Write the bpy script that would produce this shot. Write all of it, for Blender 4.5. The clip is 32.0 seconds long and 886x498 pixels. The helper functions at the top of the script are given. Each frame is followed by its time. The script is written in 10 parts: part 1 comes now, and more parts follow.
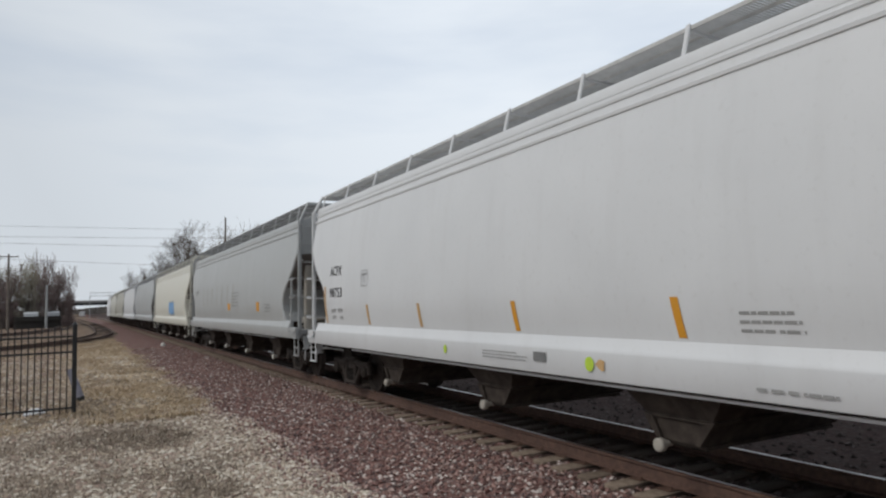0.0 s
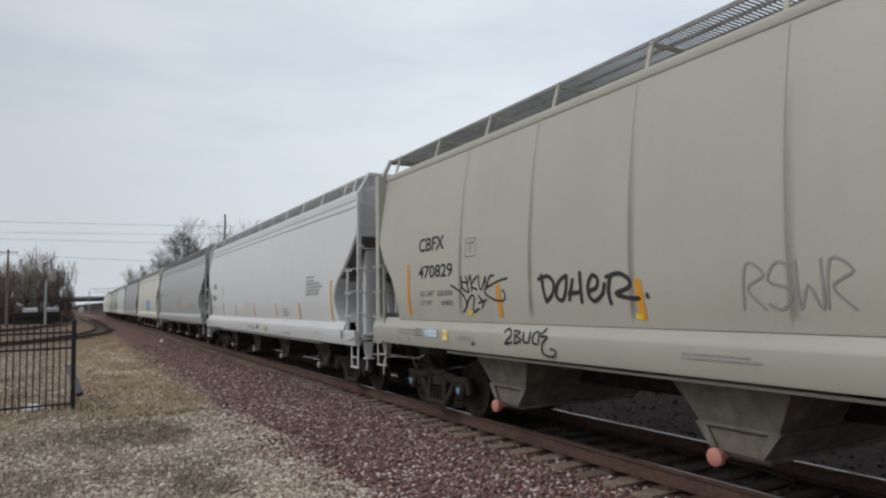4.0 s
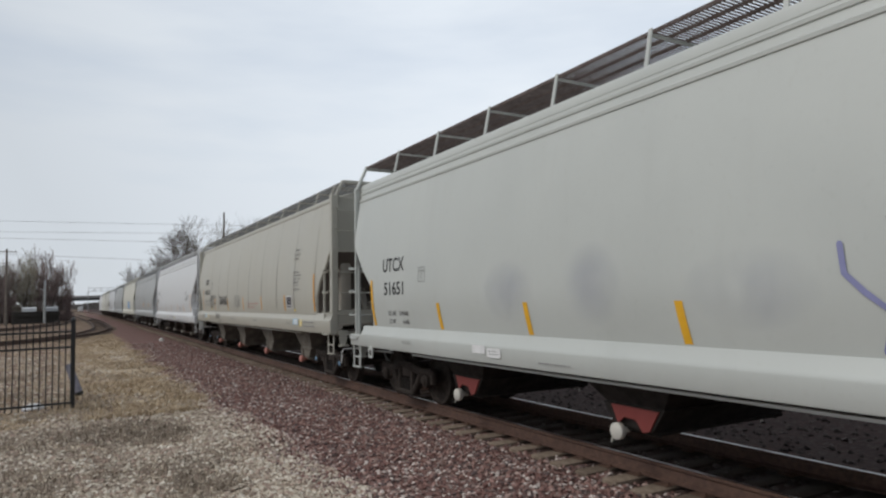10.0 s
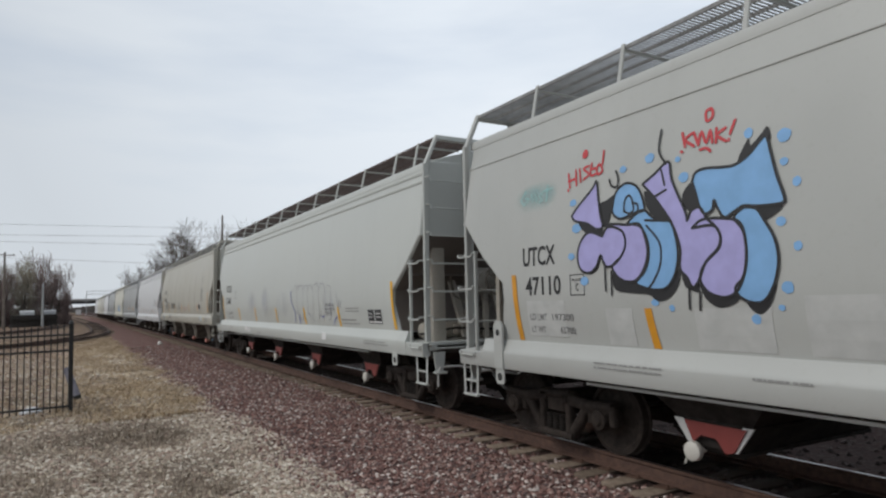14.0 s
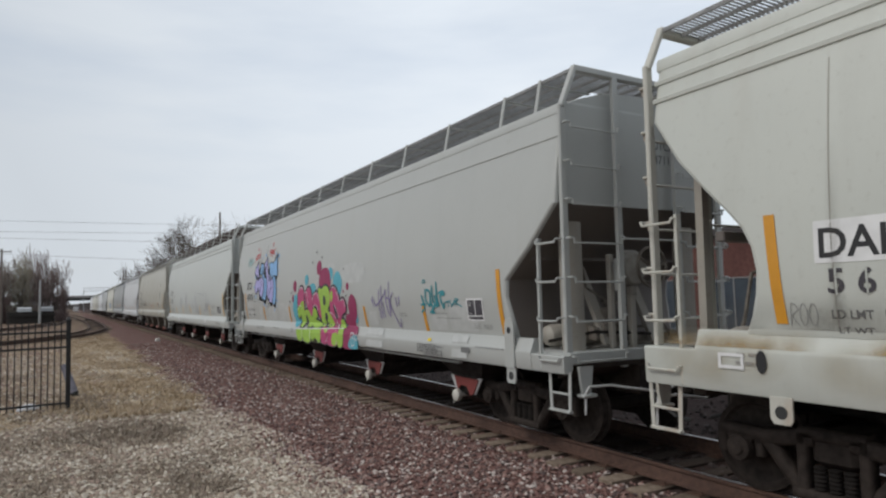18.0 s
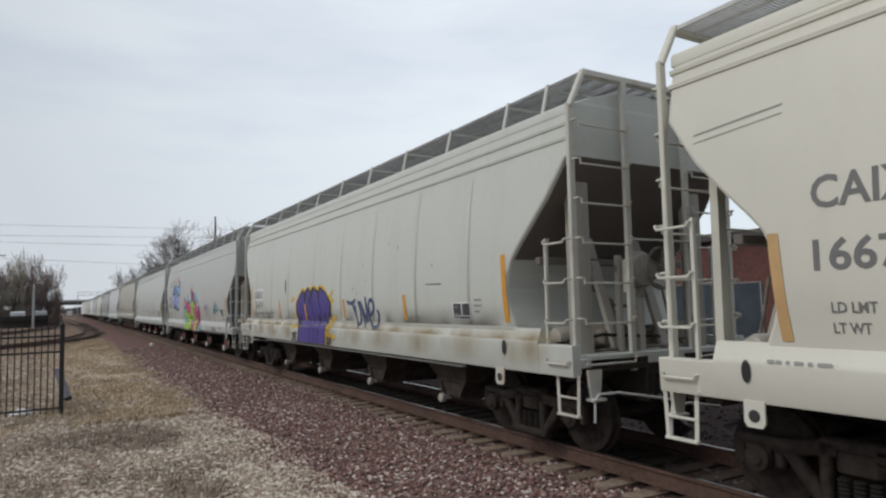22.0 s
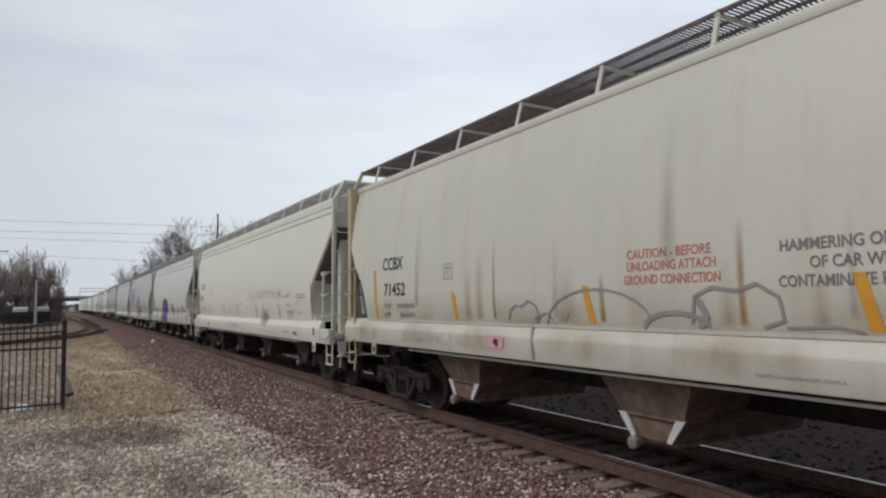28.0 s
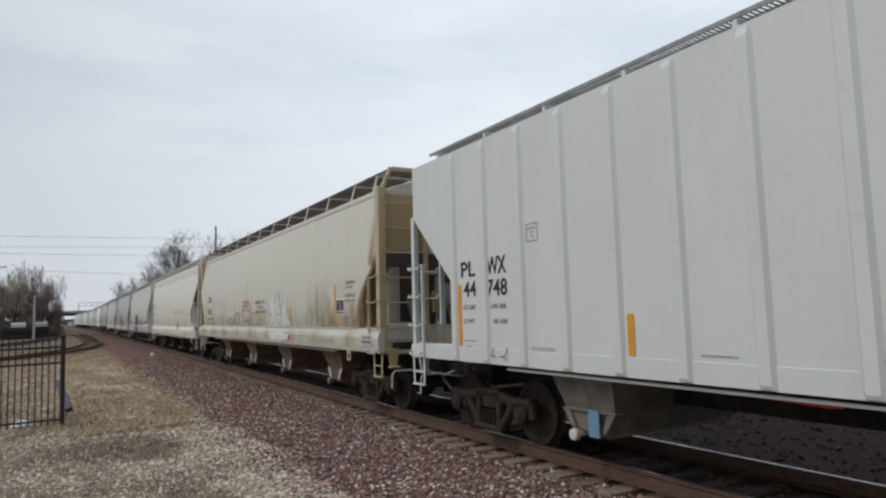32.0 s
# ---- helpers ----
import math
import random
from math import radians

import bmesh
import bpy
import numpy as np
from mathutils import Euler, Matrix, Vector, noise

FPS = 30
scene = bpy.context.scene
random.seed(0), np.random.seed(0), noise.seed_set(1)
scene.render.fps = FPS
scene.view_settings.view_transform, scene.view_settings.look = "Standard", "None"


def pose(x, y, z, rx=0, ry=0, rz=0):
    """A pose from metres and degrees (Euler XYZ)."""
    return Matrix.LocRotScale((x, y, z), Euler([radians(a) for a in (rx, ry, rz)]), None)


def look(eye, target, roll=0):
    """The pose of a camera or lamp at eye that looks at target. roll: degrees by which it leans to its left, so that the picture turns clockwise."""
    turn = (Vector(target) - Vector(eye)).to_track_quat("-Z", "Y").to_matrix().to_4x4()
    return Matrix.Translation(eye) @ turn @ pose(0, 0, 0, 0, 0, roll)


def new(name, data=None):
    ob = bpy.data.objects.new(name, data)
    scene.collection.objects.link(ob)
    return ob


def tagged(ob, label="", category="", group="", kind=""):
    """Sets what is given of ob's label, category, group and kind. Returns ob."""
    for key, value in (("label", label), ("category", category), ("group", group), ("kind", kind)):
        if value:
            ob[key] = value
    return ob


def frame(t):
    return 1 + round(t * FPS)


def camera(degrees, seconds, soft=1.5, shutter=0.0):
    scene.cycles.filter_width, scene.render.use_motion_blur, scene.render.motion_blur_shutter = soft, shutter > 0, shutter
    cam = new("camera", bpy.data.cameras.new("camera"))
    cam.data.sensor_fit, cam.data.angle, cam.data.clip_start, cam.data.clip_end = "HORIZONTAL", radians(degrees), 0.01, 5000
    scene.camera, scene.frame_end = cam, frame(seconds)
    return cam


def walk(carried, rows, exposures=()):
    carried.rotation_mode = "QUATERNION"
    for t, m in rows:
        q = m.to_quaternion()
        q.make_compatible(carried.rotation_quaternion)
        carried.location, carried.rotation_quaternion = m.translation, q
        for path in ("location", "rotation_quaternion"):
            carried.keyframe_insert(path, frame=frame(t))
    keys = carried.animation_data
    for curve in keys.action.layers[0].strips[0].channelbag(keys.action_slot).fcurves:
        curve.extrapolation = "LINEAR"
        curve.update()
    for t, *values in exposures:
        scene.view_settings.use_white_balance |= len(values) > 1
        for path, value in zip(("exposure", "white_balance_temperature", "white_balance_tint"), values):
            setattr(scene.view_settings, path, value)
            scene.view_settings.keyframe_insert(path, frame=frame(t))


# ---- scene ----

EYE = Vector((-6.77, 0.0, 2.02))
BEND, BEND_AT = 0.00043, 170.0     # the line runs straight, then bends gently to the left
CANT = 0.61


def aim(yaw, pitch, roll):
    """The camera stands still and turns: degrees to the right of the line, up, and lean."""
    a, b = radians(yaw), radians(pitch)
    way = Vector((math.sin(a) * math.cos(b), math.cos(a) * math.cos(b), math.sin(b)))
    return look(EYE, EYE + way, roll)


cam = camera(68.6, 32.0, soft=2.3)
walk(cam, [
    (0, aim(29.45, 4.59, -1.68)), (0.5, aim(29.43, 4.60, -1.55)), (1, aim(29.44, 4.56, -1.48)), (1.5, aim(29.44, 4.54, -1.41)),
    (2, aim(29.51, 4.51, -1.49)), (2.5, aim(29.50, 4.41, -1.52)), (3, aim(29.51, 4.43, -1.40)), (3.5, aim(29.47, 4.42, -1.38)),
    (5.5, aim(29.56, 4.30, -1.28)), (6, aim(29.52, 4.20, -1.21)), (6.5, aim(29.47, 4.10, -1.12)), (7, aim(29.44, 4.02, -1.17)),
    (7.5, aim(29.38, 4.00, -1.17)), (8, aim(29.40, 3.96, -1.50)), (8.5, aim(29.43, 4.02, -1.56)), (9, aim(29.48, 4.05, -1.57)),
    (9.5, aim(29.52, 4.17, -1.56)), (10, aim(29.56, 4.20, -1.61)), (10.5, aim(29.57, 4.29, -1.58)), (11, aim(29.63, 4.33, -1.64)),
    (11.5, aim(29.65, 4.31, -1.53)), (12, aim(29.72, 4.29, -1.70)), (12.5, aim(29.71, 4.35, -1.69)), (13, aim(29.72, 4.35, -1.55)),
    (13.5, aim(29.66, 4.43, -1.43)), (14, aim(29.69, 4.44, -1.68)), (14.5, aim(29.68, 4.46, -1.92)), (16.5, aim(29.91, 4.30, -1.77)),
    (17, aim(29.95, 4.28, -1.78)), (17.5, aim(29.92, 4.21, -1.68)), (18, aim(29.87, 4.17, -1.65)), (18.5, aim(29.89, 4.21, -1.68)),
    (19, aim(29.96, 4.22, -1.64)), (19.5, aim(29.95, 4.26, -1.52)), (20, aim(30.04, 4.31, -1.46)), (20.5, aim(30.09, 4.36, -1.37)),
    (21, aim(30.17, 4.41, -1.38)), (21.5, aim(30.18, 4.51, -1.41)), (22, aim(30.26, 4.59, -1.54)), (22.5, aim(30.24, 4.65, -1.56)),
    (23, aim(30.25, 4.69, -1.61)), (23.5, aim(30.21, 4.70, -1.65)), (24, aim(30.24, 4.68, -1.58)), (24.5, aim(30.27, 4.61, -1.60)),
    (25, aim(30.31, 4.58, -1.58)), (25.5, aim(30.31, 4.54, -1.55)), (27.5, aim(30.06, 4.46, -1.39)), (28, aim(30.08, 4.53, -1.07)),
    (28.5, aim(30.07, 4.70, -1.04)), (29, aim(30.16, 4.85, -1.04)), (29.5, aim(30.13, 5.03, -1.18)), (30, aim(30.14, 5.12, -1.36)),
    (30.5, aim(30.15, 5.17, -1.65)), (31, aim(30.24, 5.25, -1.91)), (31.5, aim(30.29, 5.29, -1.90)), (32, aim(30.24, 5.26, -2.04)),
], [(0, 0.0), (0.8, -0.1), (3.5, -0.1), (5.5, 0.0), (32, 0.0)])

# metres that the train has rolled, second by second
TRAVEL = [(0, 0.00), (1, 3.78), (2, 7.47), (3, 11.16), (3.5, 13.01), (5.5, 20.33), (6, 22.15), (7, 25.68), (8, 29.21), (9, 32.70), (10, 36.16), (11, 39.64), (12, 43.31), (13, 47.09), (14, 50.87), (14.5, 52.77), (16.5, 60.44), (17, 62.36), (18, 66.32), (19, 70.52), (20, 74.94), (21, 79.47), (22, 84.00), (23, 88.57), (24, 93.19), (25, 97.81), (25.5, 100.12), (27.5, 109.33), (28, 111.58), (29, 115.95), (30, 120.41), (31, 124.76), (32, 129.12)]

T_KEYS = np.array([t for t, d in TRAVEL])
D_KEYS = np.array([d for t, d in TRAVEL])
SLOPES = np.gradient(D_KEYS, T_KEYS)


def travel(t):
    """Smooth distance rolled at t seconds."""
    i = int(np.clip(np.searchsorted(T_KEYS, t, side="right") - 1, 0, len(T_KEYS) - 2))
    h = T_KEYS[i + 1] - T_KEYS[i]
    q = (t - T_KEYS[i]) / h
    return float((2 * q**3 - 3 * q**2 + 1) * D_KEYS[i] + (q**3 - 2 * q**2 + q) * h * SLOPES[i]
                 + (3 * q**2 - 2 * q**3) * D_KEYS[i + 1] + (q**3 - q**2) * h * SLOPES[i + 1])


def on_line(u, x=0.0, z=0.0):
    """A point of the main line, u metres along it, x to the right of its centre, z above the rails."""
    far = max(0.0, u - BEND_AT)
    a = BEND * far
    return Vector((-BEND * far * far / 2 + x * math.cos(a), u + x * math.sin(a), z))


def line_pose(u):
    p = on_line(u)
    return pose(p.x, p.y, p.z, 0, CANT, math.degrees(BEND * max(0.0, u - BEND_AT)))


# ---- sky, sun ----
SUN_UP, SUN_TURN = radians(44), radians(278)
world = bpy.data.worlds.new("world")
scene.world = world
world.use_nodes = True
wn, wl = world.node_tree.nodes, world.node_tree.links
wn.clear()
w_out, w_bg = wn.new("ShaderNodeOutputWorld"), wn.new("ShaderNodeBackground")
w_sky, w_co = wn.new("ShaderNodeTexSky"), wn.new("ShaderNodeTexCoord")
w_sky.sky_type, w_sky.sun_disc = "NISHITA", False
w_sky.sun_elevation, w_sky.sun_rotation = SUN_UP, SUN_TURN
w_map, w_noise, w_ramp, w_mix = wn.new("ShaderNodeMapping"), wn.new("ShaderNodeTexNoise"), wn.new("ShaderNodeValToRGB"), wn.new("ShaderNodeMix")
w_map.inputs["Scale"].default_value = (1.0, 1.0, 4.5)
w_noise.inputs["Scale"].default_value, w_noise.inputs["Detail"].default_value, w_noise.inputs["Roughness"].default_value = 1.6, 6, 0.5
w_ramp.color_ramp.elements[0].position, w_ramp.color_ramp.elements[1].position = 0.30, 0.56
w_mix.data_type = "RGBA"
w_mix.inputs["B"].default_value = (6.8, 7.3, 7.85, 1)      # the veil of cloud
w_gain = wn.new("ShaderNodeMix")
w_gain.data_type, w_gain.blend_type = "RGBA", "MULTIPLY"
w_gain.inputs["Factor"].default_value, w_gain.inputs["B"].default_value = 1, (1.35, 1.3, 1.25, 1)
wl.new(w_co.outputs["Generated"], w_map.inputs["Vector"])
wl.new(w_map.outputs["Vector"], w_noise.inputs["Vector"])
wl.new(w_noise.outputs["Fac"], w_ramp.inputs["Fac"])
w_fac = wn.new("ShaderNodeMapRange")
w_fac.inputs["To Min"].default_value, w_fac.inputs["To Max"].default_value = 0.66, 0.97
wl.new(w_ramp.outputs["Color"], w_fac.inputs["Value"])
wl.new(w_fac.outputs["Result"], w_mix.inputs["Factor"])
wl.new(w_sky.outputs["Color"], w_gain.inputs["A"])
wl.new(w_gain.outputs["Result"], w_mix.inputs["A"])
# the cloud is a little thinner over the line
w_norm, w_dot, w_glow, w_lit = wn.new("ShaderNodeVectorMath"), wn.new("ShaderNodeVectorMath"), wn.new("ShaderNodeMapRange"), wn.new("ShaderNodeMix")
w_norm.operation, w_dot.operation = "NORMALIZE", "DOT_PRODUCT"
w_dot.inputs[1].default_value = (0.62, 0.62, 0.48)      # where the veil is thinnest
w_glow.inputs["From Min"].default_value, w_glow.inputs["From Max"].default_value = 0.66, 0.97
w_glow.inputs["To Min"].default_value, w_glow.inputs["To Max"].default_value = 0.86, 1.14
w_lit.data_type, w_lit.blend_type = "RGBA", "MULTIPLY"
w_lit.inputs["Factor"].default_value = 1
wl.new(w_co.outputs["Generated"], w_norm.inputs[0])
wl.new(w_norm.outputs["Vector"], w_dot.inputs[0])
wl.new(w_dot.outputs["Value"], w_glow.inputs["Value"])
wl.new(w_mix.outputs["Result"], w_lit.inputs["A"])
wl.new(w_glow.outputs["Result"], w_lit.inputs["B"])
wl.new(w_lit.outputs["Result"], w_bg.inputs["Color"])
wl.new(w_bg.outputs["Background"], w_out.inputs["Surface"])
w_bg.inputs["Strength"].default_value = 0.106

sun = new("sun", bpy.data.lights.new("sun", "SUN"))
sun.data.energy, sun.data.angle, sun.data.color = 1.35, radians(24), (1.0, 0.96, 0.9)
# the sky's turn runs clockwise from +Y
sun_way = Vector((math.sin(SUN_TURN) * math.cos(SUN_UP), math.cos(SUN_TURN) * math.cos(SUN_UP), math.sin(SUN_UP)))
sun.matrix_world = look(sun_way * 50, (0, 0, 0))


# ---- materials ----
def material(name):
    m = bpy.data.materials.new(name)
    m.use_nodes = True
    return m, m.node_tree.nodes, m.node_tree.links, m.node_tree.nodes["Principled BSDF"]


def noise_of(n, l, source, scale, detail=4, stretch=None, rough=0.55):
    tex = n.new("ShaderNodeTexNoise")
    tex.inputs["Scale"].default_value, tex.inputs["Detail"].default_value, tex.inputs["Roughness"].default_value = scale, detail, rough
    if stretch:
        mp = n.new("ShaderNodeMapping")
        mp.inputs["Scale"].default_value = stretch
        l.new(source, mp.inputs["Vector"])
        source = mp.outputs["Vector"]
    l.new(source, tex.inputs["Vector"])
    return tex.outputs["Fac"]


def ramp_of(n, l, fac, lo, hi, a=0.0, b=1.0):
    r = n.new("ShaderNodeMapRange")
    for key, v in (("From Min", lo), ("From Max", hi), ("To Min", a), ("To Max", b)):
        r.inputs[key].default_value = v
    l.new(fac, r.inputs["Value"])
    return r.outputs["Result"]


def mix_of(n, l, fac, a, b, blend="MIX"):
    m = n.new("ShaderNodeMix")
    m.data_type, m.blend_type = "RGBA", blend
    for key, v in (("Factor", fac), ("A", a), ("B", b)):
        if isinstance(v, (int, float)):
            m.inputs[key].default_value = v
        elif isinstance(v, tuple):
            m.inputs[key].default_value = (*v[:3], 1)
        else:
            l.new(v, m.inputs[key])
    return m.outputs["Result"]


def bump_of(n, l, b, height, strength, distance=0.02):
    bp = n.new("ShaderNodeBump")
    bp.inputs["Strength"].default_value, bp.inputs["Distance"].default_value = strength, distance
    l.new(height, bp.inputs["Height"])
    l.new(bp.outputs["Normal"], b.inputs["Normal"])


def paint(name, rgb, grime=0.25, rust=0.0, rough=0.4, dirt=(0.16, 0.13, 0.1)):
    """Weathered railcar paint: cloudy fading, runs of dirt down the sheet, rust where it broke."""
    m, n, l, b = material(name)
    co = n.new("ShaderNodeTexCoord").outputs["Object"]
    cloud = noise_of(n, l, co, 0.55, 5)
    streak = noise_of(n, l, co, 1.0, 5, (3.0, 3.0, 0.3))
    speck = noise_of(n, l, co, 14.0, 6)
    col = mix_of(n, l, ramp_of(n, l, cloud, 0.3, 0.7), tuple(c * 0.93 for c in rgb), tuple(min(c * 1.01, 0.9) for c in rgb))
    col = mix_of(n, l, ramp_of(n, l, streak, 0.52, 0.85, 0, grime * 0.6), col, dirt)
    col = mix_of(n, l, ramp_of(n, l, speck, 0.58, 0.75, 0, grime * 0.6), col, dirt)
    if rust:
        runs = noise_of(n, l, co, 1.0, 6, (2.6, 2.6, 0.3))
        col = mix_of(n, l, ramp_of(n, l, runs, 0.56, 0.74, 0, rust), col, (0.3, 0.14, 0.045))
    l.new(col, b.inputs["Base Color"])
    l.new(ramp_of(n, l, cloud, 0.2, 0.8, rough - 0.08, rough + 0.14), b.inputs["Roughness"])
    bump_of(n, l, b, mix_of(n, l, 0.25, noise_of(n, l, co, 0.9, 2), speck), 0.12, 0.02)
    return m


def rugged(name, dark, light, scale=8.0, rough=0.85, metal=0.0, bump=0.4, per="Object", far=2.0):
    """A rough surface of two tones at two scales."""
    m, n, l, b = material(name)
    co = n.new("ShaderNodeTexCoord").outputs["Object"]
    fine, wide = noise_of(n, l, co, scale, 8), noise_of(n, l, co, scale / 9, 4)
    col = mix_of(n, l, ramp_of(n, l, fine, 0.3, 0.7), dark, light)
    col = mix_of(n, l, ramp_of(n, l, wide, 0.35, 0.7, 0, 0.5), col, tuple(c * 0.6 for c in dark))
    if per == "Island":
        rnd = n.new("ShaderNodeNewGeometry").outputs["Random Per Island"]
        col = mix_of(n, l, ramp_of(n, l, rnd, 0, 1, 0, 0.75), col, tuple(c * 0.45 for c in dark))
    elif per == "Info":
        rnd = n.new("ShaderNodeObjectInfo").outputs["Random"]
        col = mix_of(n, l, ramp_of(n, l, rnd, 0, 1, 0, 0.6), col, tuple(c * 0.55 for c in dark))
    l.new(col, b.inputs["Base Color"])
    b.inputs["Roughness"].default_value, b.inputs["Metallic"].default_value = rough, metal
    b.inputs["Specular IOR Level"].default_value = 0.15 if metal < 0.05 and rough > 0.6 else 0.5
    if bump:
        bump_of(n, l, b, fine, bump, 0.02)
    return m


def stones(name, tones, bump=0.3):
    """Crushed stone: every piece has a tone of its own."""
    m, n, l, b = material(name)
    rnd = n.new("ShaderNodeNewGeometry").outputs["Random Per Island"]
    ramp = n.new("ShaderNodeValToRGB")
    ramp.color_ramp.interpolation = "CONSTANT"
    e = ramp.color_ramp.elements
    while len(e) < len(tones):
        e.new(0.5)
    for i, c in enumerate(tones):
        e[i].position, e[i].color = i / len(tones), (*c, 1)
    l.new(rnd, ramp.inputs["Fac"])
    co = n.new("ShaderNodeTexCoord").outputs["Object"]
    grain = noise_of(n, l, co, 60, 4)
    l.new(mix_of(n, l, ramp_of(n, l, grain, 0.3, 0.7), ramp.outputs["Color"], mix_of(n, l, 0.5, ramp.outputs["Color"], (0.05, 0.04, 0.035))), b.inputs["Base Color"])
    b.inputs["Roughness"].default_value, b.inputs["Specular IOR Level"].default_value = 0.9, 0.12
    bump_of(n, l, b, grain, bump, 0.01)
    return m


def plain(name, rgb, rough=0.6, metal=0.0):
    m, n, l, b = material(name)
    co = n.new("ShaderNodeTexCoord").outputs["Object"]
    f = noise_of(n, l, co, 5.0, 5)
    l.new(mix_of(n, l, ramp_of(n, l, f, 0.35, 0.7), tuple(c * 0.86 for c in rgb), rgb), b.inputs["Base Color"])
    b.inputs["Roughness"].default_value, b.inputs["Metallic"].default_value = rough, metal
    return m


def soft(name, rgb, most=1.0):
    """Thin paint, rust or dirt whose cover the mesh gives point by point, broken by grain."""
    m, n, l, b = material(name)
    co = n.new("ShaderNodeTexCoord").outputs["Object"]
    grain, tone = noise_of(n, l, co, 24, 5), noise_of(n, l, co, 3, 4)
    l.new(mix_of(n, l, ramp_of(n, l, tone, 0.3, 0.7), tuple(c * 0.8 for c in rgb), rgb), b.inputs["Base Color"])
    b.inputs["Roughness"].default_value = 0.7
    at = n.new("ShaderNodeAttribute")
    at.attribute_name = "cover"
    mul = n.new("ShaderNodeMath")
    mul.operation = "MULTIPLY"
    l.new(at.outputs["Fac"], mul.inputs[0])
    l.new(ramp_of(n, l, grain, 0.3, 0.6, 0.75 * most, most), mul.inputs[1])
    l.new(mul.outputs[0], b.inputs["Alpha"])
    return m


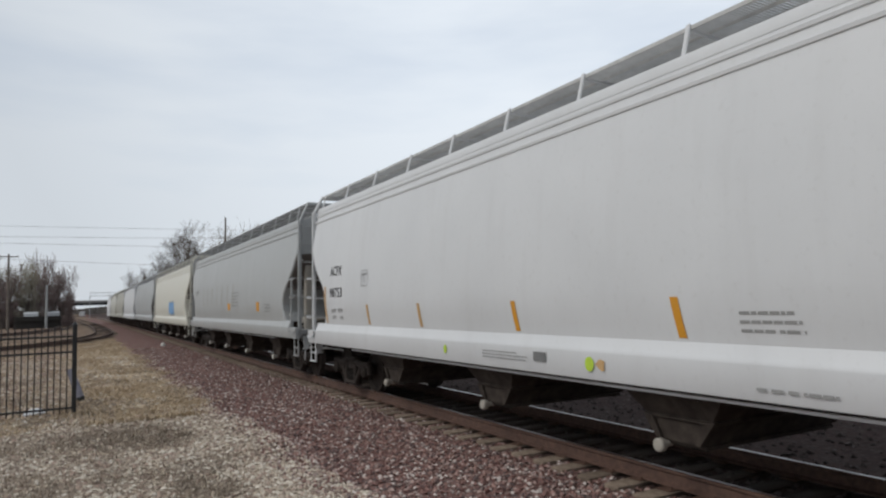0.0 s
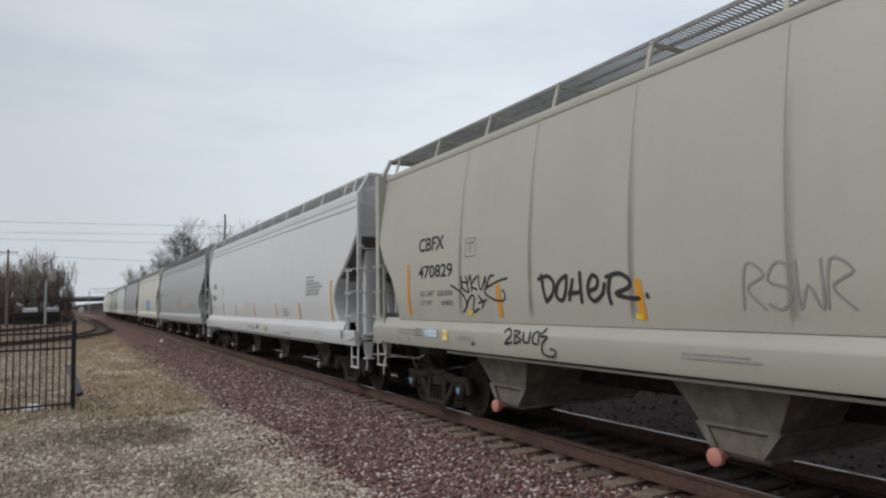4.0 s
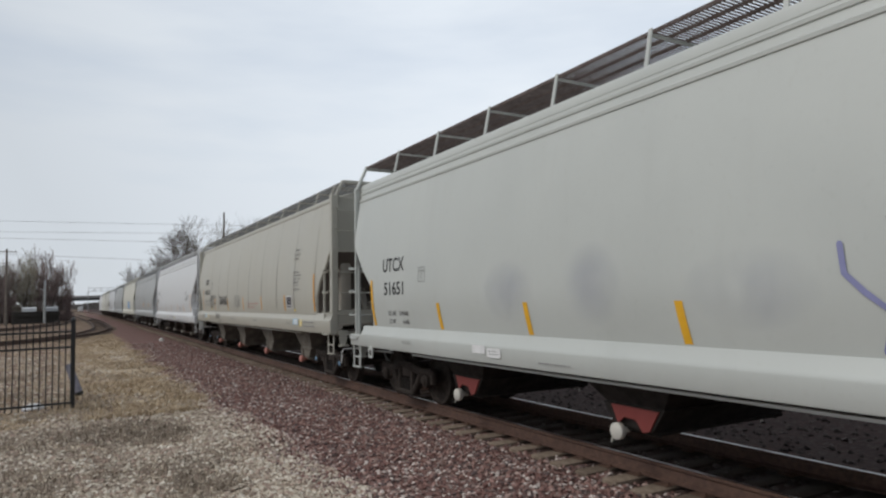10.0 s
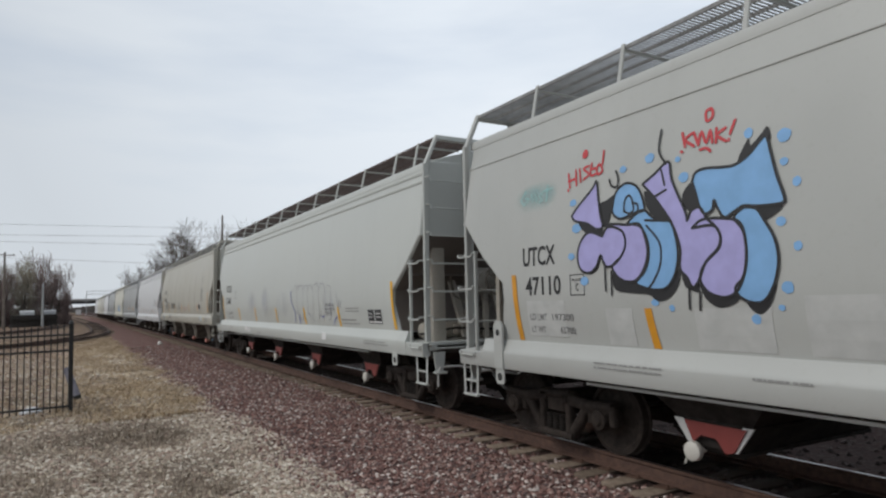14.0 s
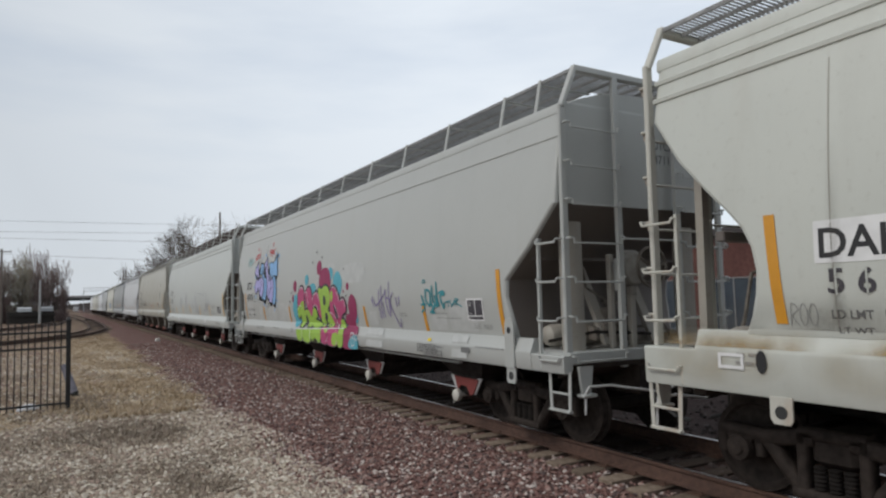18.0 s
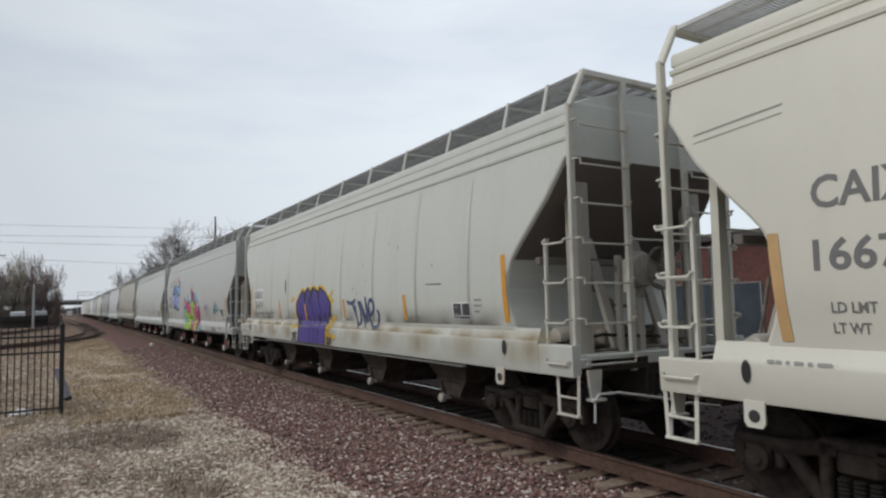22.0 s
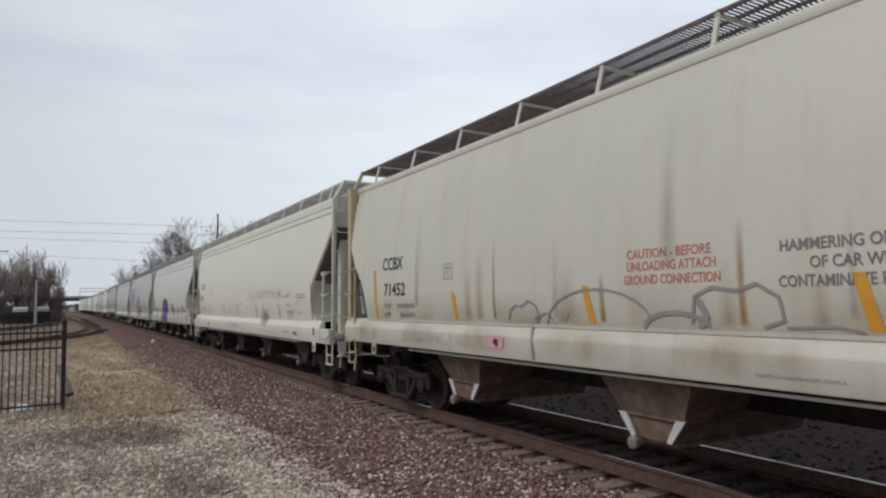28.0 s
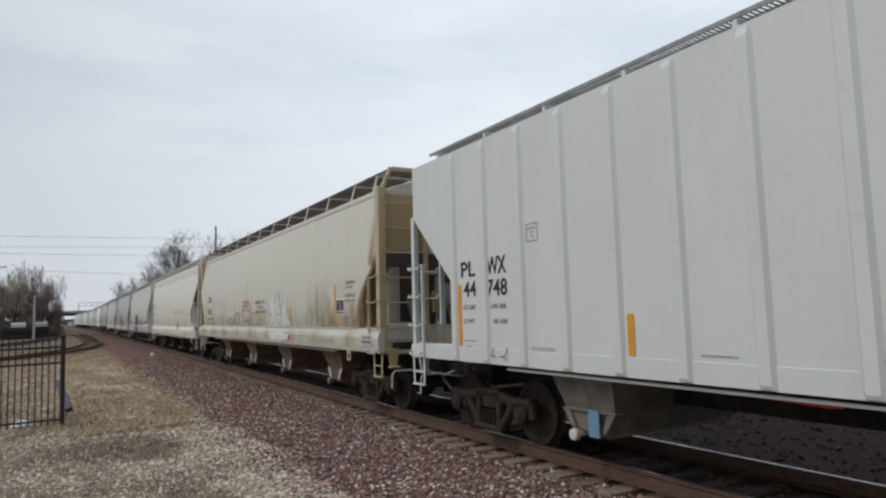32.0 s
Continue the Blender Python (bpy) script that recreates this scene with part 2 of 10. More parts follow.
M = dict(
    stained=paint("stained_grey_end_paint", (0.34, 0.315, 0.275), 0.5, 0.15),
    gear=rugged("stained_brake_gear", (0.10, 0.086, 0.075), (0.30, 0.27, 0.235), 9, 0.8),
    pale_gear=rugged("dusty_pale_brake_housing", (0.30, 0.28, 0.25), (0.44, 0.42, 0.385), 7, 0.8),
    soft_lilac=soft("faded_lilac_spray", (0.38, 0.38, 0.52), 0.5),
    soft_cyan=soft("soft_cyan_spray", (0.22, 0.52, 0.54), 0.8),
    soft_rust=soft("soft_rust_run", (0.34, 0.17, 0.055), 0.85),
    soft_grime=soft("soft_grime", (0.13, 0.115, 0.095), 0.7),
    soft_ochre=soft("soft_ochre_dirt", (0.36, 0.25, 0.11), 0.65),
    soft_white=soft("soft_white_spray", (0.66, 0.66, 0.67), 0.9),
    white=paint("white_paint", (0.585, 0.595, 0.605), 0.14),
    beige=paint("beige_grey_paint", (0.40, 0.388, 0.338), 0.2),
    green=paint("pale_green_grey_paint", (0.47, 0.49, 0.47), 0.1),
    grey=paint("pale_grey_paint", (0.41, 0.42, 0.405), 0.12),
    dirty=paint("dirty_white_paint", (0.505, 0.52, 0.48), 0.22, 0.05),
    cream=paint("cream_white_paint", (0.585, 0.573, 0.503), 0.1),
    rusty=paint("rust_streaked_cream_paint", (0.505, 0.495, 0.43), 0.2, 0.22),
    rustier=paint("rusted_cream_paint", (0.41, 0.33, 0.20), 0.6, 1.0),
    ribbed=paint("white_grey_paint", (0.55, 0.57, 0.57), 0.2),
    # dark brown paints in the shade under the car ends, with grime streaks
    end_shade=paint("road_grime_on_slope_sheet", (0.13, 0.11, 0.098), 0.5),
    seam=plain("dull_weld_seam", (0.36, 0.345, 0.305), 0.6),
    fine=plain("small_grey_lettering", (0.27, 0.27, 0.265), 0.7),
    solid=rugged("grey_walkway_steel", (0.42, 0.42, 0.415), (0.54, 0.54, 0.53), 9, 0.6, 0.0, 0.1),
    slate=paint("slate_grey_paint", (0.36, 0.37, 0.37), 0.25),
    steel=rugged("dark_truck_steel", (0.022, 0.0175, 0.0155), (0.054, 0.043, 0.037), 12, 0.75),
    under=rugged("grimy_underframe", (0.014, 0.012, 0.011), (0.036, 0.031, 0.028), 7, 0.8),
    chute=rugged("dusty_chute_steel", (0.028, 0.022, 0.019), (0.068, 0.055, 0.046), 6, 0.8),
    dusty=rugged("dusty_grey_beige_chute", (0.10, 0.09, 0.076), (0.19, 0.172, 0.147), 5, 0.8),
    rust_end=paint("rusted_end_sheet", (0.36, 0.26, 0.13), 0.6, 1.0),
    brownchute=rugged("rusty_chute_steel", (0.085, 0.060, 0.046), (0.19, 0.135, 0.10), 6, 0.85),
    galv=rugged("galvanised_grating", (0.19, 0.19, 0.19), (0.30, 0.30, 0.295), 9, 0.6, 0.2, 0.1),
    brown=rugged("rusty_grating", (0.085, 0.065, 0.06), (0.16, 0.13, 0.12), 9, 0.8, 0.0, 0.2),
    orange=plain("orange_reflector", (0.62, 0.28, 0.02), 0.45),
    amber=plain("amber_reflector", (0.75, 0.40, 0.02), 0.45),
    tan=plain("faded_orange_reflector", (0.52, 0.33, 0.15), 0.5),
    black=plain("black_lettering", (0.018, 0.018, 0.02), 0.6),
    faded=plain("faded_dark_lettering", (0.16, 0.16, 0.16), 0.7),
    red=plain("red_paint", (0.19, 0.035, 0.03), 0.6),
    brick_red=plain("faded_red_lettering", (0.48, 0.16, 0.13), 0.6),
    label=plain("white_label", (0.72, 0.72, 0.72), 0.5),
    pink_knob=plain("pink_capstan_paint", (0.52, 0.22, 0.18), 0.6),
    white_knob=plain("white_capstan_paint", (0.55, 0.53, 0.48), 0.6),
    sky_blue=plain("light_blue_label", (0.32, 0.55, 0.72), 0.5),
    lime=plain("lime_paint", (0.45, 0.62, 0.05), 0.5),
    leaf=plain("leaf_green_spray", (0.31, 0.50, 0.07), 0.6),
    rose=plain("rose_pink_spray", (0.44, 0.06, 0.17), 0.6),
    plum=plain("plum_magenta_spray", (0.27, 0.022, 0.09), 0.6),
    aqua=plain("aqua_spray", (0.09, 0.37, 0.46), 0.6),
    charcoal=plain("charcoal_outline_spray", (0.055, 0.05, 0.06), 0.7),
    white_line=plain("white_highlight_spray", (0.68, 0.68, 0.68), 0.6),
    bright_red=plain("bright_red_spray", (0.52, 0.05, 0.06), 0.6),
    amber_halo=plain("amber_halo_spray", (0.62, 0.40, 0.03), 0.6),
    specked=paint("rust_specked_white_paint", (0.49, 0.48, 0.43), 0.45, 0.75),
    yellow=plain("yellow_paint", (0.75, 0.55, 0.03), 0.5),
    azure=plain("azure_paint", (0.2, 0.40, 0.68), 0.5),
    lilac=plain("lilac_paint", (0.38, 0.36, 0.66), 0.5),
    purple=plain("purple_tag_paint", (0.22, 0.17, 0.36), 0.6),
    violet=plain("violet_blue_paint", (0.06, 0.04, 0.24), 0.5),
    teal=plain("teal_tag_paint", (0.03, 0.24, 0.28), 0.5),
    navy=plain("navy_tag_paint", (0.05, 0.07, 0.16), 0.5),
    grey_tag=plain("faded_grey_tag", (0.25, 0.25, 0.24), 0.7),
    patch=plain("pale_patch_paint", (0.475, 0.485, 0.475), 0.5),
    stencil_gap=plain("bare_dirty_white", (0.46, 0.475, 0.44), 0.55),
    ghost_white=plain("ghosted_white_paint", (0.60, 0.60, 0.575), 0.6),
    lilac_line=plain("lilac_grey_line_paint", (0.29, 0.285, 0.33), 0.7),
    ghost_lilac=plain("lilac_blue_spray", (0.24, 0.25, 0.44), 0.7),
    pale_pink=plain("pale_pink_label", (0.66, 0.30, 0.36), 0.6),
    pale_cyan=plain("faded_cyan_spray", (0.30, 0.52, 0.52), 0.6),
    blue=plain("blue_hub_paint", (0.13, 0.25, 0.38), 0.5),
    hose=plain("black_rubber", (0.03, 0.03, 0.03), 0.7),
)


# ---- mesh tools ----
class Shape:
    """Gathers vertices and faces of one part."""

    def __init__(self):
        self.v, self.f = [], []

    def add(self, verts, faces):
        k = len(self.v)
        self.v.extend(tuple(p) for p in verts)
        self.f.extend(tuple(k + i for i in face) for face in faces)
        return self

    def loft(self, rings, closed=True, caps=True):
        """Skin from ring to ring; all rings have the same number of points."""
        n, verts, faces = len(rings[0]), [p for r in rings for p in r], []
        for i in range(len(rings) - 1):
            for j in range(n if closed else n - 1):
                a, b = i * n + j, i * n + (j + 1) % n
                faces.append((a, b, b + n, a + n))
        if caps:
            faces.append(tuple(reversed(range(n))))
            faces.append(tuple((len(rings) - 1) * n + j for j in range(n)))
        return self.add(verts, faces)

    def block(self, x0, x1, y0, y1, z0, z1, b=0.01):
        """A box with chamfered edges."""
        b = min(b, (x1 - x0) / 3, (y1 - y0) / 3, (z1 - z0) / 3)

        def ring(z, i):
            c = b + i
            return [(x0 + c, y0 + i, z), (x1 - c, y0 + i, z), (x1 - i, y0 + c, z), (x1 - i, y1 - c, z),
                    (x1 - c, y1 - i, z), (x0 + c, y1 - i, z), (x0 + i, y1 - c, z), (x0 + i, y0 + c, z)]
        return self.loft([ring(z0, b), ring(z0 + b, 0), ring(z1 - b, 0), ring(z1, b)])

    def rod(self, p, q, r, n=8, r2=None):
        """A round bar from p to q."""
        p, q = Vector(p), Vector(q)
        d = (q - p).normalized()
        s = d.orthogonal().normalized()
        t = d.cross(s)
        circle = lambda c, rad: [c + rad * (math.cos(2 * math.pi * i / n) * s + math.sin(2 * math.pi * i / n) * t) for i in range(n)]
        return self.loft([circle(p, r), circle(q, r if r2 is None else r2)])

    def pipe(self, pts, r, n=6):
        for p, q in zip(pts, pts[1:]):
            self.rod(p, q, r, n)
        return self

    def beam(self, p, q, w, h, b=0.012):
        """A chamfered bar of width w (across x) and depth h between two points of an x plane."""
        p, q = Vector(p), Vector(q)
        d = (q - p).normalized()
        x = Vector((1, 0, 0))
        u = d.cross(x).normalized()
        x = u.cross(d)
        prof = [(-w / 2 + b, -h / 2), (w / 2 - b, -h / 2), (w / 2, -h / 2 + b), (w / 2, h / 2 - b), (w / 2 - b, h / 2), (-w / 2 + b, h / 2), (-w / 2, h / 2 - b), (-w / 2, -h / 2 + b)]
        return self.loft([[c + x * i + u * j for i, j in prof] for c in (p, q)])

    def prism_y(self, prof, y0, y1):
        """A section of (x, z) points drawn along y."""
        return self.loft([[(x, y, z) for x, z in prof] for y in (y0, y1)])

    def prism_x(self, prof, x0, x1):
        """A section of (y, z) points drawn along x."""
        return self.loft([[(x, y, z) for y, z in prof] for x in (x0, x1)])

    def lathe(self, prof, axis, centre, n=16):
        """Turn (radius, along) about the x, y or z axis."""
        rings = []
        for r, h in prof:
            ring = []
            for i in range(n):
                a, b = r * math.cos(2 * math.pi * i / n), r * math.sin(2 * math.pi * i / n)
                ring.append(Vector(centre) + Vector({"x": (h, a, b), "y": (b, h, a), "z": (a, b, h)}[axis]))
            rings.append(ring)
        return self.loft(rings)

    def mesh(self, name, angle=38):
        me = bpy.data.meshes.new(name)
        me.from_pydata(self.v, [], self.f)
        bm = bmesh.new()
        bm.from_mesh(me)
        if len(bm.faces) < 6000:
            bmesh.ops.recalc_face_normals(bm, faces=bm.faces)
        bm.to_mesh(me)
        bm.free()
        me.shade_smooth()
        me.set_sharp_from_angle(angle=radians(angle))
        me.materials.append(None)
        return me


MESHES = {}


def shape(key, build, angle=38):
    """One mesh for all alike pieces."""
    if key not in MESHES:
        s = Shape()
        build(s)
        MESHES[key] = s.mesh(key.split("|")[0], angle)
    return MESHES[key]


def part(name, me, mat, parent=None, label="", at=None):
    ob = new(name, me)
    ob.material_slots[0].link = "OBJECT"
    ob.material_slots[0].material = mat
    if parent:
        ob.parent = parent
    if at is not None:
        ob.matrix_basis = at
    if label:
        ob["label"] = label
    return ob


def thing(name, label, category, group="", kind="", at=None):
    ob = new(name)
    ob.empty_display_size = 0.3
    if at is not None:
        ob.matrix_basis = at
    return tagged(ob, label, category, group, kind)


# ---- flat work laid on a curved side sheet ----
STRIPS = [0.9, 1.3, 1.45, 1.6, 1.75, 1.905, 2.05, 2.2, 2.35, 2.5, 2.65, 2.8, 2.95, 3.1, 3.3, 3.5, 3.7, 3.9, 4.1, 4.45]


def clip(poly, z, keep_above):
    out = []
    for i, p in enumerate(poly):
        q = poly[(i + 1) % len(poly)]
        a, b = (p[1] - z) * keep_above, (q[1] - z) * keep_above
        if a >= 0:
            out.append(p)
        if (a > 0 > b) or (a < 0 < b):
            t = a / (a - b)
            out.append((p[0] + t * (q[0] - p[0]), z))
    return out


def smooth(pts, n=4, closed=False):
    """Points along a smooth curve through pts."""
    k, out = len(pts), []
    if k < 3:
        return pts
    pick = (lambda i: pts[i % k]) if closed else (lambda i: pts[max(0, min(k - 1, i))])
    for i in range(k if closed else k - 1):
        p0, p1, p2, p3 = (pick(i + j) for j in (-1, 0, 1, 2))
        for q in range(n):
            t = q / n
            out.append(tuple(0.5 * (2 * b + (c - a) * t + (2 * a - 5 * b + 4 * c - d) * t * t + (3 * b - a - 3 * c + d) * t**3) for a, b, c, d in zip(p0, p1, p2, p3)))
    return out if closed else out + [pts[-1]]


class Decal:
    """Polygons in metres (along the side from the front, up), laid on the near side of a car."""

    def __init__(self, car, lift=0.005):
        self.car, self.lift, self.s, self.done_groups = car, lift, Shape(), []

    def poly(self, pts):
        tris = mathutils_tess([[Vector((a, z, 0)) for a, z in pts]])
        for tri in tris:
            self.tri([pts[i] for i in tri])
        return self

    def tri(self, pts):
        for lo, hi in zip(STRIPS, STRIPS[1:]):
            if max(p[1] for p in pts) < lo or min(p[1] for p in pts) > hi:
                continue
            c = clip(clip(list(pts), lo, 1), hi, -1)
            if len(c) > 2:
                c = [(-self.car.half(z) - self.lift, self.car.L / 2 - a, z) for a, z in c]
                self.s.add(c, [tuple(range(len(c)))])

    def apart(self):
        """What follows is a piece of its own."""
        if self.s.f:
            self.done_groups.append(self.s)
            self.s = Shape()

    def quad(self, a0, z0, a1, z1, lean=0.0, own=True):
        if own:
            self.apart()
        return self.poly([(a0, z0), (a1, z0), (a1 + lean, z1), (a0 + lean, z1)])

    def stroke(self, pts, w):
        """One ribbon of width w along the points, with rounded ends."""
        p = [Vector(q) for i, q in enumerate(pts) if not i or (Vector(q) - Vector(pts[i - 1])).length > 1e-4]
        if len(p) < 2:
            p = [p[0], p[0] + Vector((w * 0.5, 0))]
        way = [(q - o).normalized() for o, q in zip(p, p[1:])]
        rows = [(p[0] - way[0] * w * 0.45, way[0], 0.45)]
        for i, q in enumerate(p):
            d = way[0] if i == 0 else way[-1] if i == len(p) - 1 else (way[i - 1] + way[i])
            d = d.normalized() if d.length > 0.2 else way[min(i, len(way) - 1)]
            rows.append((q, d, 1.0))
        rows.append((p[-1] + way[-1] * w * 0.45, way[-1], 0.45))
        edge = [((q.x - d.y * w * k / 2, q.y + d.x * w * k / 2), (q.x + d.y * w * k / 2, q.y - d.x * w * k / 2)) for q, d, k in rows]
        for (l0, r0), (l1, r1) in zip(edge, edge[1:]):
            self.tri([l0, r0, r1]), self.tri([l0, r1, l1])
        return self

    def spray(self, pts, w):
        """A stroke of its own that bends smoothly from point to point."""
        self.apart()
        return self.stroke(smooth(pts), w)

    def form(self, pts):
        """A filled outline of its own with swollen curves."""
        self.apart()
        return self.poly(smooth(pts, 3, True))

    def blob(self, a, z, ra, rz, n=22, wob=0.0, seed=0):
        self.apart()
        r = random.Random(seed)
        ph = [r.uniform(0, 6.28) for _ in range(3)]
        return self.poly([(a + ra * (1 + wob * math.sin(3 * t + ph[0]) + wob * 0.6 * math.sin(5 * t + ph[1])) * math.cos(t),
                           z + rz * (1 + wob * math.sin(2 * t + ph[2]) + wob * 0.6 * math.sin(5 * t + ph[1])) * math.sin(t))
                          for t in (2 * math.pi * i / n for i in range(n))])

    def text(self, words, a0, a1, z0, z1):
        """Words fitted into a box, in the built-in letters."""
        self.apart()
        for tri in letters(words):
            self.tri([(a0 + p[0] * (a1 - a0), z0 + p[1] * (z1 - z0)) for p in tri])
        return self

    def bars(self, a0, a1, z0, z1, rows, seed=0, gap=0.8):
        """Small writing past reading: plain bars word by word."""
        self.apart()
        r = random.Random(seed)
        step = (z1 - z0) / rows
        for i in range(rows):
            z, a = z1 - step * (i + 1), a0
            end = a0 + (a1 - a0) * r.uniform(0.7, 1.0)
            while a < end:
                w = min(step * r.uniform(0.4, 1.5), end - a)
                self.quad(a, z + step * gap * 0.4, a + w, z + step * (1 - gap * 0.4), own=False)
                a += w + step * r.choice((0.16, 0.16, 0.5))
        return self

    def done(self, name, mat, parent, label=""):
        self.apart()
        for s in self.done_groups:
            me = bpy.data.meshes.new(name)
            # weld what meets, so that each mark is one sheet
            index, verts = {}, []
            for p in s.v:
                k = tuple(round(x, 4) for x in p)
                if k not in index:
                    index[k] = len(verts)
                    verts.append(p)
            faces = []
            for f in s.f:
                g = list(dict.fromkeys(index[tuple(round(x, 4) for x in s.v[i])] for i in f))
                if len(g) > 2:
                    faces.append(tuple(g))
            me.from_pydata(verts, [], faces)
            me.materials.append(None)
            part(name, me, M[mat], parent, label)


LETTERS = {}


def letters(words):
    """Triangles of the words, scaled to a unit box."""
    if words not in LETTERS:
        cu = bpy.data.curves.new("letters", "FONT")
        cu.body, cu.resolution_u, cu.offset = words, 3, 0.018
        ob = bpy.data.objects.new("letters", cu)
        me = ob.to_mesh()
        me.calc_loop_triangles()
        co = np.array([v.co[:2] for v in me.vertices])
        lo, size = co.min(0), np.ptp(co, axis=0)
        co = (co - lo) / size
        LETTERS[words] = [[tuple(co[i]) for i in t.vertices] for t in me.loop_triangles]
        ob.to_mesh_clear()
        bpy.data.objects.remove(ob)
        bpy.data.curves.remove(cu)
    return LETTERS[words]


def mathutils_tess(loops):
    """Triangles that fill a flat outline."""
    from mathutils.geometry import tessellate_polygon
    return tessellate_polygon(loops)


# ---- covered hopper cars ----
class Car:
    """A covered hopper car: sizes in metres, z above the rails."""

    def __init__(self, front, length, sill, eave, cut, look_, chute="chute", knob="white_knob", mesh_="galv", flat=False, grooves=0, tube=False, rear_cut=None, gates=None, mark=True, trim=None):
        self.front, self.L, self.sill, self.eave, self.cut = front, length, sill, eave, cut
        self.look, self.chute, self.knob, self.grating, self.flat, self.grooves, self.tube = look_, chute, knob, mesh_, flat, grooves, tube
        self.gates = gates or (length * 0.215, length * 0.413, length * 0.617, length * 0.818)
        self.trim = trim or look_
        self.walk_z = {"white": 4.82, "green": 4.92, "grey": 4.915}.get(look_, 4.86)
        self.post_first = {"white": 1.36, "beige": 1.96, "rusty": 1.96, "grey": 1.59, "cream": 1.49}.get(look_, 1.65)
        self.wing = {"rusty": "solid", "grey": "solid"}.get(look_, chute)
        self.mark, self.number = {"green": ("UTCX", "51651"), "grey": ("UTCX", "47110"), "dirty": ("DAKX", "5603"), "rusty": ("CCBX", "71452"), "beige": ("CBFX", "470829")}.get(look_ if mark else "", ("", ""))
        self.ribs = (0.245, 0.445) if look_ == "dirty" else (0.175, 0.335)
        self.lug_at = {"grey": 1.1, "cream": 1.05, "green": 1.12}.get(look_, 1.5)

    def half(self, z):
        """Half the width at height z."""
        if z < self.sill[1]:
            return float(np.interp(z, (self.sill[1] - 0.17, self.sill[1]), (1.615, 1.555)))
        if self.flat:
            return 1.55
        k = 1.607 - (0.0495 * (z - 2.15)**2 if z > 2.15 else 0.16 * (2.15 - z)**2)
        return float(k)

    def inset(self, z):
        """How far the end sheets stand in from the end sill at height z."""
        zs, ins = [p[0] for p in reversed(self.cut)], [p[1] for p in reversed(self.cut)]
        return float(np.interp(z, zs, ins))


def body_shape(c):
    def build(s):
        h = c.L / 2
        zs = [c.sill[1] - 0.03] + [z for z in sorted(set(STRIPS[2:-1]) | {p[0] for p in c.cut}) if c.sill[1] < z < c.eave - 0.03] + [c.eave]
        rings = []

        def ring(z, x, y, r=0.05):
            n, pts = 3, []
            for sx, sy, a0 in ((1, 1, 0), (-1, 1, 90), (-1, -1, 180), (1, -1, 270)):
                for i in range(n):
                    t = radians(a0 + 90 * i / (n - 1))
                    pts.append((sx * (x - r) + r * math.cos(t), sy * (y - r) + r * math.sin(t), z))
            return pts
        for z in zs:
            rings.append(ring(z, c.half(max(z, c.sill[1] + 0.001)), h - c.inset(z)))
        x, y = c.half(c.eave), h - c.inset(c.eave)
        rise = 0.10 if c.flat else 0.27
        for f in (0.94, 0.8, 0.6, 0.35, 0.06):
            rings.append(ring(c.eave + rise * (1 - f**2.2), max(x * f, 0.06), y - 0.01))
        s.loft(rings)
    return shape("body|%s" % c.key, build, 15)


def sill_shape(c, side):
    def build(s):
        z0, z1 = c.sill
        prof = [(1.48, z0), (1.59, z0), (1.60, z0 + 0.02), (1.615, z1 - 0.19), (1.612, z1 - 0.165), (1.598, z1 - 0.14), (1.545, z1), (1.46, z1), (1.46, z1 - 0.1)]
        if c.flat:
            prof = [(1.48, z0), (1.554, z0), (1.556, z1 - 0.01), (1.548, z1), (1.46, z1)]
        stop = c.L / 2 if c.tube or c.flat else c.L / 2 - 0.66
        s.prism_y([(x * side, z) for x, z in prof], -stop, stop)
        if stop < c.L / 2:
            # past the ladder the sill is a plain flat plate
            flat = [(1.48, z0), (1.585, z0), (1.593, z0 + 0.02), (1.605, z1 - 0.20), (1.59, z1 - 0.185), (1.46, z1 - 0.185)]
            for e in (-1, 1):
                s.prism_y([(x * side, z) for x, z in flat], e * (stop - 0.01), e * (c.L / 2 - 0.02))
        # rolled edge hung under the sill
        s.prism_y([(side * x, z) for x, z in ((1.40, z0 - 0.075), (1.47, z0 - 0.075), (1.47, z0 - 0.045), (1.40, z0 - 0.045))], -c.L / 2 + 2.7, c.L / 2 - 2.7)
    return shape("side_sill|%s%d" % (c.key, side), build, 25)


def eave_shape(c, side):
    def build(s):
        h = c.L / 2 - c.inset(c.eave)
        x = lambda z: c.half(z)
        if c.tube:
            e = c.eave
            s.prism_y([(side * (x(e) + 0.05 * math.cos(t) - 0.01), e - 0.03 + 0.075 * math.sin(t)) for t in (2 * math.pi * i / 10 for i in range(10))], -h, h)
        else:
            e = c.eave
            s.prism_y([(side * a, b) for a, b in ((x(e) - 0.02, e - 0.115), (x(e) + 0.03, e - 0.11), (x(e) + 0.03, e - 0.02), (x(e) + 0.005, e + 0.025), (x(e) - 0.05, e + 0.03))], -h, h)
    return shape("eave_rail|%s%d" % (c.key, side), build, 30)


def rib_shape(c, side, i):
    """A rolled rib along the side under the roof, or the lap of two sheets where i is below zero."""
    def build(s):
        h = c.L / 2 - c.inset(c.eave)
        z = c.eave - c.ribs[i] if i >= 0 else c.eave - 0.43
        x = c.half(z)
        if i >= 0:
            prof = ((x - 0.01, z - 0.04), (x + 0.022, z - 0.03), (x + 0.026, z + 0.01), (x - 0.01, z + 0.03))
        else:
            prof = ((x - 0.01, z - 0.012), (x + 0.012, z - 0.008), (x + 0.012, z + 0.008), (x - 0.01, z + 0.012))
        s.prism_y([(side * a, q) for a, q in prof], -h, h)
    return shape("roof_rib|%s%d%d" % (c.key, side, i), build, 30)


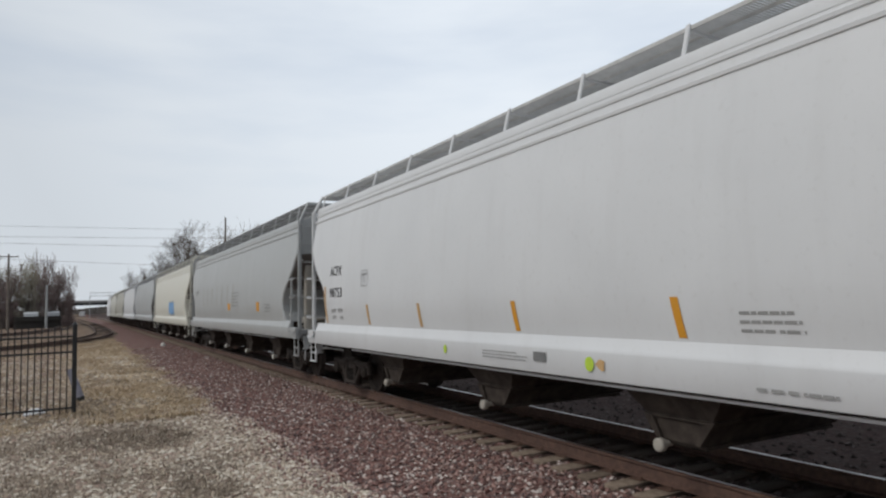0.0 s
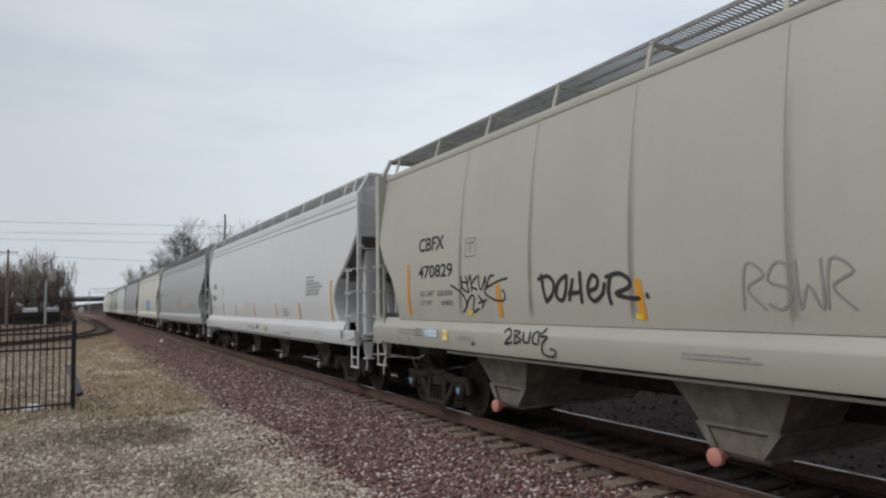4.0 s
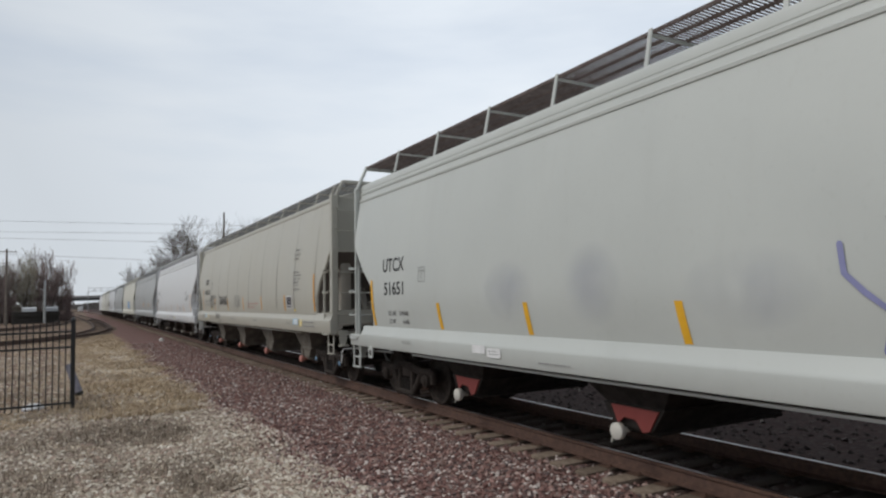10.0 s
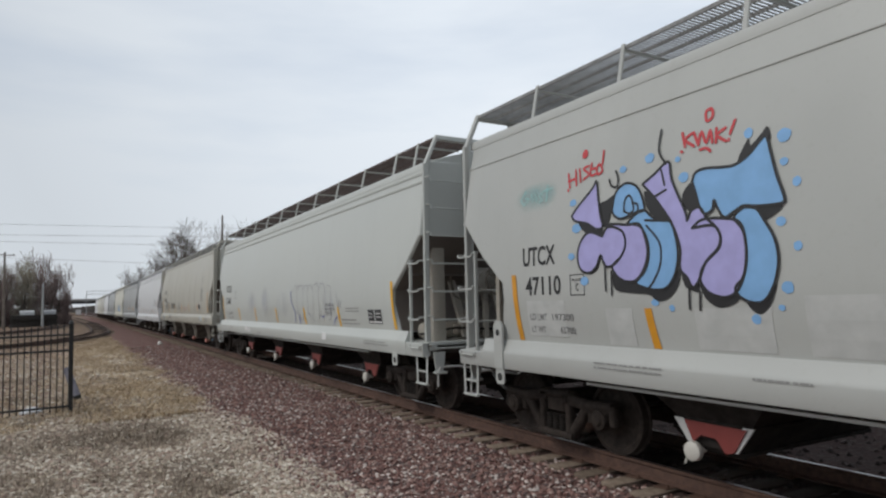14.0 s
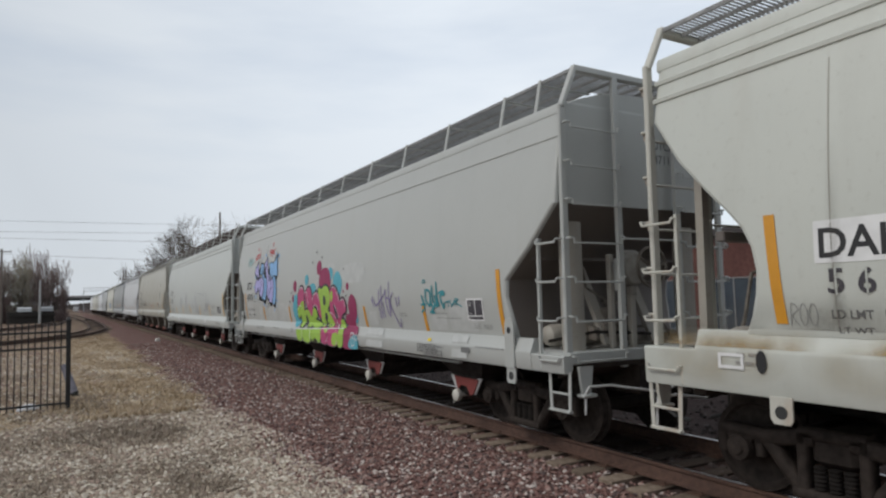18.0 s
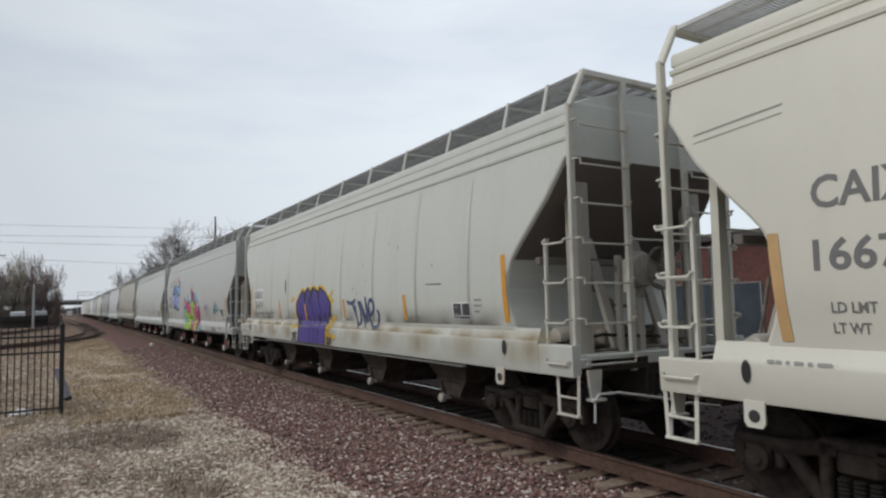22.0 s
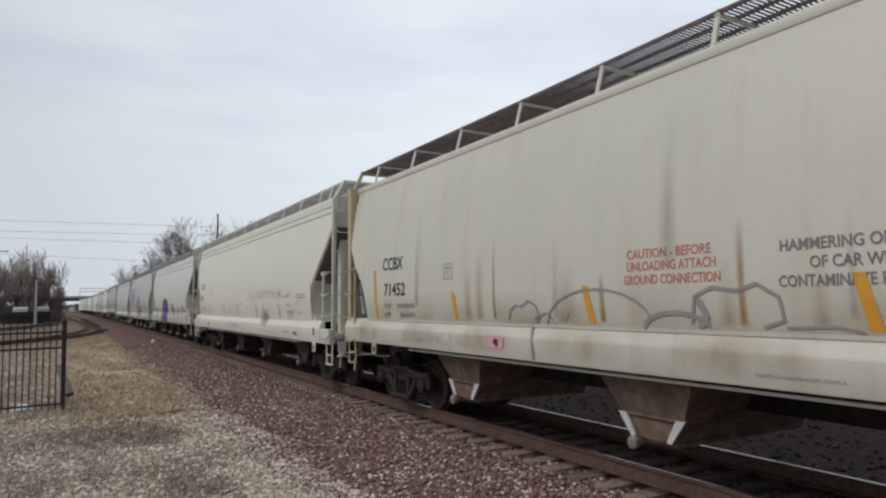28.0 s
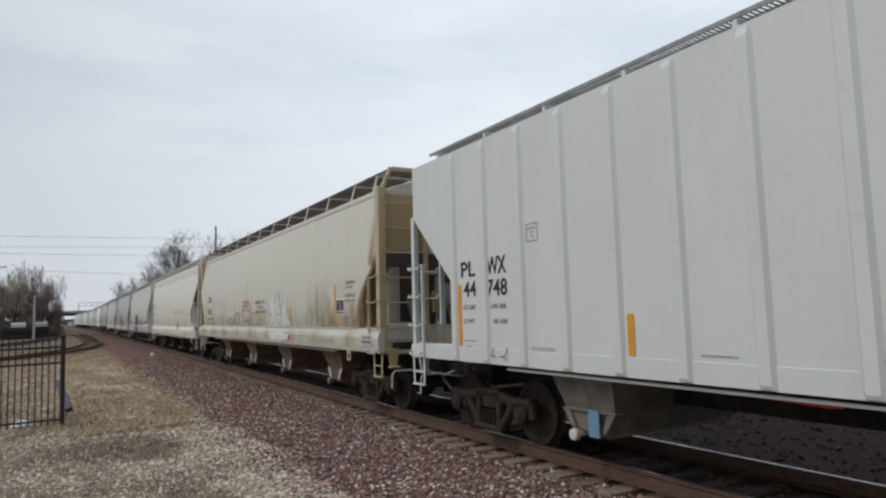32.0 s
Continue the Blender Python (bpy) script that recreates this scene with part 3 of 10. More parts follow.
def grating_shape(length, w0=0.42, fine=False):
    """An open walkway grating: cross slats between bearing bars; the fine kind has thin close slats."""
    def build(s):
        step, deep, lean = (0.04, 0.014, 0.02) if fine else (0.052, 0.018, 0.012)
        n = int(length / step)
        for i in range(n):
            y = -length / 2 + (i + 0.5) * length / n
            s.add([(-w0, y - 0.006, -deep), (w0, y - 0.006, -deep), (w0, y + 0.002, 0.0), (-w0, y + 0.002, 0.0), (-w0, y + lean, -deep), (w0, y + lean, -deep)],
                  [(0, 1, 2, 3), (5, 4, 3, 2), (0, 4, 5, 1)])
        for x in (-w0, -w0 / 3, w0 / 3, w0):
            w = 0.012 if abs(x) > 0.2 else 0.005
            s.block(x - w, x + w, -length / 2, length / 2, -0.045, 0.004, 0.003)
    return shape("walkway_grating|%.2f %.2f %d" % (length, w0, fine), build)


def build_truck(car, y, detail):
    """A two-axle truck: side castings, springs, bearings, brake gear; the wheelsets roll."""
    sets = []
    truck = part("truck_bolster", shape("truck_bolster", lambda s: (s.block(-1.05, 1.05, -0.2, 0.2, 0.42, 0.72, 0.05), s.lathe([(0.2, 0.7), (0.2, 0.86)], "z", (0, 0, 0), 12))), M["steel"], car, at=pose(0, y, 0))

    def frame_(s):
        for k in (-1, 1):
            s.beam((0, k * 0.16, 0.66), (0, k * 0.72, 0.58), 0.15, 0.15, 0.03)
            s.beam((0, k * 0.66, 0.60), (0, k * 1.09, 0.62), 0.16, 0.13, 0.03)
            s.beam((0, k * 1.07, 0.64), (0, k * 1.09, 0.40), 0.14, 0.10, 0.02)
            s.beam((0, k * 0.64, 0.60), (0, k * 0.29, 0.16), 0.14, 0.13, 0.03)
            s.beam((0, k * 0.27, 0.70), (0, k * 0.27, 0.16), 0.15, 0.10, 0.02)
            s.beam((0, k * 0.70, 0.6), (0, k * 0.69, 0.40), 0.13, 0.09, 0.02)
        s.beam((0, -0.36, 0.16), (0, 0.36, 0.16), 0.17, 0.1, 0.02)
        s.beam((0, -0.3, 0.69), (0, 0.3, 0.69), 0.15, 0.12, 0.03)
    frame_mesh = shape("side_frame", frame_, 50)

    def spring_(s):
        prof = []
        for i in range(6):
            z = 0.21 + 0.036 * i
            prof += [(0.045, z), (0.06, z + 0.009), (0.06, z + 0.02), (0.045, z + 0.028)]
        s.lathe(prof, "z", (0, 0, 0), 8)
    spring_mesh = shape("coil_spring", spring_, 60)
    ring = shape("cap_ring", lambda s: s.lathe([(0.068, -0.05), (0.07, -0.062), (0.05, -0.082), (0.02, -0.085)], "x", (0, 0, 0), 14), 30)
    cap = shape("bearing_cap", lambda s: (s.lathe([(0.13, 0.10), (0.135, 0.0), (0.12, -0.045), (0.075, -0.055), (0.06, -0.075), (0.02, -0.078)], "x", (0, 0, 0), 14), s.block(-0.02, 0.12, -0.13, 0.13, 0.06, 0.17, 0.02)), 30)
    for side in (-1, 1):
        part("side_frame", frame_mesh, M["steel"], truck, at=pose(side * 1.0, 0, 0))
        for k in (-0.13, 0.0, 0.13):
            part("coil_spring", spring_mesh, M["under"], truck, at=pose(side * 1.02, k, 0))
        if detail:
            for k in (-1, 1):
                hub = part("bearing_cap", cap, M["steel"], truck, at=pose(side * 1.06, k * 0.889, 0.457, 0, 0, 0 if side < 0 else 180))
                if car["hub"]:
                    part("cap_ring", ring, M["blue"], hub, "blue painted bearing end")

    def wheels_(s):
        s.lathe([(0.085, -1.0), (0.085, 1.0)], "x", (0, 0, 0), 10)
        for k in (-1, 1):
            prof = [(0.12, 0.63), (0.14, 0.68), (0.36, 0.69), (0.39, 0.665), (0.485, 0.672), (0.482, 0.69), (0.46, 0.705), (0.457, 0.80), (0.40, 0.81), (0.375, 0.775), (0.28, 0.765), (0.16, 0.80), (0.12, 0.84)]
            s.lathe([(r, k * x) for r, x in prof], "x", (0, 0, 0), 28)
    wheel_mesh = shape("wheelset", wheels_, 30)
    for k in (-1, 1):
        sets.append((part("wheelset", wheel_mesh, M["steel"], car, "steel wheels on an axle", at=pose(0, y + k * 0.889, 0.457)), y + k * 0.889))
    if detail:
        part("brake_beam", shape("brake_beam", lambda s: (s.beam((-0.0, 0.36, 0.36), (0.0, 0.36, 0.37), 1.5, 0.09), s.beam((0, -0.36, 0.36), (0, -0.36, 0.37), 1.5, 0.09))), M["under"], truck)
    return sets


def build_gate(car, c, y, detail):
    """One hopper bay with its chute, sliding gate, wing plates and capstan."""
    def bay(s):
        z1, steep = c.sill[1] - 0.05, 0.55 if c.flat else 0.68
        top = [(-1.44, -1.4), (1.44, -1.4), (1.44, 1.4), (-1.44, 1.4)]
        mid = [(-1.32, -steep), (1.32, -steep), (1.32, steep), (-1.32, steep)]
        low = [(-1.17, -0.43), (1.17, -0.43), (1.17, 0.43), (-1.17, 0.43)]
        s.loft([[(x, q, z1) for x, q in top], [(x, q, c.sill[0] - 0.06) for x, q in mid], [(x, q, 0.70) for x, q in low]])
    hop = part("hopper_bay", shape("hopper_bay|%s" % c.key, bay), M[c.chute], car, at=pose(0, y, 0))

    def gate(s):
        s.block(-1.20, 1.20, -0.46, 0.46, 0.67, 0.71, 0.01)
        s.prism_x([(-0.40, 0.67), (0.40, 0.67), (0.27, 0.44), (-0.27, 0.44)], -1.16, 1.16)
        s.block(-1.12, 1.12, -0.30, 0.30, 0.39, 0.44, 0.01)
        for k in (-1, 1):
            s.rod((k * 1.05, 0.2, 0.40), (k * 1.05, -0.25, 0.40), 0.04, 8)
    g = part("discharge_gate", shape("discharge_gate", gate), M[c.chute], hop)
    if not detail:
        return
    for k in (-1, 1):
        for e in (-1, 1):
            part("wing_plate", shape("wing_plate|%d%d" % (k, e), lambda s: s.prism_x([(e * 0.47, 0.70), (e * 0.35, 0.70), (e * 0.24, 0.50), (e * 0.22, 0.44), (e * 0.28, 0.44)], k * 1.19 - 0.012, k * 1.19 + 0.012)), M[c.wing], hop, "pale end plate of the gate")
        rad = 0.1 if c.chute == "under" else 0.09 if c.look == "beige" else 0.075

        def knob(s):
            s.lathe([(0.035, 0), (0.035, 0.12), (rad * 0.9, 0.125), (rad, 0.14), (rad, 0.2), (rad * 0.8, 0.215), (0.02, 0.22)], "x", (0, 0, 0), 12)
            if c.chute == "under":
                s.rod((0.17, -0.06, -0.02), (0.17, -0.11, -0.14), 0.012, 6)
        part("gate_capstan", shape("gate_capstan|%.3f" % rad, knob), M[c.knob], hop, "painted round gate capstan", at=pose(k * 1.08, 0.2, 0.39, 0, 0, 0 if k > 0 else 180))
        if c.chute == "under":
            part("gate_lock", shape("gate_lock|%d" % k, lambda s: s.prism_x([(0.32, 0.69), (-0.40, 0.68), (-0.26, 0.45), (-0.16, 0.42), (-0.06, 0.55), (0.12, 0.56), (0.22, 0.48)], k * 1.215 - 0.01, k * 1.215 + 0.01)), M["red"], hop, "red painted gate lock plate")


def build_end(car, body, c, e, detail, brake):
    """Ladders, posts, deck, steps and coupler at one end; e is +1 at the front, -1 at the rear."""
    h, z0, z1 = c.L / 2, c.sill[0], c.sill[1]
    P = M[c.trim]
    top = c.eave - 0.02
    y = e * (h - 0.09)
    turn = 0 if e > 0 else 180
    flip = lambda side: 0 if side < 0 else 180
    if c.tube or c.flat:
        def boxed(s):
            s.block(*((-0.10, 0.06, -0.08, 0.08, z0 - 0.02, c.eave + 0.04) if c.tube else (-0.05, 0.05, -0.05, 0.05, z0 - 0.02, 3.62)), 0.012)
            if c.tube:
                s.beam((0.02, 0, c.eave - 0.02), (0.22, 0, c.walk_z), 0.07, 0.08, 0.01)
        post = shape("corner_post|%s" % c.key, boxed)
    else:
        def bent(s):
            s.block(-0.05, 0.05, -0.03, 0.03, z0 + 0.02, top - 0.02, 0.012)
            s.beam((0.0, 0, top - 0.06), (0.25, 0, c.walk_z + 0.01), 0.06, 0.09)
        post = shape("corner_post|%s" % c.key, bent)
    if not c.flat:
        # crossover bar and step between the running boards
        part("crossover", shape("crossover|%s" % c.key, lambda s: s.block(-1.22, 1.22, -0.05, 0.05, c.walk_z - 0.07, c.walk_z + 0.02, 0.012)), P, car, at=pose(0, y, 0))
        part("crossover_step", grating_shape(0.6, 0.38), M[c.grating], car, "metal crossover grating", at=pose(0, e * (h - 0.46), c.walk_z))["kind"] = "stuff"
    stile_x = {True: 0.50, False: 0.56}[c.tube] if not c.flat else 0.95
    gap, first = (0.49, 0.01) if c.tube else (0.48, 0.07) if c.flat else (0.487, 0.17)
    for side in (-1, 1):
        x = side * (1.46 if not c.flat else 1.50)
        part("corner_post", post, P, car, at=pose(x, y, 0, 0, 0, flip(side)))
        lad = part("end_ladder", shape("ladder_rail|%s" % c.key, lambda s: s.block(-0.045, 0.045, -0.03, 0.03, z0 + 0.02, (c.walk_z - 0.06 if not c.flat else 2.9), 0.006)), P, car, at=pose(side * stile_x, e * (h - 0.06), 0))
        if detail:
            wide = 1.46 - stile_x if not c.flat else 0.55

            def rung_(s):
                w = wide / 2
                s.pipe([(-w, -0.02, 0.035), (-w, 0.085, 0.035), (-w + 0.05, 0.09, 0.03), (-w + 0.05, 0.09, -0.03), (w - 0.05, 0.09, -0.03), (w - 0.05, 0.09, 0.03), (w, 0.085, 0.035), (w, -0.02, 0.035)], 0.014, 6)
            rung = shape("ladder_rung|%.2f" % wide, rung_)
            for i in range(4 if c.flat else 8 if c.tube and e < 0 else 7):
                part("ladder_rung", rung, P, lad, at=pose(side * wide / 2, 0.0, z0 + first + gap * i, 0, 0, turn))
            # ladder on the side, by the corner
            rail = part("side_ladder", shape("side_ladder_rail|%s" % c.key, lambda s: (s.block(-0.025, 0.025, -0.02, 0.02, z0 + 0.02, z0 + first + gap * 3 + 0.06, 0.006), s.block(-0.02, 0.05, -0.02, 0.02, z0 + first + gap * 3 + 0.03, z0 + first + gap * 3 + 0.06, 0.006))), P, car, at=pose(side * 1.575, e * (h - 0.48), 0, 0, 0, flip(side)))
            bar = shape("side_rung", lambda s: s.pipe([(0.03, -0.22, 0.02), (-0.06, -0.2, 0.02), (-0.06, -0.18, -0.02), (-0.06, 0.18, -0.02), (-0.06, 0.2, 0.02), (0.03, 0.22, 0.02)], 0.014, 6))
            for i in range(4):
                s_ = 1 if side < 0 else -1
                part("side_rung", bar, P, rail, at=pose(0, s_ * e * 0.21, z0 + first + gap * i, 0, 0, 0))

            def stirrup(s):
                w = 0.19
                s.beam((0, -w, 0.0), (0, -w + 0.02, -0.48), 0.014, 0.05, 0.004), s.beam((0, w, 0.0), (0, w - 0.02, -0.48), 0.014, 0.05, 0.004)
                s.pipe([(0, -w + 0.01, -0.27), (0, w - 0.01, -0.27)], 0.016, 6), s.beam((0, -w, -0.48), (0, w, -0.48), 0.06, 0.03, 0.006)
            part("stirrup_step", shape("stirrup_step", stirrup), P, car, at=pose(side * 1.52, e * (h - 0.2), z0 + 0.02))
            # bracket of the uncoupling lever under the corner
            part("corner_bracket", shape("corner_bracket", lambda s: (s.loft([[(x_ * k, y_, z_) for x_, y_ in ((-0.11, -0.02), (0.11, -0.02), (0.11, 0.02), (-0.11, 0.02))] for z_, k in ((0.08, 1.0), (-0.12, 0.8), (-0.26, 0.55))]), s.block(-0.12, 0.10, -0.06, 0.08, -0.29, -0.25, 0.01))), P, car, at=pose(side * 1.30, e * (h + 0.02), z0, 0, 0, turn))
            if c.look in ("green", "grey", "dirty", "cream", "rusty"):
                def lug(s):
                    s.prism_x([(-0.10, 0.02), (0.10, 0.02), (0.10, -0.17), (0.07, -0.21), (-0.07, -0.21), (-0.10, -0.17)], -0.02, 0.0)
                lg = part("jacking_lug", shape("jacking_lug", lug), P, car, at=pose(side * 1.59, e * (h - c.lug_at), z0))
                # no cut in the plate: a black disc gives the dark inside the hole
                part("lug_hole", shape("lug_hole", lambda s: s.lathe([(0.055, -0.026), (0.055, 0.006)], "x", (0, 0, -0.11), 12)), M["hose"], lg)
    # end deck: a thin plate, with tall corner panels on the post cars
    if c.tube:
        for side in (-1, 1):
            part("corner_panel", shape("corner_panel", lambda s: s.block(-0.48, 0.48, -0.02, 0.02, -0.03, 0.56, 0.01)), M[c.look], car, "upright panel under the end ladder", at=pose(side * 0.98, e * (h - 0.05), z0))
        part("deck_wall", shape("deck_wall", lambda s: s.block(-1.3, 1.3, -0.02, 0.02, 0.0, 0.5, 0.01)), M["stained"], car, "stained upright plate behind the brake gear", at=pose(0, e * (h - 0.5), z0))
    part("end_platform", shape("end_platform|%s" % c.key, lambda s: (s.block(-1.5, 1.5, -0.04, 0.04, z0 + 0.10, z0 + 0.25, 0.01), s.block(-1.5, 1.5, -1.5, -0.03, z0 + 0.19, z0 + 0.235, 0.01))), M["stained" if c.tube else c.look], car, at=pose(0, e * (h - 0.06), 0, 0, 0, turn))
    if c.trim == "rustier":
        for side in (-1, 1):
            part("end_sheet", shape("rusty_end_sheet", lambda s: s.block(-0.46, 0.46, -0.006, 0.006, 3.2, top - 0.06, 0.003)), M["rust_end"], car, "heavily rusted end sheet behind the ladder", at=pose(side * 0.94, e * (h - c.inset(3.5) + 0.01), 0))
    if detail and not c.flat and e < 0 and c.mark:
        # reporting mark and notes on the upper end sheet
        ye = -(h - c.inset(3.6)) - 0.006
        for k, (words, zc, w, t) in enumerate(((c.mark, 4.05, 0.42, 0.13), (c.number, 3.85, 0.42, 0.13))):
            sh = Shape()
            for tri in letters(words):
                sh.add([(0.45 + (p[0] - 0.5) * w, ye, zc + (p[1] - 0.5) * t) for p in tri], [(0, 1, 2)])
            me = bpy.data.meshes.new("end_lettering")
            me.from_pydata(sh.v, [], sh.f)
            me.materials.append(None)
            part("end_lettering", me, M["faded"], car, "small reporting mark on the end sheet")
    if detail and c.flat:
        for side in (-1, 1):
            part("side_upstand", shape("side_upstand", lambda q: q.block(-0.015, 0.015, -0.62, 0.62, 1.38, 1.75, 0.006)), M["dusty"], car, "low stained plate along the open end", at=pose(side * 1.36, e * (h - 0.7), 0))
        for x in (-1.0, 1.0):
            part("end_strut", shape("flat_end_strut", lambda s: s.beam((0, 0.0, 1.4), (0, -0.5, 3.1), 0.05, 0.05, 0.01)), M["brownchute"], car, at=pose(x, e * (h - 0.35), 0, 0, 0, turn))
    elif detail:
        part("end_grab_bar", shape("end_grab_bar|%.2f" % stile_x, lambda s: s.pipe([(-stile_x, -0.02, 0.03), (-stile_x, 0.08, 0.03), (-stile_x + 0.06, 0.08, 0.0), (stile_x - 0.06, 0.08, 0.0), (stile_x, 0.08, 0.03), (stile_x, -0.02, 0.03)], 0.016, 6)), P, car, at=pose(0, y, z0 + first + gap * 3 + 0.05, 0, 0, turn))
        hi = c.cut[0][0] - 0.1
        for x in (-1.08, 1.08):
            broad, deep = (0.13, 0.16) if e < 0 else (0.05, 0.09)
            part("end_stanchion", shape("end_stanchion|%s %d" % (c.key, e), lambda s: s.loft([[(x_, y_ - k, z_) for x_, y_ in ((-broad, -deep), (broad, -deep), (broad, 0.0), (broad - 0.03, 0.02), (0.03 - broad, 0.02), (-broad, 0.0))] for z_, k in ((z0 + 0.2, 0.0), (hi, 0.02))])), M[c.look] if c.look in ("white", "cream") else M["stained"], car, at=pose(x, e * (h - 0.34), 0, 0, 0, turn))
            # raking strut from the deck up to the slope sheet
            part("end_strut", shape("end_strut|%s" % c.key, lambda s: s.beam((0, 0.0, z0 + 0.22), (0, -0.62, hi - 0.55), 0.16, 0.07, 0.01)), M[c.look] if c.look in ("white", "cream") else M["stained"], car, at=pose(x * 0.42, e * (h - 0.42), 0, 0, 0, turn))
        part("shelf_beam", shape("shelf_beam", lambda s: s.block(-1.42, 1.42, -0.05, 0.05, -0.05, 0.05, 0.01)), M["end_shade"], car, at=pose(0, e * (h - 0.85), 2.50))
        part("air_reservoir", shape("air_reservoir", lambda s: s.lathe([(0.05, -0.5), (0.13, -0.46), (0.155, -0.38), (0.155, 0.36), (0.13, 0.44), (0.05, 0.5)], "x", (0, 0, 0), 14)), M["stained"], car, "dusty cylindrical air reservoir", at=pose(-0.75, e * (h - 0.8), z0 + 0.42))
        part("brake_rod", shape("brake_rod", lambda s: s.pipe([(-1.35, 0, 0), (-0.7, -0.15, 0.1), (0.2, -0.3, 0.05)], 0.022, 6)), M["under"], car, at=pose(0, e * (h - 0.6), z0 + 0.36))

        # brake gear on the deck
        def valve(s):
            s.block(-0.2, 0.12, -0.16, 0.16, 0.0, 0.34, 0.03)
            s.block(-0.34, -0.18, -0.1, 0.1, 0.08, 0.28, 0.03)
            s.lathe([(0.04, 0.34), (0.1, 0.35), (0.11, 0.5), (0.06, 0.54)], "z", (-0.02, 0.02, 0), 12)
            s.lathe([(0.08, 0.0), (0.09, 0.16), (0.05, 0.2)], "x", (0.1, 0, 0.17), 12)
        part("control_valve", shape("control_valve", valve), M["gear"], car, "stained brake control valve", at=pose(-0.28, e * (h - 0.62), z0 + 0.24))
        for k, pts in enumerate(([(-1.3, 0.0, 0.32), (-0.9, -0.1, 0.36), (-0.5, -0.05, 0.5), (0.1, -0.2, 0.45), (0.9, -0.1, 0.4)], [(-0.9, 0.05, 0.24), (-0.7, 0.0, 0.6), (-0.68, -0.1, 1.1), (-0.3, -0.3, 1.25)], [(0.2, -0.1, 0.3), (0.25, -0.15, 0.9), (0.5, -0.25, 1.05), (0.55, -0.3, 1.5)], [(-1.2, 0.2, 0.26), (-0.2, 0.15, 0.28), (1.2, 0.18, 0.26)])):
            part("brake_pipe", shape("brake_pipe|%d" % k, lambda s: s.pipe([Vector(p) for p in pts], 0.02, 6)), M["gear"], car, at=pose(0, e * (h - 0.55), z0, 0, 0, turn))
        part("brake_lever", shape("brake_lever", lambda s: (s.beam((0, -0.1, 0.3), (0, 0.05, 0.95), 0.03, 0.1), s.beam((0.0, 0.02, 0.8), (0.0, -0.6, 0.86), 0.03, 0.05))), M["gear"], car, at=pose(0.1, e * (h - 0.55), z0, 0, 0, turn))
        part("drain_trough", shape("drain_trough", lambda s: s.prism_x([(-0.16, 0.2), (0.16, 0.2), (0.2, 0.36), (0.17, 0.36), (0.12, 0.24), (-0.16, 0.24)], -1.3, 0.6)), M["gear"], car, at=pose(0, e * (h - 1.15), z0, 0, 0, turn))
        if brake:
            def wheel(s):
                n = 24
                pts = [(0.27 * math.cos(2 * math.pi * i / n), 0, 0.27 * math.sin(2 * math.pi * i / n)) for i in range(n + 1)]
                s.pipe(pts, 0.022, 6)
                for a in (0.5, 1.75, 3.0, 4.3, 5.5):
                    s.rod((0, 0, 0), (0.26 * math.cos(a), 0, 0.26 * math.sin(a)), 0.018, 6)
                s.lathe([(0.07, -0.03), (0.07, 0.05)], "y", (0, 0, 0), 10)

            def housing(s):
                s.lathe([(0.10, -0.12), (0.22, -0.10), (0.24, 0.0), (0.20, 0.08), (0.08, 0.10)], "y", (0, 0, 0.0), 14)
                s.block(-0.16, 0.16, -0.14, 0.02, -0.24, 0.26, 0.04)
                s.block(-0.05, 0.05, -0.08, 0.02, -0.36, -0.2, 0.01)
            bx, bz = (0.26, z0 + 1.05) if c.tube else (-0.12, z0 + 1.3)
            hb = part("hand_brake_housing", shape("hand_brake_housing", housing), M["pale_gear"], car, "dusty pale hand brake housing", at=pose(bx, e * (h - 0.28), bz, 0, 0, turn))
            part("brake_wheel", shape("brake_wheel", wheel), M["gear"], hb, at=pose(-0.16, 0.2, 0.02))
            part("brake_post", shape("brake_post", lambda s: (s.block(-0.05, 0.05, -0.04, 0.04, 0.2, 1.05, 0.01), s.block(-0.42, -0.34, -0.04, 0.04, 0.2, 1.5, 0.01), s.block(-0.42, 0.2, -0.03, 0.03, 1.28, 1.36, 0.008))), M["stained"], car, at=pose(bx + 0.04, e * (h - 0.36), z0))
            part("release_box", shape("release_box", lambda s: s.block(-0.06, 0.06, -0.05, 0.05, -0.22, 0.22, 0.015)), P, car, "pale retainer box", at=pose(-0.2 if c.tube else -0.4, e * (h - 0.25), bz - 0.08))

    def coupler(s):
        s.block(-0.10, 0.10, -0.9, 0.42, 0.76, 0.94, 0.03)
        s.block(-0.19, 0.17, 0.38, 0.60, 0.70, 1.0, 0.05)
        s.block(-0.30, 0.30, -0.1, 0.02, 0.66, 1.06, 0.03)
    cp = part("coupler", shape("coupler", coupler), M["under"], car, at=pose(0, e * h, 0, 0, 0, turn))
    if detail:
        part("draft_sill", shape("draft_sill|%.2f" % z0, lambda s: (s.block(-0.34, 0.34, -0.7, -0.05, 0.66, z0 + 0.18, 0.02), s.prism_x([(-0.6, z0 + 0.19), (-0.02, z0 + 0.19), (-0.02, z0 + 0.05), (-0.5, z0 - 0.12)], -1.3, -0.34), s.prism_x([(-0.6, z0 + 0.19), (-0.02, z0 + 0.19), (-0.02, z0 + 0.05), (-0.5, z0 - 0.12)], 0.34, 1.3))), M["chute"], car, at=pose(0, e * h, 0, 0, 0, turn))
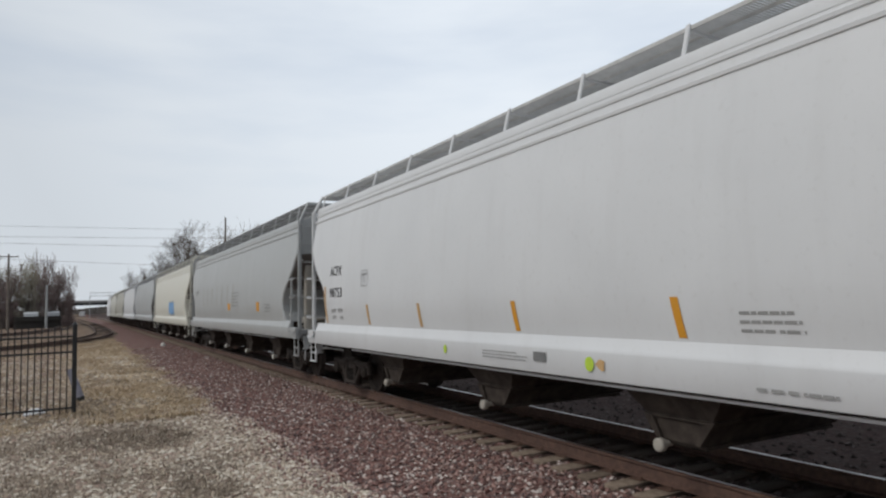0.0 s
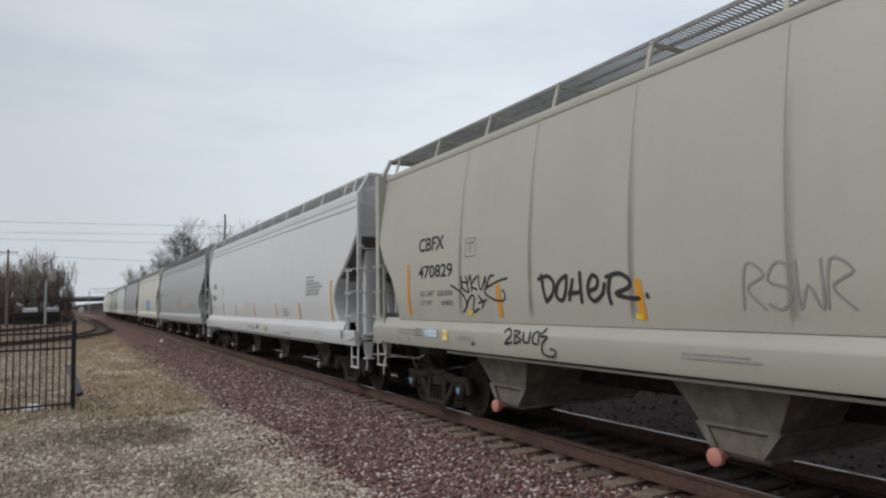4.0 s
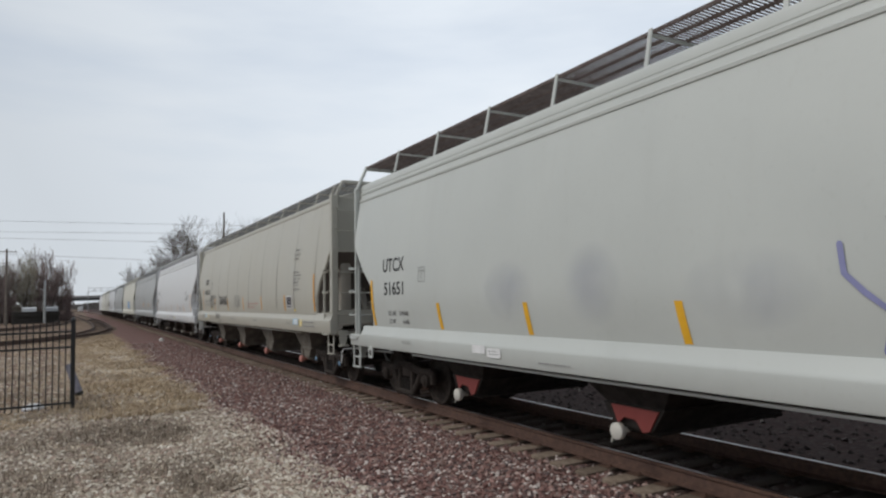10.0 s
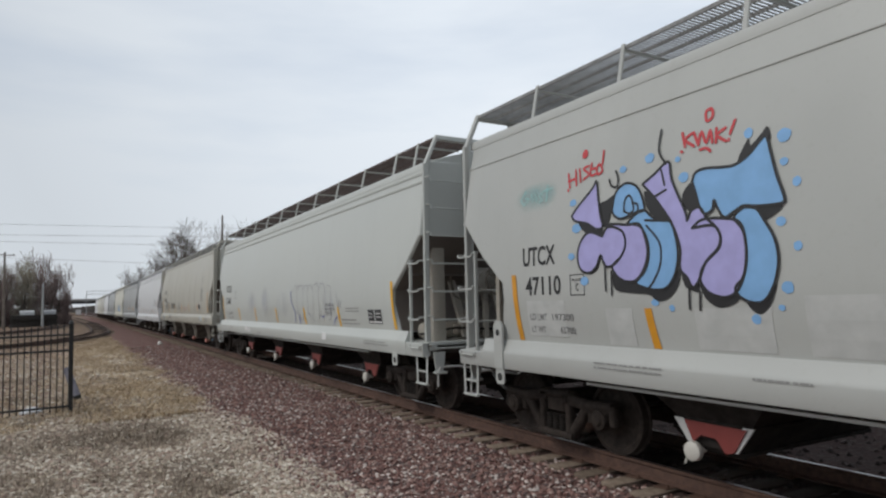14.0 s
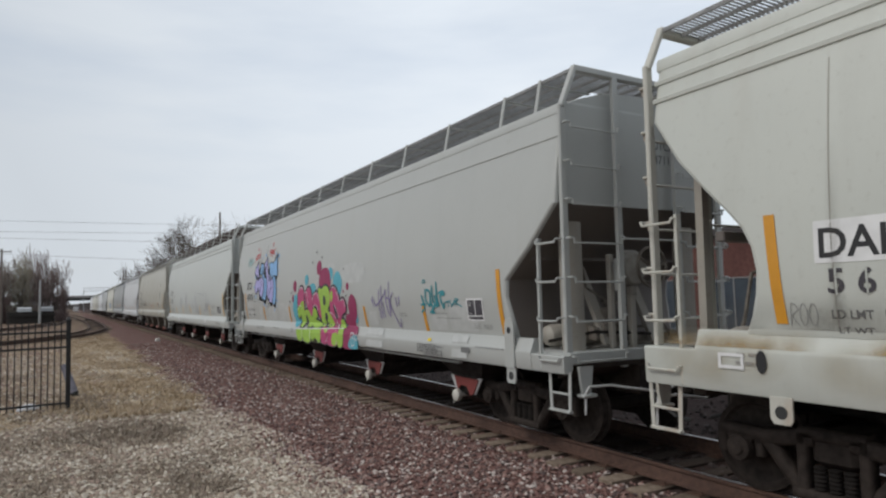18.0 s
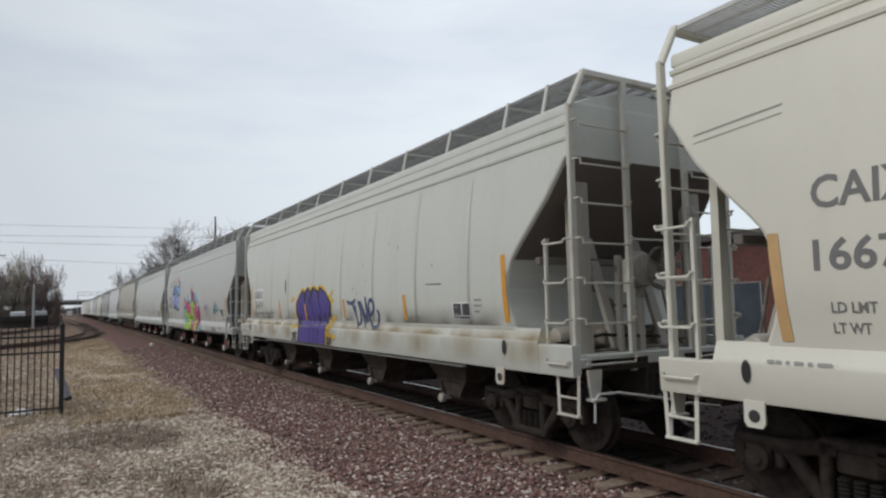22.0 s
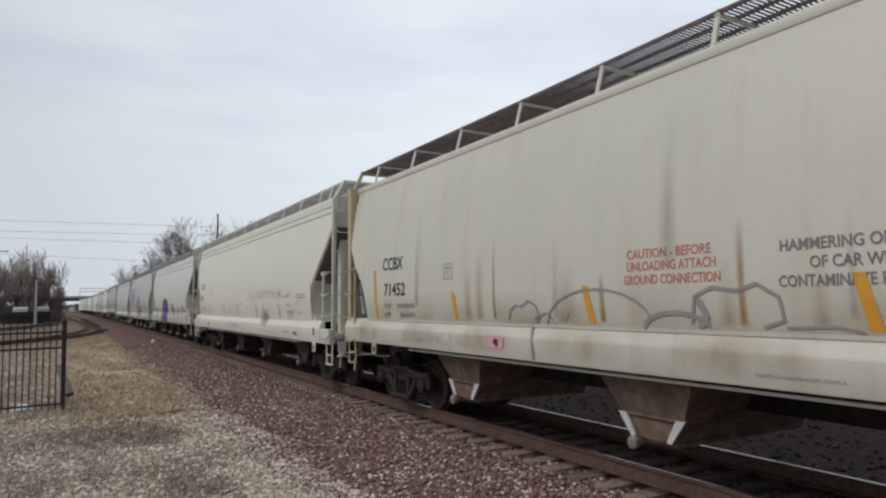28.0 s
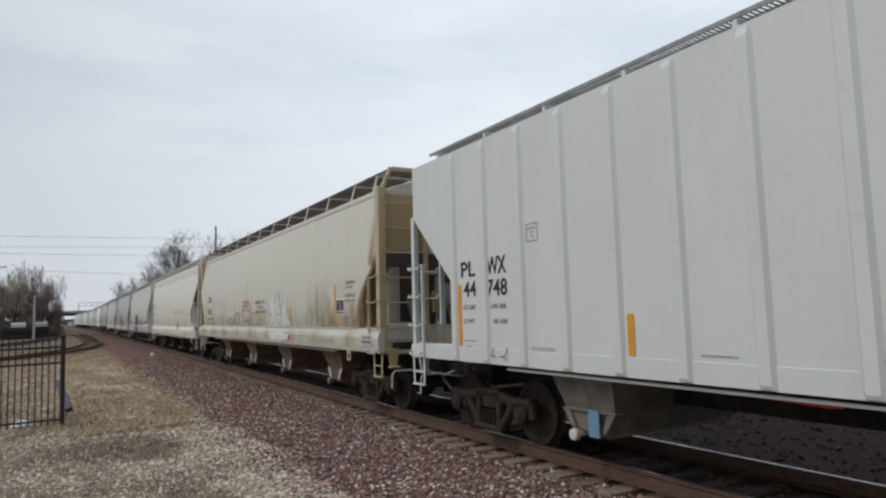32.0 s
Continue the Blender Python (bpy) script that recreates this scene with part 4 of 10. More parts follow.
        for k in (-1, 1):
            part("uncoupling_lever", shape("uncoupling_lever|%d" % k, lambda s: s.pipe([(k * 1.36, 0.07, 0.53), (k * 1.35, 0.07, 0.78), (k * 1.31, 0.09, 0.86), (k * 1.0, 0.12, 0.86), (k * 0.3, 0.3, 0.74), (k * 0.05, 0.34, 0.82)], 0.016, 6)), M["solid"], cp, "pale steel uncoupling rod")
        part("air_hose", shape("air_hose", lambda s: s.pipe([(0.3, 0.1, 0.78), (0.32, 0.3, 0.6), (0.28, 0.5, 0.46), (0.18, 0.62, 0.42)], 0.028, 6)), M["hose"], cp)


CARS, WHEELS = [], []


def build_car(c, key, label, detail=True, hub=False, frame_look=None):
    c.key = key
    car = thing("hopper_car", label, "railway car", "covered hopper cars of the train", at=line_pose(c.front - c.L / 2))
    car["hub"] = hub
    P = M[c.look]
    body = part("body", body_shape(c), P, car)
    h = c.L / 2

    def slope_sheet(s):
        """Thin plate over the leaning end sheet; its dark brown is painted shade."""
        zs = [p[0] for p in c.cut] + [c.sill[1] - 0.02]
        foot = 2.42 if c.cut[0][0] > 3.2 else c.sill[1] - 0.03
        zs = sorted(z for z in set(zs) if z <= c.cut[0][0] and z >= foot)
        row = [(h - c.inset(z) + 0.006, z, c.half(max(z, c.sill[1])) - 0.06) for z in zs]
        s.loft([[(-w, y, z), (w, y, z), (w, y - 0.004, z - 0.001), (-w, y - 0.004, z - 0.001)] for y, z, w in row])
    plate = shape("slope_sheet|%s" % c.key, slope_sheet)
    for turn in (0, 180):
        part("slope_sheet", plate, M["end_shade"], car, "sloping end sheet with shade in its colour", at=pose(0, 0, 0, 0, 0, turn))
    for side in (-1, 1):
        part("side_sill", sill_shape(c, side), P, car)
        if not c.flat:
            part("eave_rail", eave_shape(c, side), P, car)
            if not c.tube:
                for i in range(c.grooves) if c.grooves else (-1,):
                    part("roof_rib", rib_shape(c, side, i), P, car)
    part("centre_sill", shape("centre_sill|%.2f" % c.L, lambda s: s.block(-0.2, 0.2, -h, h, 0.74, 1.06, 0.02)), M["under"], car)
    # running boards over the roof
    if not c.flat:
        wl_ = c.L - 0.26
        for side in (-1, 1):
            part("walkway", grating_shape(round(wl_, 2), 0.42, c.grating == "solid"), M[c.grating], car, "raised metal walkway grating", at=pose(side * 0.80, 0, c.walk_z))["kind"] = "stuff"
            spots = [c.L - 0.75] + [c.L - c.post_first - 1.635 * k for k in range(12) if c.L - c.post_first - 1.635 * k > 0.4]
            for a in spots:
                y = h - a
                part("walkway_post", shape("walkway_post|%s" % c.key, lambda s: (s.beam((-0.09, 0, c.eave - 0.03 if c.tube else c.eave - 0.02), (0.05 if c.tube else 0.02, 0, c.walk_z + 0.015), 0.03, 0.06, 0.008), s.block(0.0, 0.9, -0.02, 0.02, c.walk_z - 0.065, c.walk_z - 0.035, 0.006))), M[c.look], car, at=pose(side * 1.255, y, 0, 0, 0, 0 if side < 0 else 180))
    else:
        for side in (-1, 1):
            part("walkway", grating_shape(round(c.L - 0.9, 2), 0.3), M["galv"], car, "metal roof walkway grating", at=pose(side * 1.05, 0, 4.70))["kind"] = "stuff"
            for i in range(12):
                part("walkway_post", shape("roof_bracket", lambda s: s.block(-0.3, 0.3, -0.03, 0.03, 4.50, 4.67, 0.008)), M[c.look], car, at=pose(side * 1.05, -h + 0.7 + (c.L - 1.4) * i / 11, 0))
    hatch = shape("roof_hatch", lambda s: (s.block(-0.36, 0.36, -0.7, 0.7, 4.66, 4.86, 0.03), s.block(-0.3, 0.3, -0.64, 0.64, 4.86, 4.91, 0.02)))
    for i in range(int(c.L / 1.7)):
        part("roof_hatch", hatch, P, car, at=pose(0, -h + 1.2 + (c.L - 2.4) * i / (int(c.L / 1.7) - 1), -0.06 if not c.flat else -0.1))
    for a in c.gates:
        build_gate(car, c, h - a, detail)
    for y in (h - 1.58, -h + 1.58):
        for w in build_truck(car, y, detail):
            WHEELS.append((w[0], w[1], c.front - c.L / 2, detail))
    build_end(car, body, c, 1, detail, False)
    build_end(car, body, c, -1, detail, True)
    CARS.append((car, c.front - c.L / 2))
    return car, body


def stripes(c, body, mat, spots, lean=0.06):
    """Reflective strips up the side: (distance from the front, foot, head)."""
    for a, z0, z1 in spots:
        Decal(c, 0.007).quad(a - 0.05, z0, a + 0.05, z1, -lean).done("reflector_strip", mat, body, "upright reflective strip")


def stain(c, body, a0, a1, z0, z1, mat, label, form="spot", seed=0, name="stain", lift=0.0045, power=1.0):
    """A soft-edged stain or spray on the near side: its cover thins towards the edge."""
    na, nz = max(4, min(70, int((a1 - a0) / 0.06))), max(6, min(40, int((z1 - z0) / 0.05)))
    verts, cover, faces = [], [], []
    for i in range(na + 1):
        for j in range(nz + 1):
            u, v = i / na, j / nz
            a, z = a0 + (a1 - a0) * u, z0 + (z1 - z0) * v
            rough = noise.noise((a * 2.3 + seed, z * 1.6, seed * 1.7)) + 0.5 * noise.noise((a * 7 + seed, z * 4, seed))
            if form == "run":
                k = max(0.0, 1 - abs(2 * u - 1)) * (1 - v)**0.8 * (1 + 0.5 * rough) * min(1, v * 12 + 0.3)
            elif form == "band":
                k = (1 - v)**1.4 * (0.62 + 0.9 * rough) * min(1, min(u, 1 - u) * 12)
            else:
                k = max(0.0, 1 - (2 * u - 1)**2 - (2 * v - 1)**2) * (0.75 + 0.9 * rough) * 1.3
            verts.append((-c.half(z) - lift, c.L / 2 - a, z))
            cover.append(min(1.0, max(0.0, k * power)))
    for i in range(na):
        for j in range(nz):
            p = i * (nz + 1) + j
            faces.append((p, p + 1, p + nz + 2, p + nz + 1))
    me = bpy.data.meshes.new(name)
    me.from_pydata(verts, [], faces)
    me.attributes.new("cover", "FLOAT", "POINT").data.foreach_set("value", cover)
    me.materials.append(None)
    return part(name, me, M[mat], body, label)


def plate_c(c, body, a, z, s=0.16, mat="black"):
    d = Decal(c)
    d.stroke([(a - s, z - s), (a + s, z - s), (a + s, z + s), (a - s, z + s), (a - s, z - s)], 0.013)
    d.text("PLATE", a - s * 0.7, a + s * 0.7, z + s * 0.35, z + s * 0.62)
    d.text("C", a - s * 0.22, a + s * 0.22, z - s * 0.6, z + s * 0.15)
    d.done("clearance_marking", mat, body, "boxed letter C marking")


def placard(c, body, a0, z0, a1, z1):
    """A framed data panel: two dark fields over a dark strip, with small print."""
    Decal(c, 0.005).quad(a0, z0, a1, z1).done("placard", "label", body, "black and white data placard")
    d = Decal(c, 0.008)
    w, t = a1 - a0, z1 - z0
    d.quad(a0 + 0.07 * w, z0 + 0.24 * t, a0 + 0.49 * w, z1 - 0.08 * t).quad(a0 + 0.55 * w, z0 + 0.24 * t, a0 + 0.94 * w, z1 - 0.08 * t).quad(a0 + 0.07 * w, z0 + 0.06 * t, a0 + 0.94 * w, z0 + 0.18 * t)
    d.done("placard_print", "charcoal", body)
    Decal(c, 0.010).bars(a0 + 0.14 * w, a0 + 0.38 * w, z0 + 0.62 * t, z0 + 0.84 * t, 2, 71).bars(a0 + 0.14 * w, a0 + 0.42 * w, z0 + 0.27 * t, z0 + 0.38 * t, 1, 72).bars(a0 + 0.12 * w, a0 + 0.5 * w, z0 + 0.08 * t, z0 + 0.16 * t, 1, 73).done("placard_print", "patch", body)


def lettered(c, body, mark, number, a0, a1, z0, z1, n0, n1, y0, y1, small=True, mat="black", weights=None):
    Decal(c).text(mark, a0, a1, z0, z1).text(number, n0, n1, y0, y1).done("lettering", mat, body, "black reporting mark and number")
    if weights:
        zt = weights[4]
        Decal(c).text("LD LMT", weights[0], weights[1], zt, zt + 0.085).text(weights[5], weights[2], weights[3], zt, zt + 0.085).text("LT WT", weights[0], weights[1] - 0.06, zt - 0.16, zt - 0.075).text(weights[6], weights[2] + 0.12, weights[3], zt - 0.16, zt - 0.075).done("weight_lettering", "faded", body, "small dark weight figures")


ROUND_CUT = ((3.42, 0.15), (3.05, 0.40), (2.72, 0.74), (2.52, 1.02), (2.34, 1.2), (2.18, 1.29), (2.02, 1.33), (1.85, 1.31), (1.7, 1.25), (1.50, 1.12))
HEX_CUT = ((3.14, 0.15), (2.62, 0.66), (2.20, 1.18), (1.96, 1.2), (1.40, 1.06))
TALL_CUT = ((3.77, 0.15), (3.27, 0.5), (2.9, 0.85), (2.7, 1.05), (2.54, 1.19), (2.36, 1.28), (2.15, 1.32), (1.95, 1.30), (1.75, 1.24), (1.50, 1.12))
POST_CUT = ((3.15, 0.16), (2.78, 0.42), (2.42, 0.80), (2.1, 1.0), (1.85, 1.07), (1.6, 1.1))


def rounded(pts, times=2):
    """Cut the corners of an outline, as a spray can rounds them."""
    for _ in range(times):
        pts = [q for (a, z), (b, y) in zip(pts, pts[1:] + pts[:1]) for q in ((a * 0.78 + b * 0.22, z * 0.78 + y * 0.22), (a * 0.22 + b * 0.78, z * 0.22 + y * 0.78))]
    return pts


def white_car():
    c = Car(16.37, 18.15, (1.05, 1.55), 4.46, ROUND_CUT, "white", grooves=2, mesh_="solid", knob="stained", gates=(4.3, 7.94, 11.44, 15.0))
    car, b = build_car(c, "white_car", "light grey-white covered hopper car with two roof-line ribs")
    stripes(c, b, "tan", [(1.42, 1.57, 2.43), (3.99, 1.57, 1.98), (6.29, 1.57, 1.98)])
    stripes(c, b, "orange", [(9.13, 1.57, 1.98), (11.89, 1.57, 1.98), (14.2, 1.57, 1.98), (16.71, 1.57, 2.5)])
    lettered(c, b, "ACFX", "98753", 1.70, 2.46, 2.66, 2.88, 1.70, 2.50, 2.16, 2.38, weights=(1.8, 2.1, 2.2, 2.5, 1.82, "220 200", "65 800"))
    plate_c(c, b, 3.81, 2.53)
    Decal(c).bars(12.55, 13.25, 1.62, 1.86, 3, 1).done("small_lettering", "fine", b)
    d = Decal(c)
    d.bars(14.76, 15.59, 2.595, 2.678, 1, 1)
    d.bars(14.76, 15.45, 2.502, 2.586, 1, 2)
    d.text("CAUTION DO NOT USE STEAM", 14.76, 15.84, 2.431, 2.495)
    d.text("BOILING WATER OR SHARP OBJECTS", 14.76, 16.07, 2.339, 2.402)
    d.text("TO CLEAN. ENTER CAR WITH", 14.76, 15.79, 2.259, 2.322)
    d.text("CLEAN SOFT SOLED SHOES", 14.76, 15.78, 2.178, 2.241)
    d.done("small_lettering", "faded", b, "block of small dark writing")
    Decal(c).bars(8.3, 9.4, 1.17, 1.30, 3, 3).done("sill_lettering", "fine", b)
    Decal(c, 0.008).quad(9.52, 1.2, 9.78, 1.32).done("sill_plate", "faded", b, "small grey green plate")
    Decal(c, 0.008).bars(12.7, 13.5, 1.12, 1.2, 1, 5).bars(15.5, 15.85, 1.22, 1.28, 1, 6).done("sill_lettering", "fine", b)
    Decal(c, 0.008).blob(10.58, 1.23, 0.075, 0.085).blob(7.2, 1.24, 0.05, 0.07).done("green_sticker", "lime", b, "round green sticker")
    Decal(c, 0.008).blob(10.77, 1.23, 0.07, 0.07, 8, 0.2).done("orange_sticker", "tan", b)
    # black ovals paint the dark of the holes on the uncut sill
    for a in (0.55, 17.4):
        Decal(c, 0.008).blob(a, 1.28, 0.035, 0.1).done("jack_hole", "black", b)


def grey_tag(c, b, a0, a1, z0, z1, mat, w, seed, n=4, name="graffiti_tag", label="sprayed tag"):
    """A quick sprayed scrawl of loops and strokes."""
    r = random.Random(seed)
    d = Decal(c, 0.006)
    step = (a1 - a0) / n
    for i in range(n):
        a, k = a0 + i * step, r.randint(0, 3)
        m, s = a + step * 0.85, z1 - z0
        if k == 0:
            pts = [(a, z0), (a + step * 0.15, z1), (m, z1 - s * 0.25), (a + step * 0.2, z0 + s * 0.45), (m, z0)]
        elif k == 1:
            pts = [(a + step * (0.42 + 0.4 * math.cos(t)), z0 + s * (0.5 + 0.48 * math.sin(t))) for t in (6.5 * j / 12 for j in range(13))]
        elif k == 2:
            pts = [(a, z1), (a + step * 0.1, z0), (a + step * 0.4, z0 + s * 0.5), (m, z0), (m, z1)]
        else:
            pts = [(m, z1 - s * 0.1), (a + step * 0.3, z1), (a, z0 + s * 0.6), (m, z0 + s * 0.4), (a + step * 0.5, z0), (a, z0 + s * 0.1)]
        d.spray(pts, w)
    if n > 4:
        d.spray([(a0 - 0.15, z0 - 0.05), (a1 + 0.2, z0 + 0.02)], w * 0.8)
    d.done(name, mat, b, label)


def scrawl(c, b, a0, a1, z0, z1, mat, w, seed, n, label):
    """Thin broken scratches of a hasty tag."""
    r = random.Random(seed)
    d = Decal(c, 0.006)
    for i in range(n):
        a, q = a0 + (a1 - a0) * (i + r.uniform(-0.3, 0.3)) / n, (z1 - z0)
        m = z0 + q * r.uniform(0.3, 0.6)
        pts = [(a, m + q * r.uniform(0.0, 0.5)), (a + r.uniform(-0.03, 0.06), m - q * r.uniform(0.1, 0.5)), (a + r.uniform(0.05, 0.14), m + q * r.uniform(-0.1, 0.3)), (a + r.uniform(0.08, 0.2), m - q * r.uniform(0.0, 0.4))]
        d.spray(pts[:r.randint(2, 4)], w)
    d.done("graffiti_tag", mat, b, label)


def beige_car():
    c = Car(-2.80, 18.81, (1.2, 1.68), 4.47, POST_CUT, "beige", chute="dusty", knob="pink_knob", tube=True, gates=(4.0, 7.85, 11.8, 15.65))
    car, b = build_car(c, "beige_car", "beige-grey covered hopper car with weld seams and black tags", hub=True)
    stripes(c, b, "orange", [(1.62, 1.73, 2.63), (4.48, 1.73, 2.18), (7.11, 1.73, 2.17), (9.76, 1.73, 2.17), (12.36, 1.73, 2.17), (15.02, 1.73, 2.17), (17.64, 1.73, 2.66)])
    lettered(c, b, "CBFX", "470829", 1.96, 2.86, 2.82, 3.06, 1.98, 3.15, 2.36, 2.58, weights=(2.05, 2.55, 2.65, 3.15, 2.06, "220200", "65800"))
    plate_c(c, b, 3.68, 2.78, 0.14, "faded")
    seam = lambda a: Decal(c, 0.004).quad(a - 0.006, 1.7, a + 0.006, 4.36)
    for i in range(9):
        seam(3.36 + 1.79 * i).done("weld_seam", "seam", b)
        stain(c, b, 3.32 + 1.79 * i, 3.46 + 1.79 * i, 1.75, 3.9, "soft_grime", "grime run down a seam", "run", i, "seam_stain", 0.0055, 0.6)
    # black sprayed tags
    d = Decal(c, 0.007)
    d.spray([(3.1, 2.22), (3.27, 2.16), (3.46, 2.07), (3.57, 1.94), (3.52, 1.84), (3.45, 1.8)], 0.03)
    d.spray([(3.56, 1.86), (3.64, 1.99), (3.74, 2.05), (3.8, 2.01), (3.76, 1.88), (3.78, 1.79), (3.87, 1.84), (3.92, 1.84)], 0.03)
    d.spray([(3.41, 2.35), (3.44, 2.21), (3.43, 2.14)], 0.03)
    d.spray([(3.42, 2.24), (3.5, 2.26), (3.59, 2.24), (3.56, 2.34)], 0.03)
    d.spray([(3.66, 2.33), (3.61, 2.2), (3.66, 2.1), (3.5, 2.14), (3.44, 2.22)], 0.03)
    d.spray([(3.69, 2.36), (3.74, 2.12)], 0.03)
    d.spray([(3.87, 2.33), (3.72, 2.2), (3.88, 2.13)], 0.03)
    d.spray([(3.92, 2.34), (3.94, 2.18), (4.0, 2.13), (4.05, 2.2), (4.1, 2.31)], 0.03)
    d.spray([(4.11, 2.3), (4.13, 2.15), (4.22, 2.31), (4.33, 2.32)], 0.03)
    d.spray([(4.66, 2.27), (4.48, 2.25), (4.26, 2.19), (4.13, 2.15), (4.09, 2.1), (4.17, 2.03), (4.37, 1.97), (4.51, 1.96), (4.59, 1.99), (4.59, 2.06), (4.54, 2.11)], 0.03)
    d.spray([(3.92, 2.04), (4.03, 1.96), (4.13, 1.98)], 0.03)
    d.spray([(3.92, 1.93), (4.06, 1.96), (4.0, 1.86)], 0.03)
    d.done("graffiti_tag", "black", b, "black sprayed tag")
    d = Decal(c, 0.009)
    d.spray([(5.42, 2.28), (5.46, 2.08), (5.51, 1.94)], 0.05)
    d.spray([(5.36, 2.23), (5.55, 2.26), (5.67, 2.16), (5.62, 2.02), (5.51, 1.94)], 0.05)
    d.spray([(5.9, 2.25), (5.76, 2.18), (5.71, 2.02), (5.81, 1.95), (5.89, 2.07), (5.91, 2.25)], 0.05)
    d.spray([(6.02, 2.2), (5.95, 1.96)], 0.05)
    d.spray([(5.95, 2.03), (6.16, 2.05)], 0.05)
    d.spray([(6.15, 2.28), (6.17, 1.93)], 0.05)
    d.spray([(6.29, 2.06), (6.42, 2.09), (6.45, 2.19), (6.36, 2.24), (6.29, 2.13), (6.3, 2.01), (6.39, 1.94), (6.52, 2.02), (6.56, 2.13)], 0.05)
    d.spray([(6.65, 2.21), (6.62, 2.05), (6.65, 1.91)], 0.05)
    d.spray([(6.59, 2.21), (6.79, 2.24), (6.94, 2.16), (6.92, 2.08), (6.73, 2.02), (6.91, 1.97), (7.07, 1.96)], 0.05)
    d.spray([(7.18, 2.0), (7.19, 1.98)], 0.05)
    d.done("graffiti_tag", "black", b, "black sprayed tag")
    d = Decal(c, 0.010)
    d.spray([(4.58, 1.53), (4.67, 1.58), (4.74, 1.5), (4.58, 1.37), (4.76, 1.4)], 0.026)
    d.spray([(4.81, 1.56), (4.82, 1.38)], 0.026)
    d.spray([(4.8, 1.56), (4.94, 1.54), (4.85, 1.48), (4.97, 1.44), (4.82, 1.38)], 0.026)
    d.spray([(5.02, 1.54), (5.02, 1.42), (5.13, 1.42), (5.16, 1.55)], 0.026)
    d.spray([(5.3, 1.56), (5.23, 1.51), (5.22, 1.41), (5.31, 1.4)], 0.026)
    d.spray([(5.34, 1.56), (5.34, 1.42)], 0.026)
    d.spray([(5.48, 1.6), (5.38, 1.5), (5.52, 1.5), (5.41, 1.4), (5.44, 1.28), (5.64, 1.26), (5.67, 1.33), (5.58, 1.35)], 0.026)
    d.done("graffiti_tag", "black", b, "black sprayed tag on the sill")
    grey_tag(c, b, 8.3, 9.3, 1.85, 2.25, "grey_tag", 0.025, 6, 4, label="faded grey tag")
    Decal(c).bars(10.36, 12.2, 1.92, 1.99, 1, 9).bars(10.36, 11.6, 1.80, 1.87, 1, 10).done("small_lettering", "brick_red", b, "faded red line of writing")
    # sizes and paint notes
    d = Decal(c)
    d.text("EXW 10-8 H 6-3", 15.80, 16.34, 3.35, 3.41).text("EW  8-8 H 15-1", 15.80, 16.34, 3.23, 3.29).text("CU FT 6241", 15.80, 16.18, 3.11, 3.17)
    d.text("EXTERIOR PAINT", 15.80, 16.32, 2.74, 2.80).bars(15.80, 16.72, 2.65, 2.72, 1, 4).text("PLT TIVT  10-15", 15.80, 16.45, 2.56, 2.62).text("INTERIOR LINING", 15.80, 16.34, 2.47, 2.53).bars(15.80, 16.32, 2.38, 2.45, 1, 7).text("PLT TIVT  10-15", 15.80, 16.45, 2.28, 2.34)
    d.done("lettering", "faded", b, "dark size and paint notes")
    placard(c, b, 15.18, 1.80, 15.68, 2.15)
    for a in (2.2, 15.85):
        Decal(c, 0.008).quad(a, 1.37, a + 0.46, 1.52).done("sticker", "sky_blue", b, "pale blue and white sticker")
        Decal(c, 0.010).quad(a + 0.14, 1.45, a + 0.44, 1.50).quad(a + 0.14, 1.39, a + 0.44, 1.43).blob(a + 0.07, 1.445, 0.035, 0.04, 10).done("sticker_print", "label", b)
        Decal(c, 0.008).quad(a + 0.62, 1.33, a + 0.80, 1.52).done("sticker", "yellow", b, "yellow pictogram sticker")
        Decal(c, 0.010).quad(a + 0.63, 1.48, a + 0.79, 1.51).blob(a + 0.67, 1.37, 0.025, 0.025, 8).blob(a + 0.75, 1.37, 0.025, 0.025, 8).quad(a + 0.70, 1.36, a + 0.73, 1.47).done("sticker_print", "label", b)
    Decal(c, 0.008).stroke([(1.86, 1.39), (2.09, 1.39), (2.09, 1.50), (1.86, 1.50), (1.86, 1.39)], 0.018).bars(1.9, 2.06, 1.41, 1.48, 2, 40).done("sill_marking", "faded", b)
    Decal(c, 0.008).quad(3.71, 1.31, 3.80, 1.35).quad(1.19, 1.28, 1.21, 1.34).quad(1.60, 1.28, 1.62, 1.34).done("sill_marking", "black", b)
    Decal(c, 0.008).quad(3.6, 1.74, 3.7, 1.83).done("sticker", "yellow", b)
    Decal(c, 0.008).bars(3.3, 3.8, 1.36, 1.44, 2, 3).bars(7.6, 8.5, 1.36, 1.44, 2, 11).bars(11.3, 12.0, 1.37, 1.44, 2, 12).bars(15.2, 15.7, 1.37, 1.43, 2, 13).bars(16.8, 17.9, 1.3, 1.5, 2, 14).bars(1.2, 1.9, 1.38, 1.5, 2, 15).done("sill_lettering", "fine", b)
    Decal(c, 0.008).quad(15.9, 1.72, 16.0, 1.78).quad(7.0, 1.74, 7.1, 1.8).done("sticker", "yellow", b)


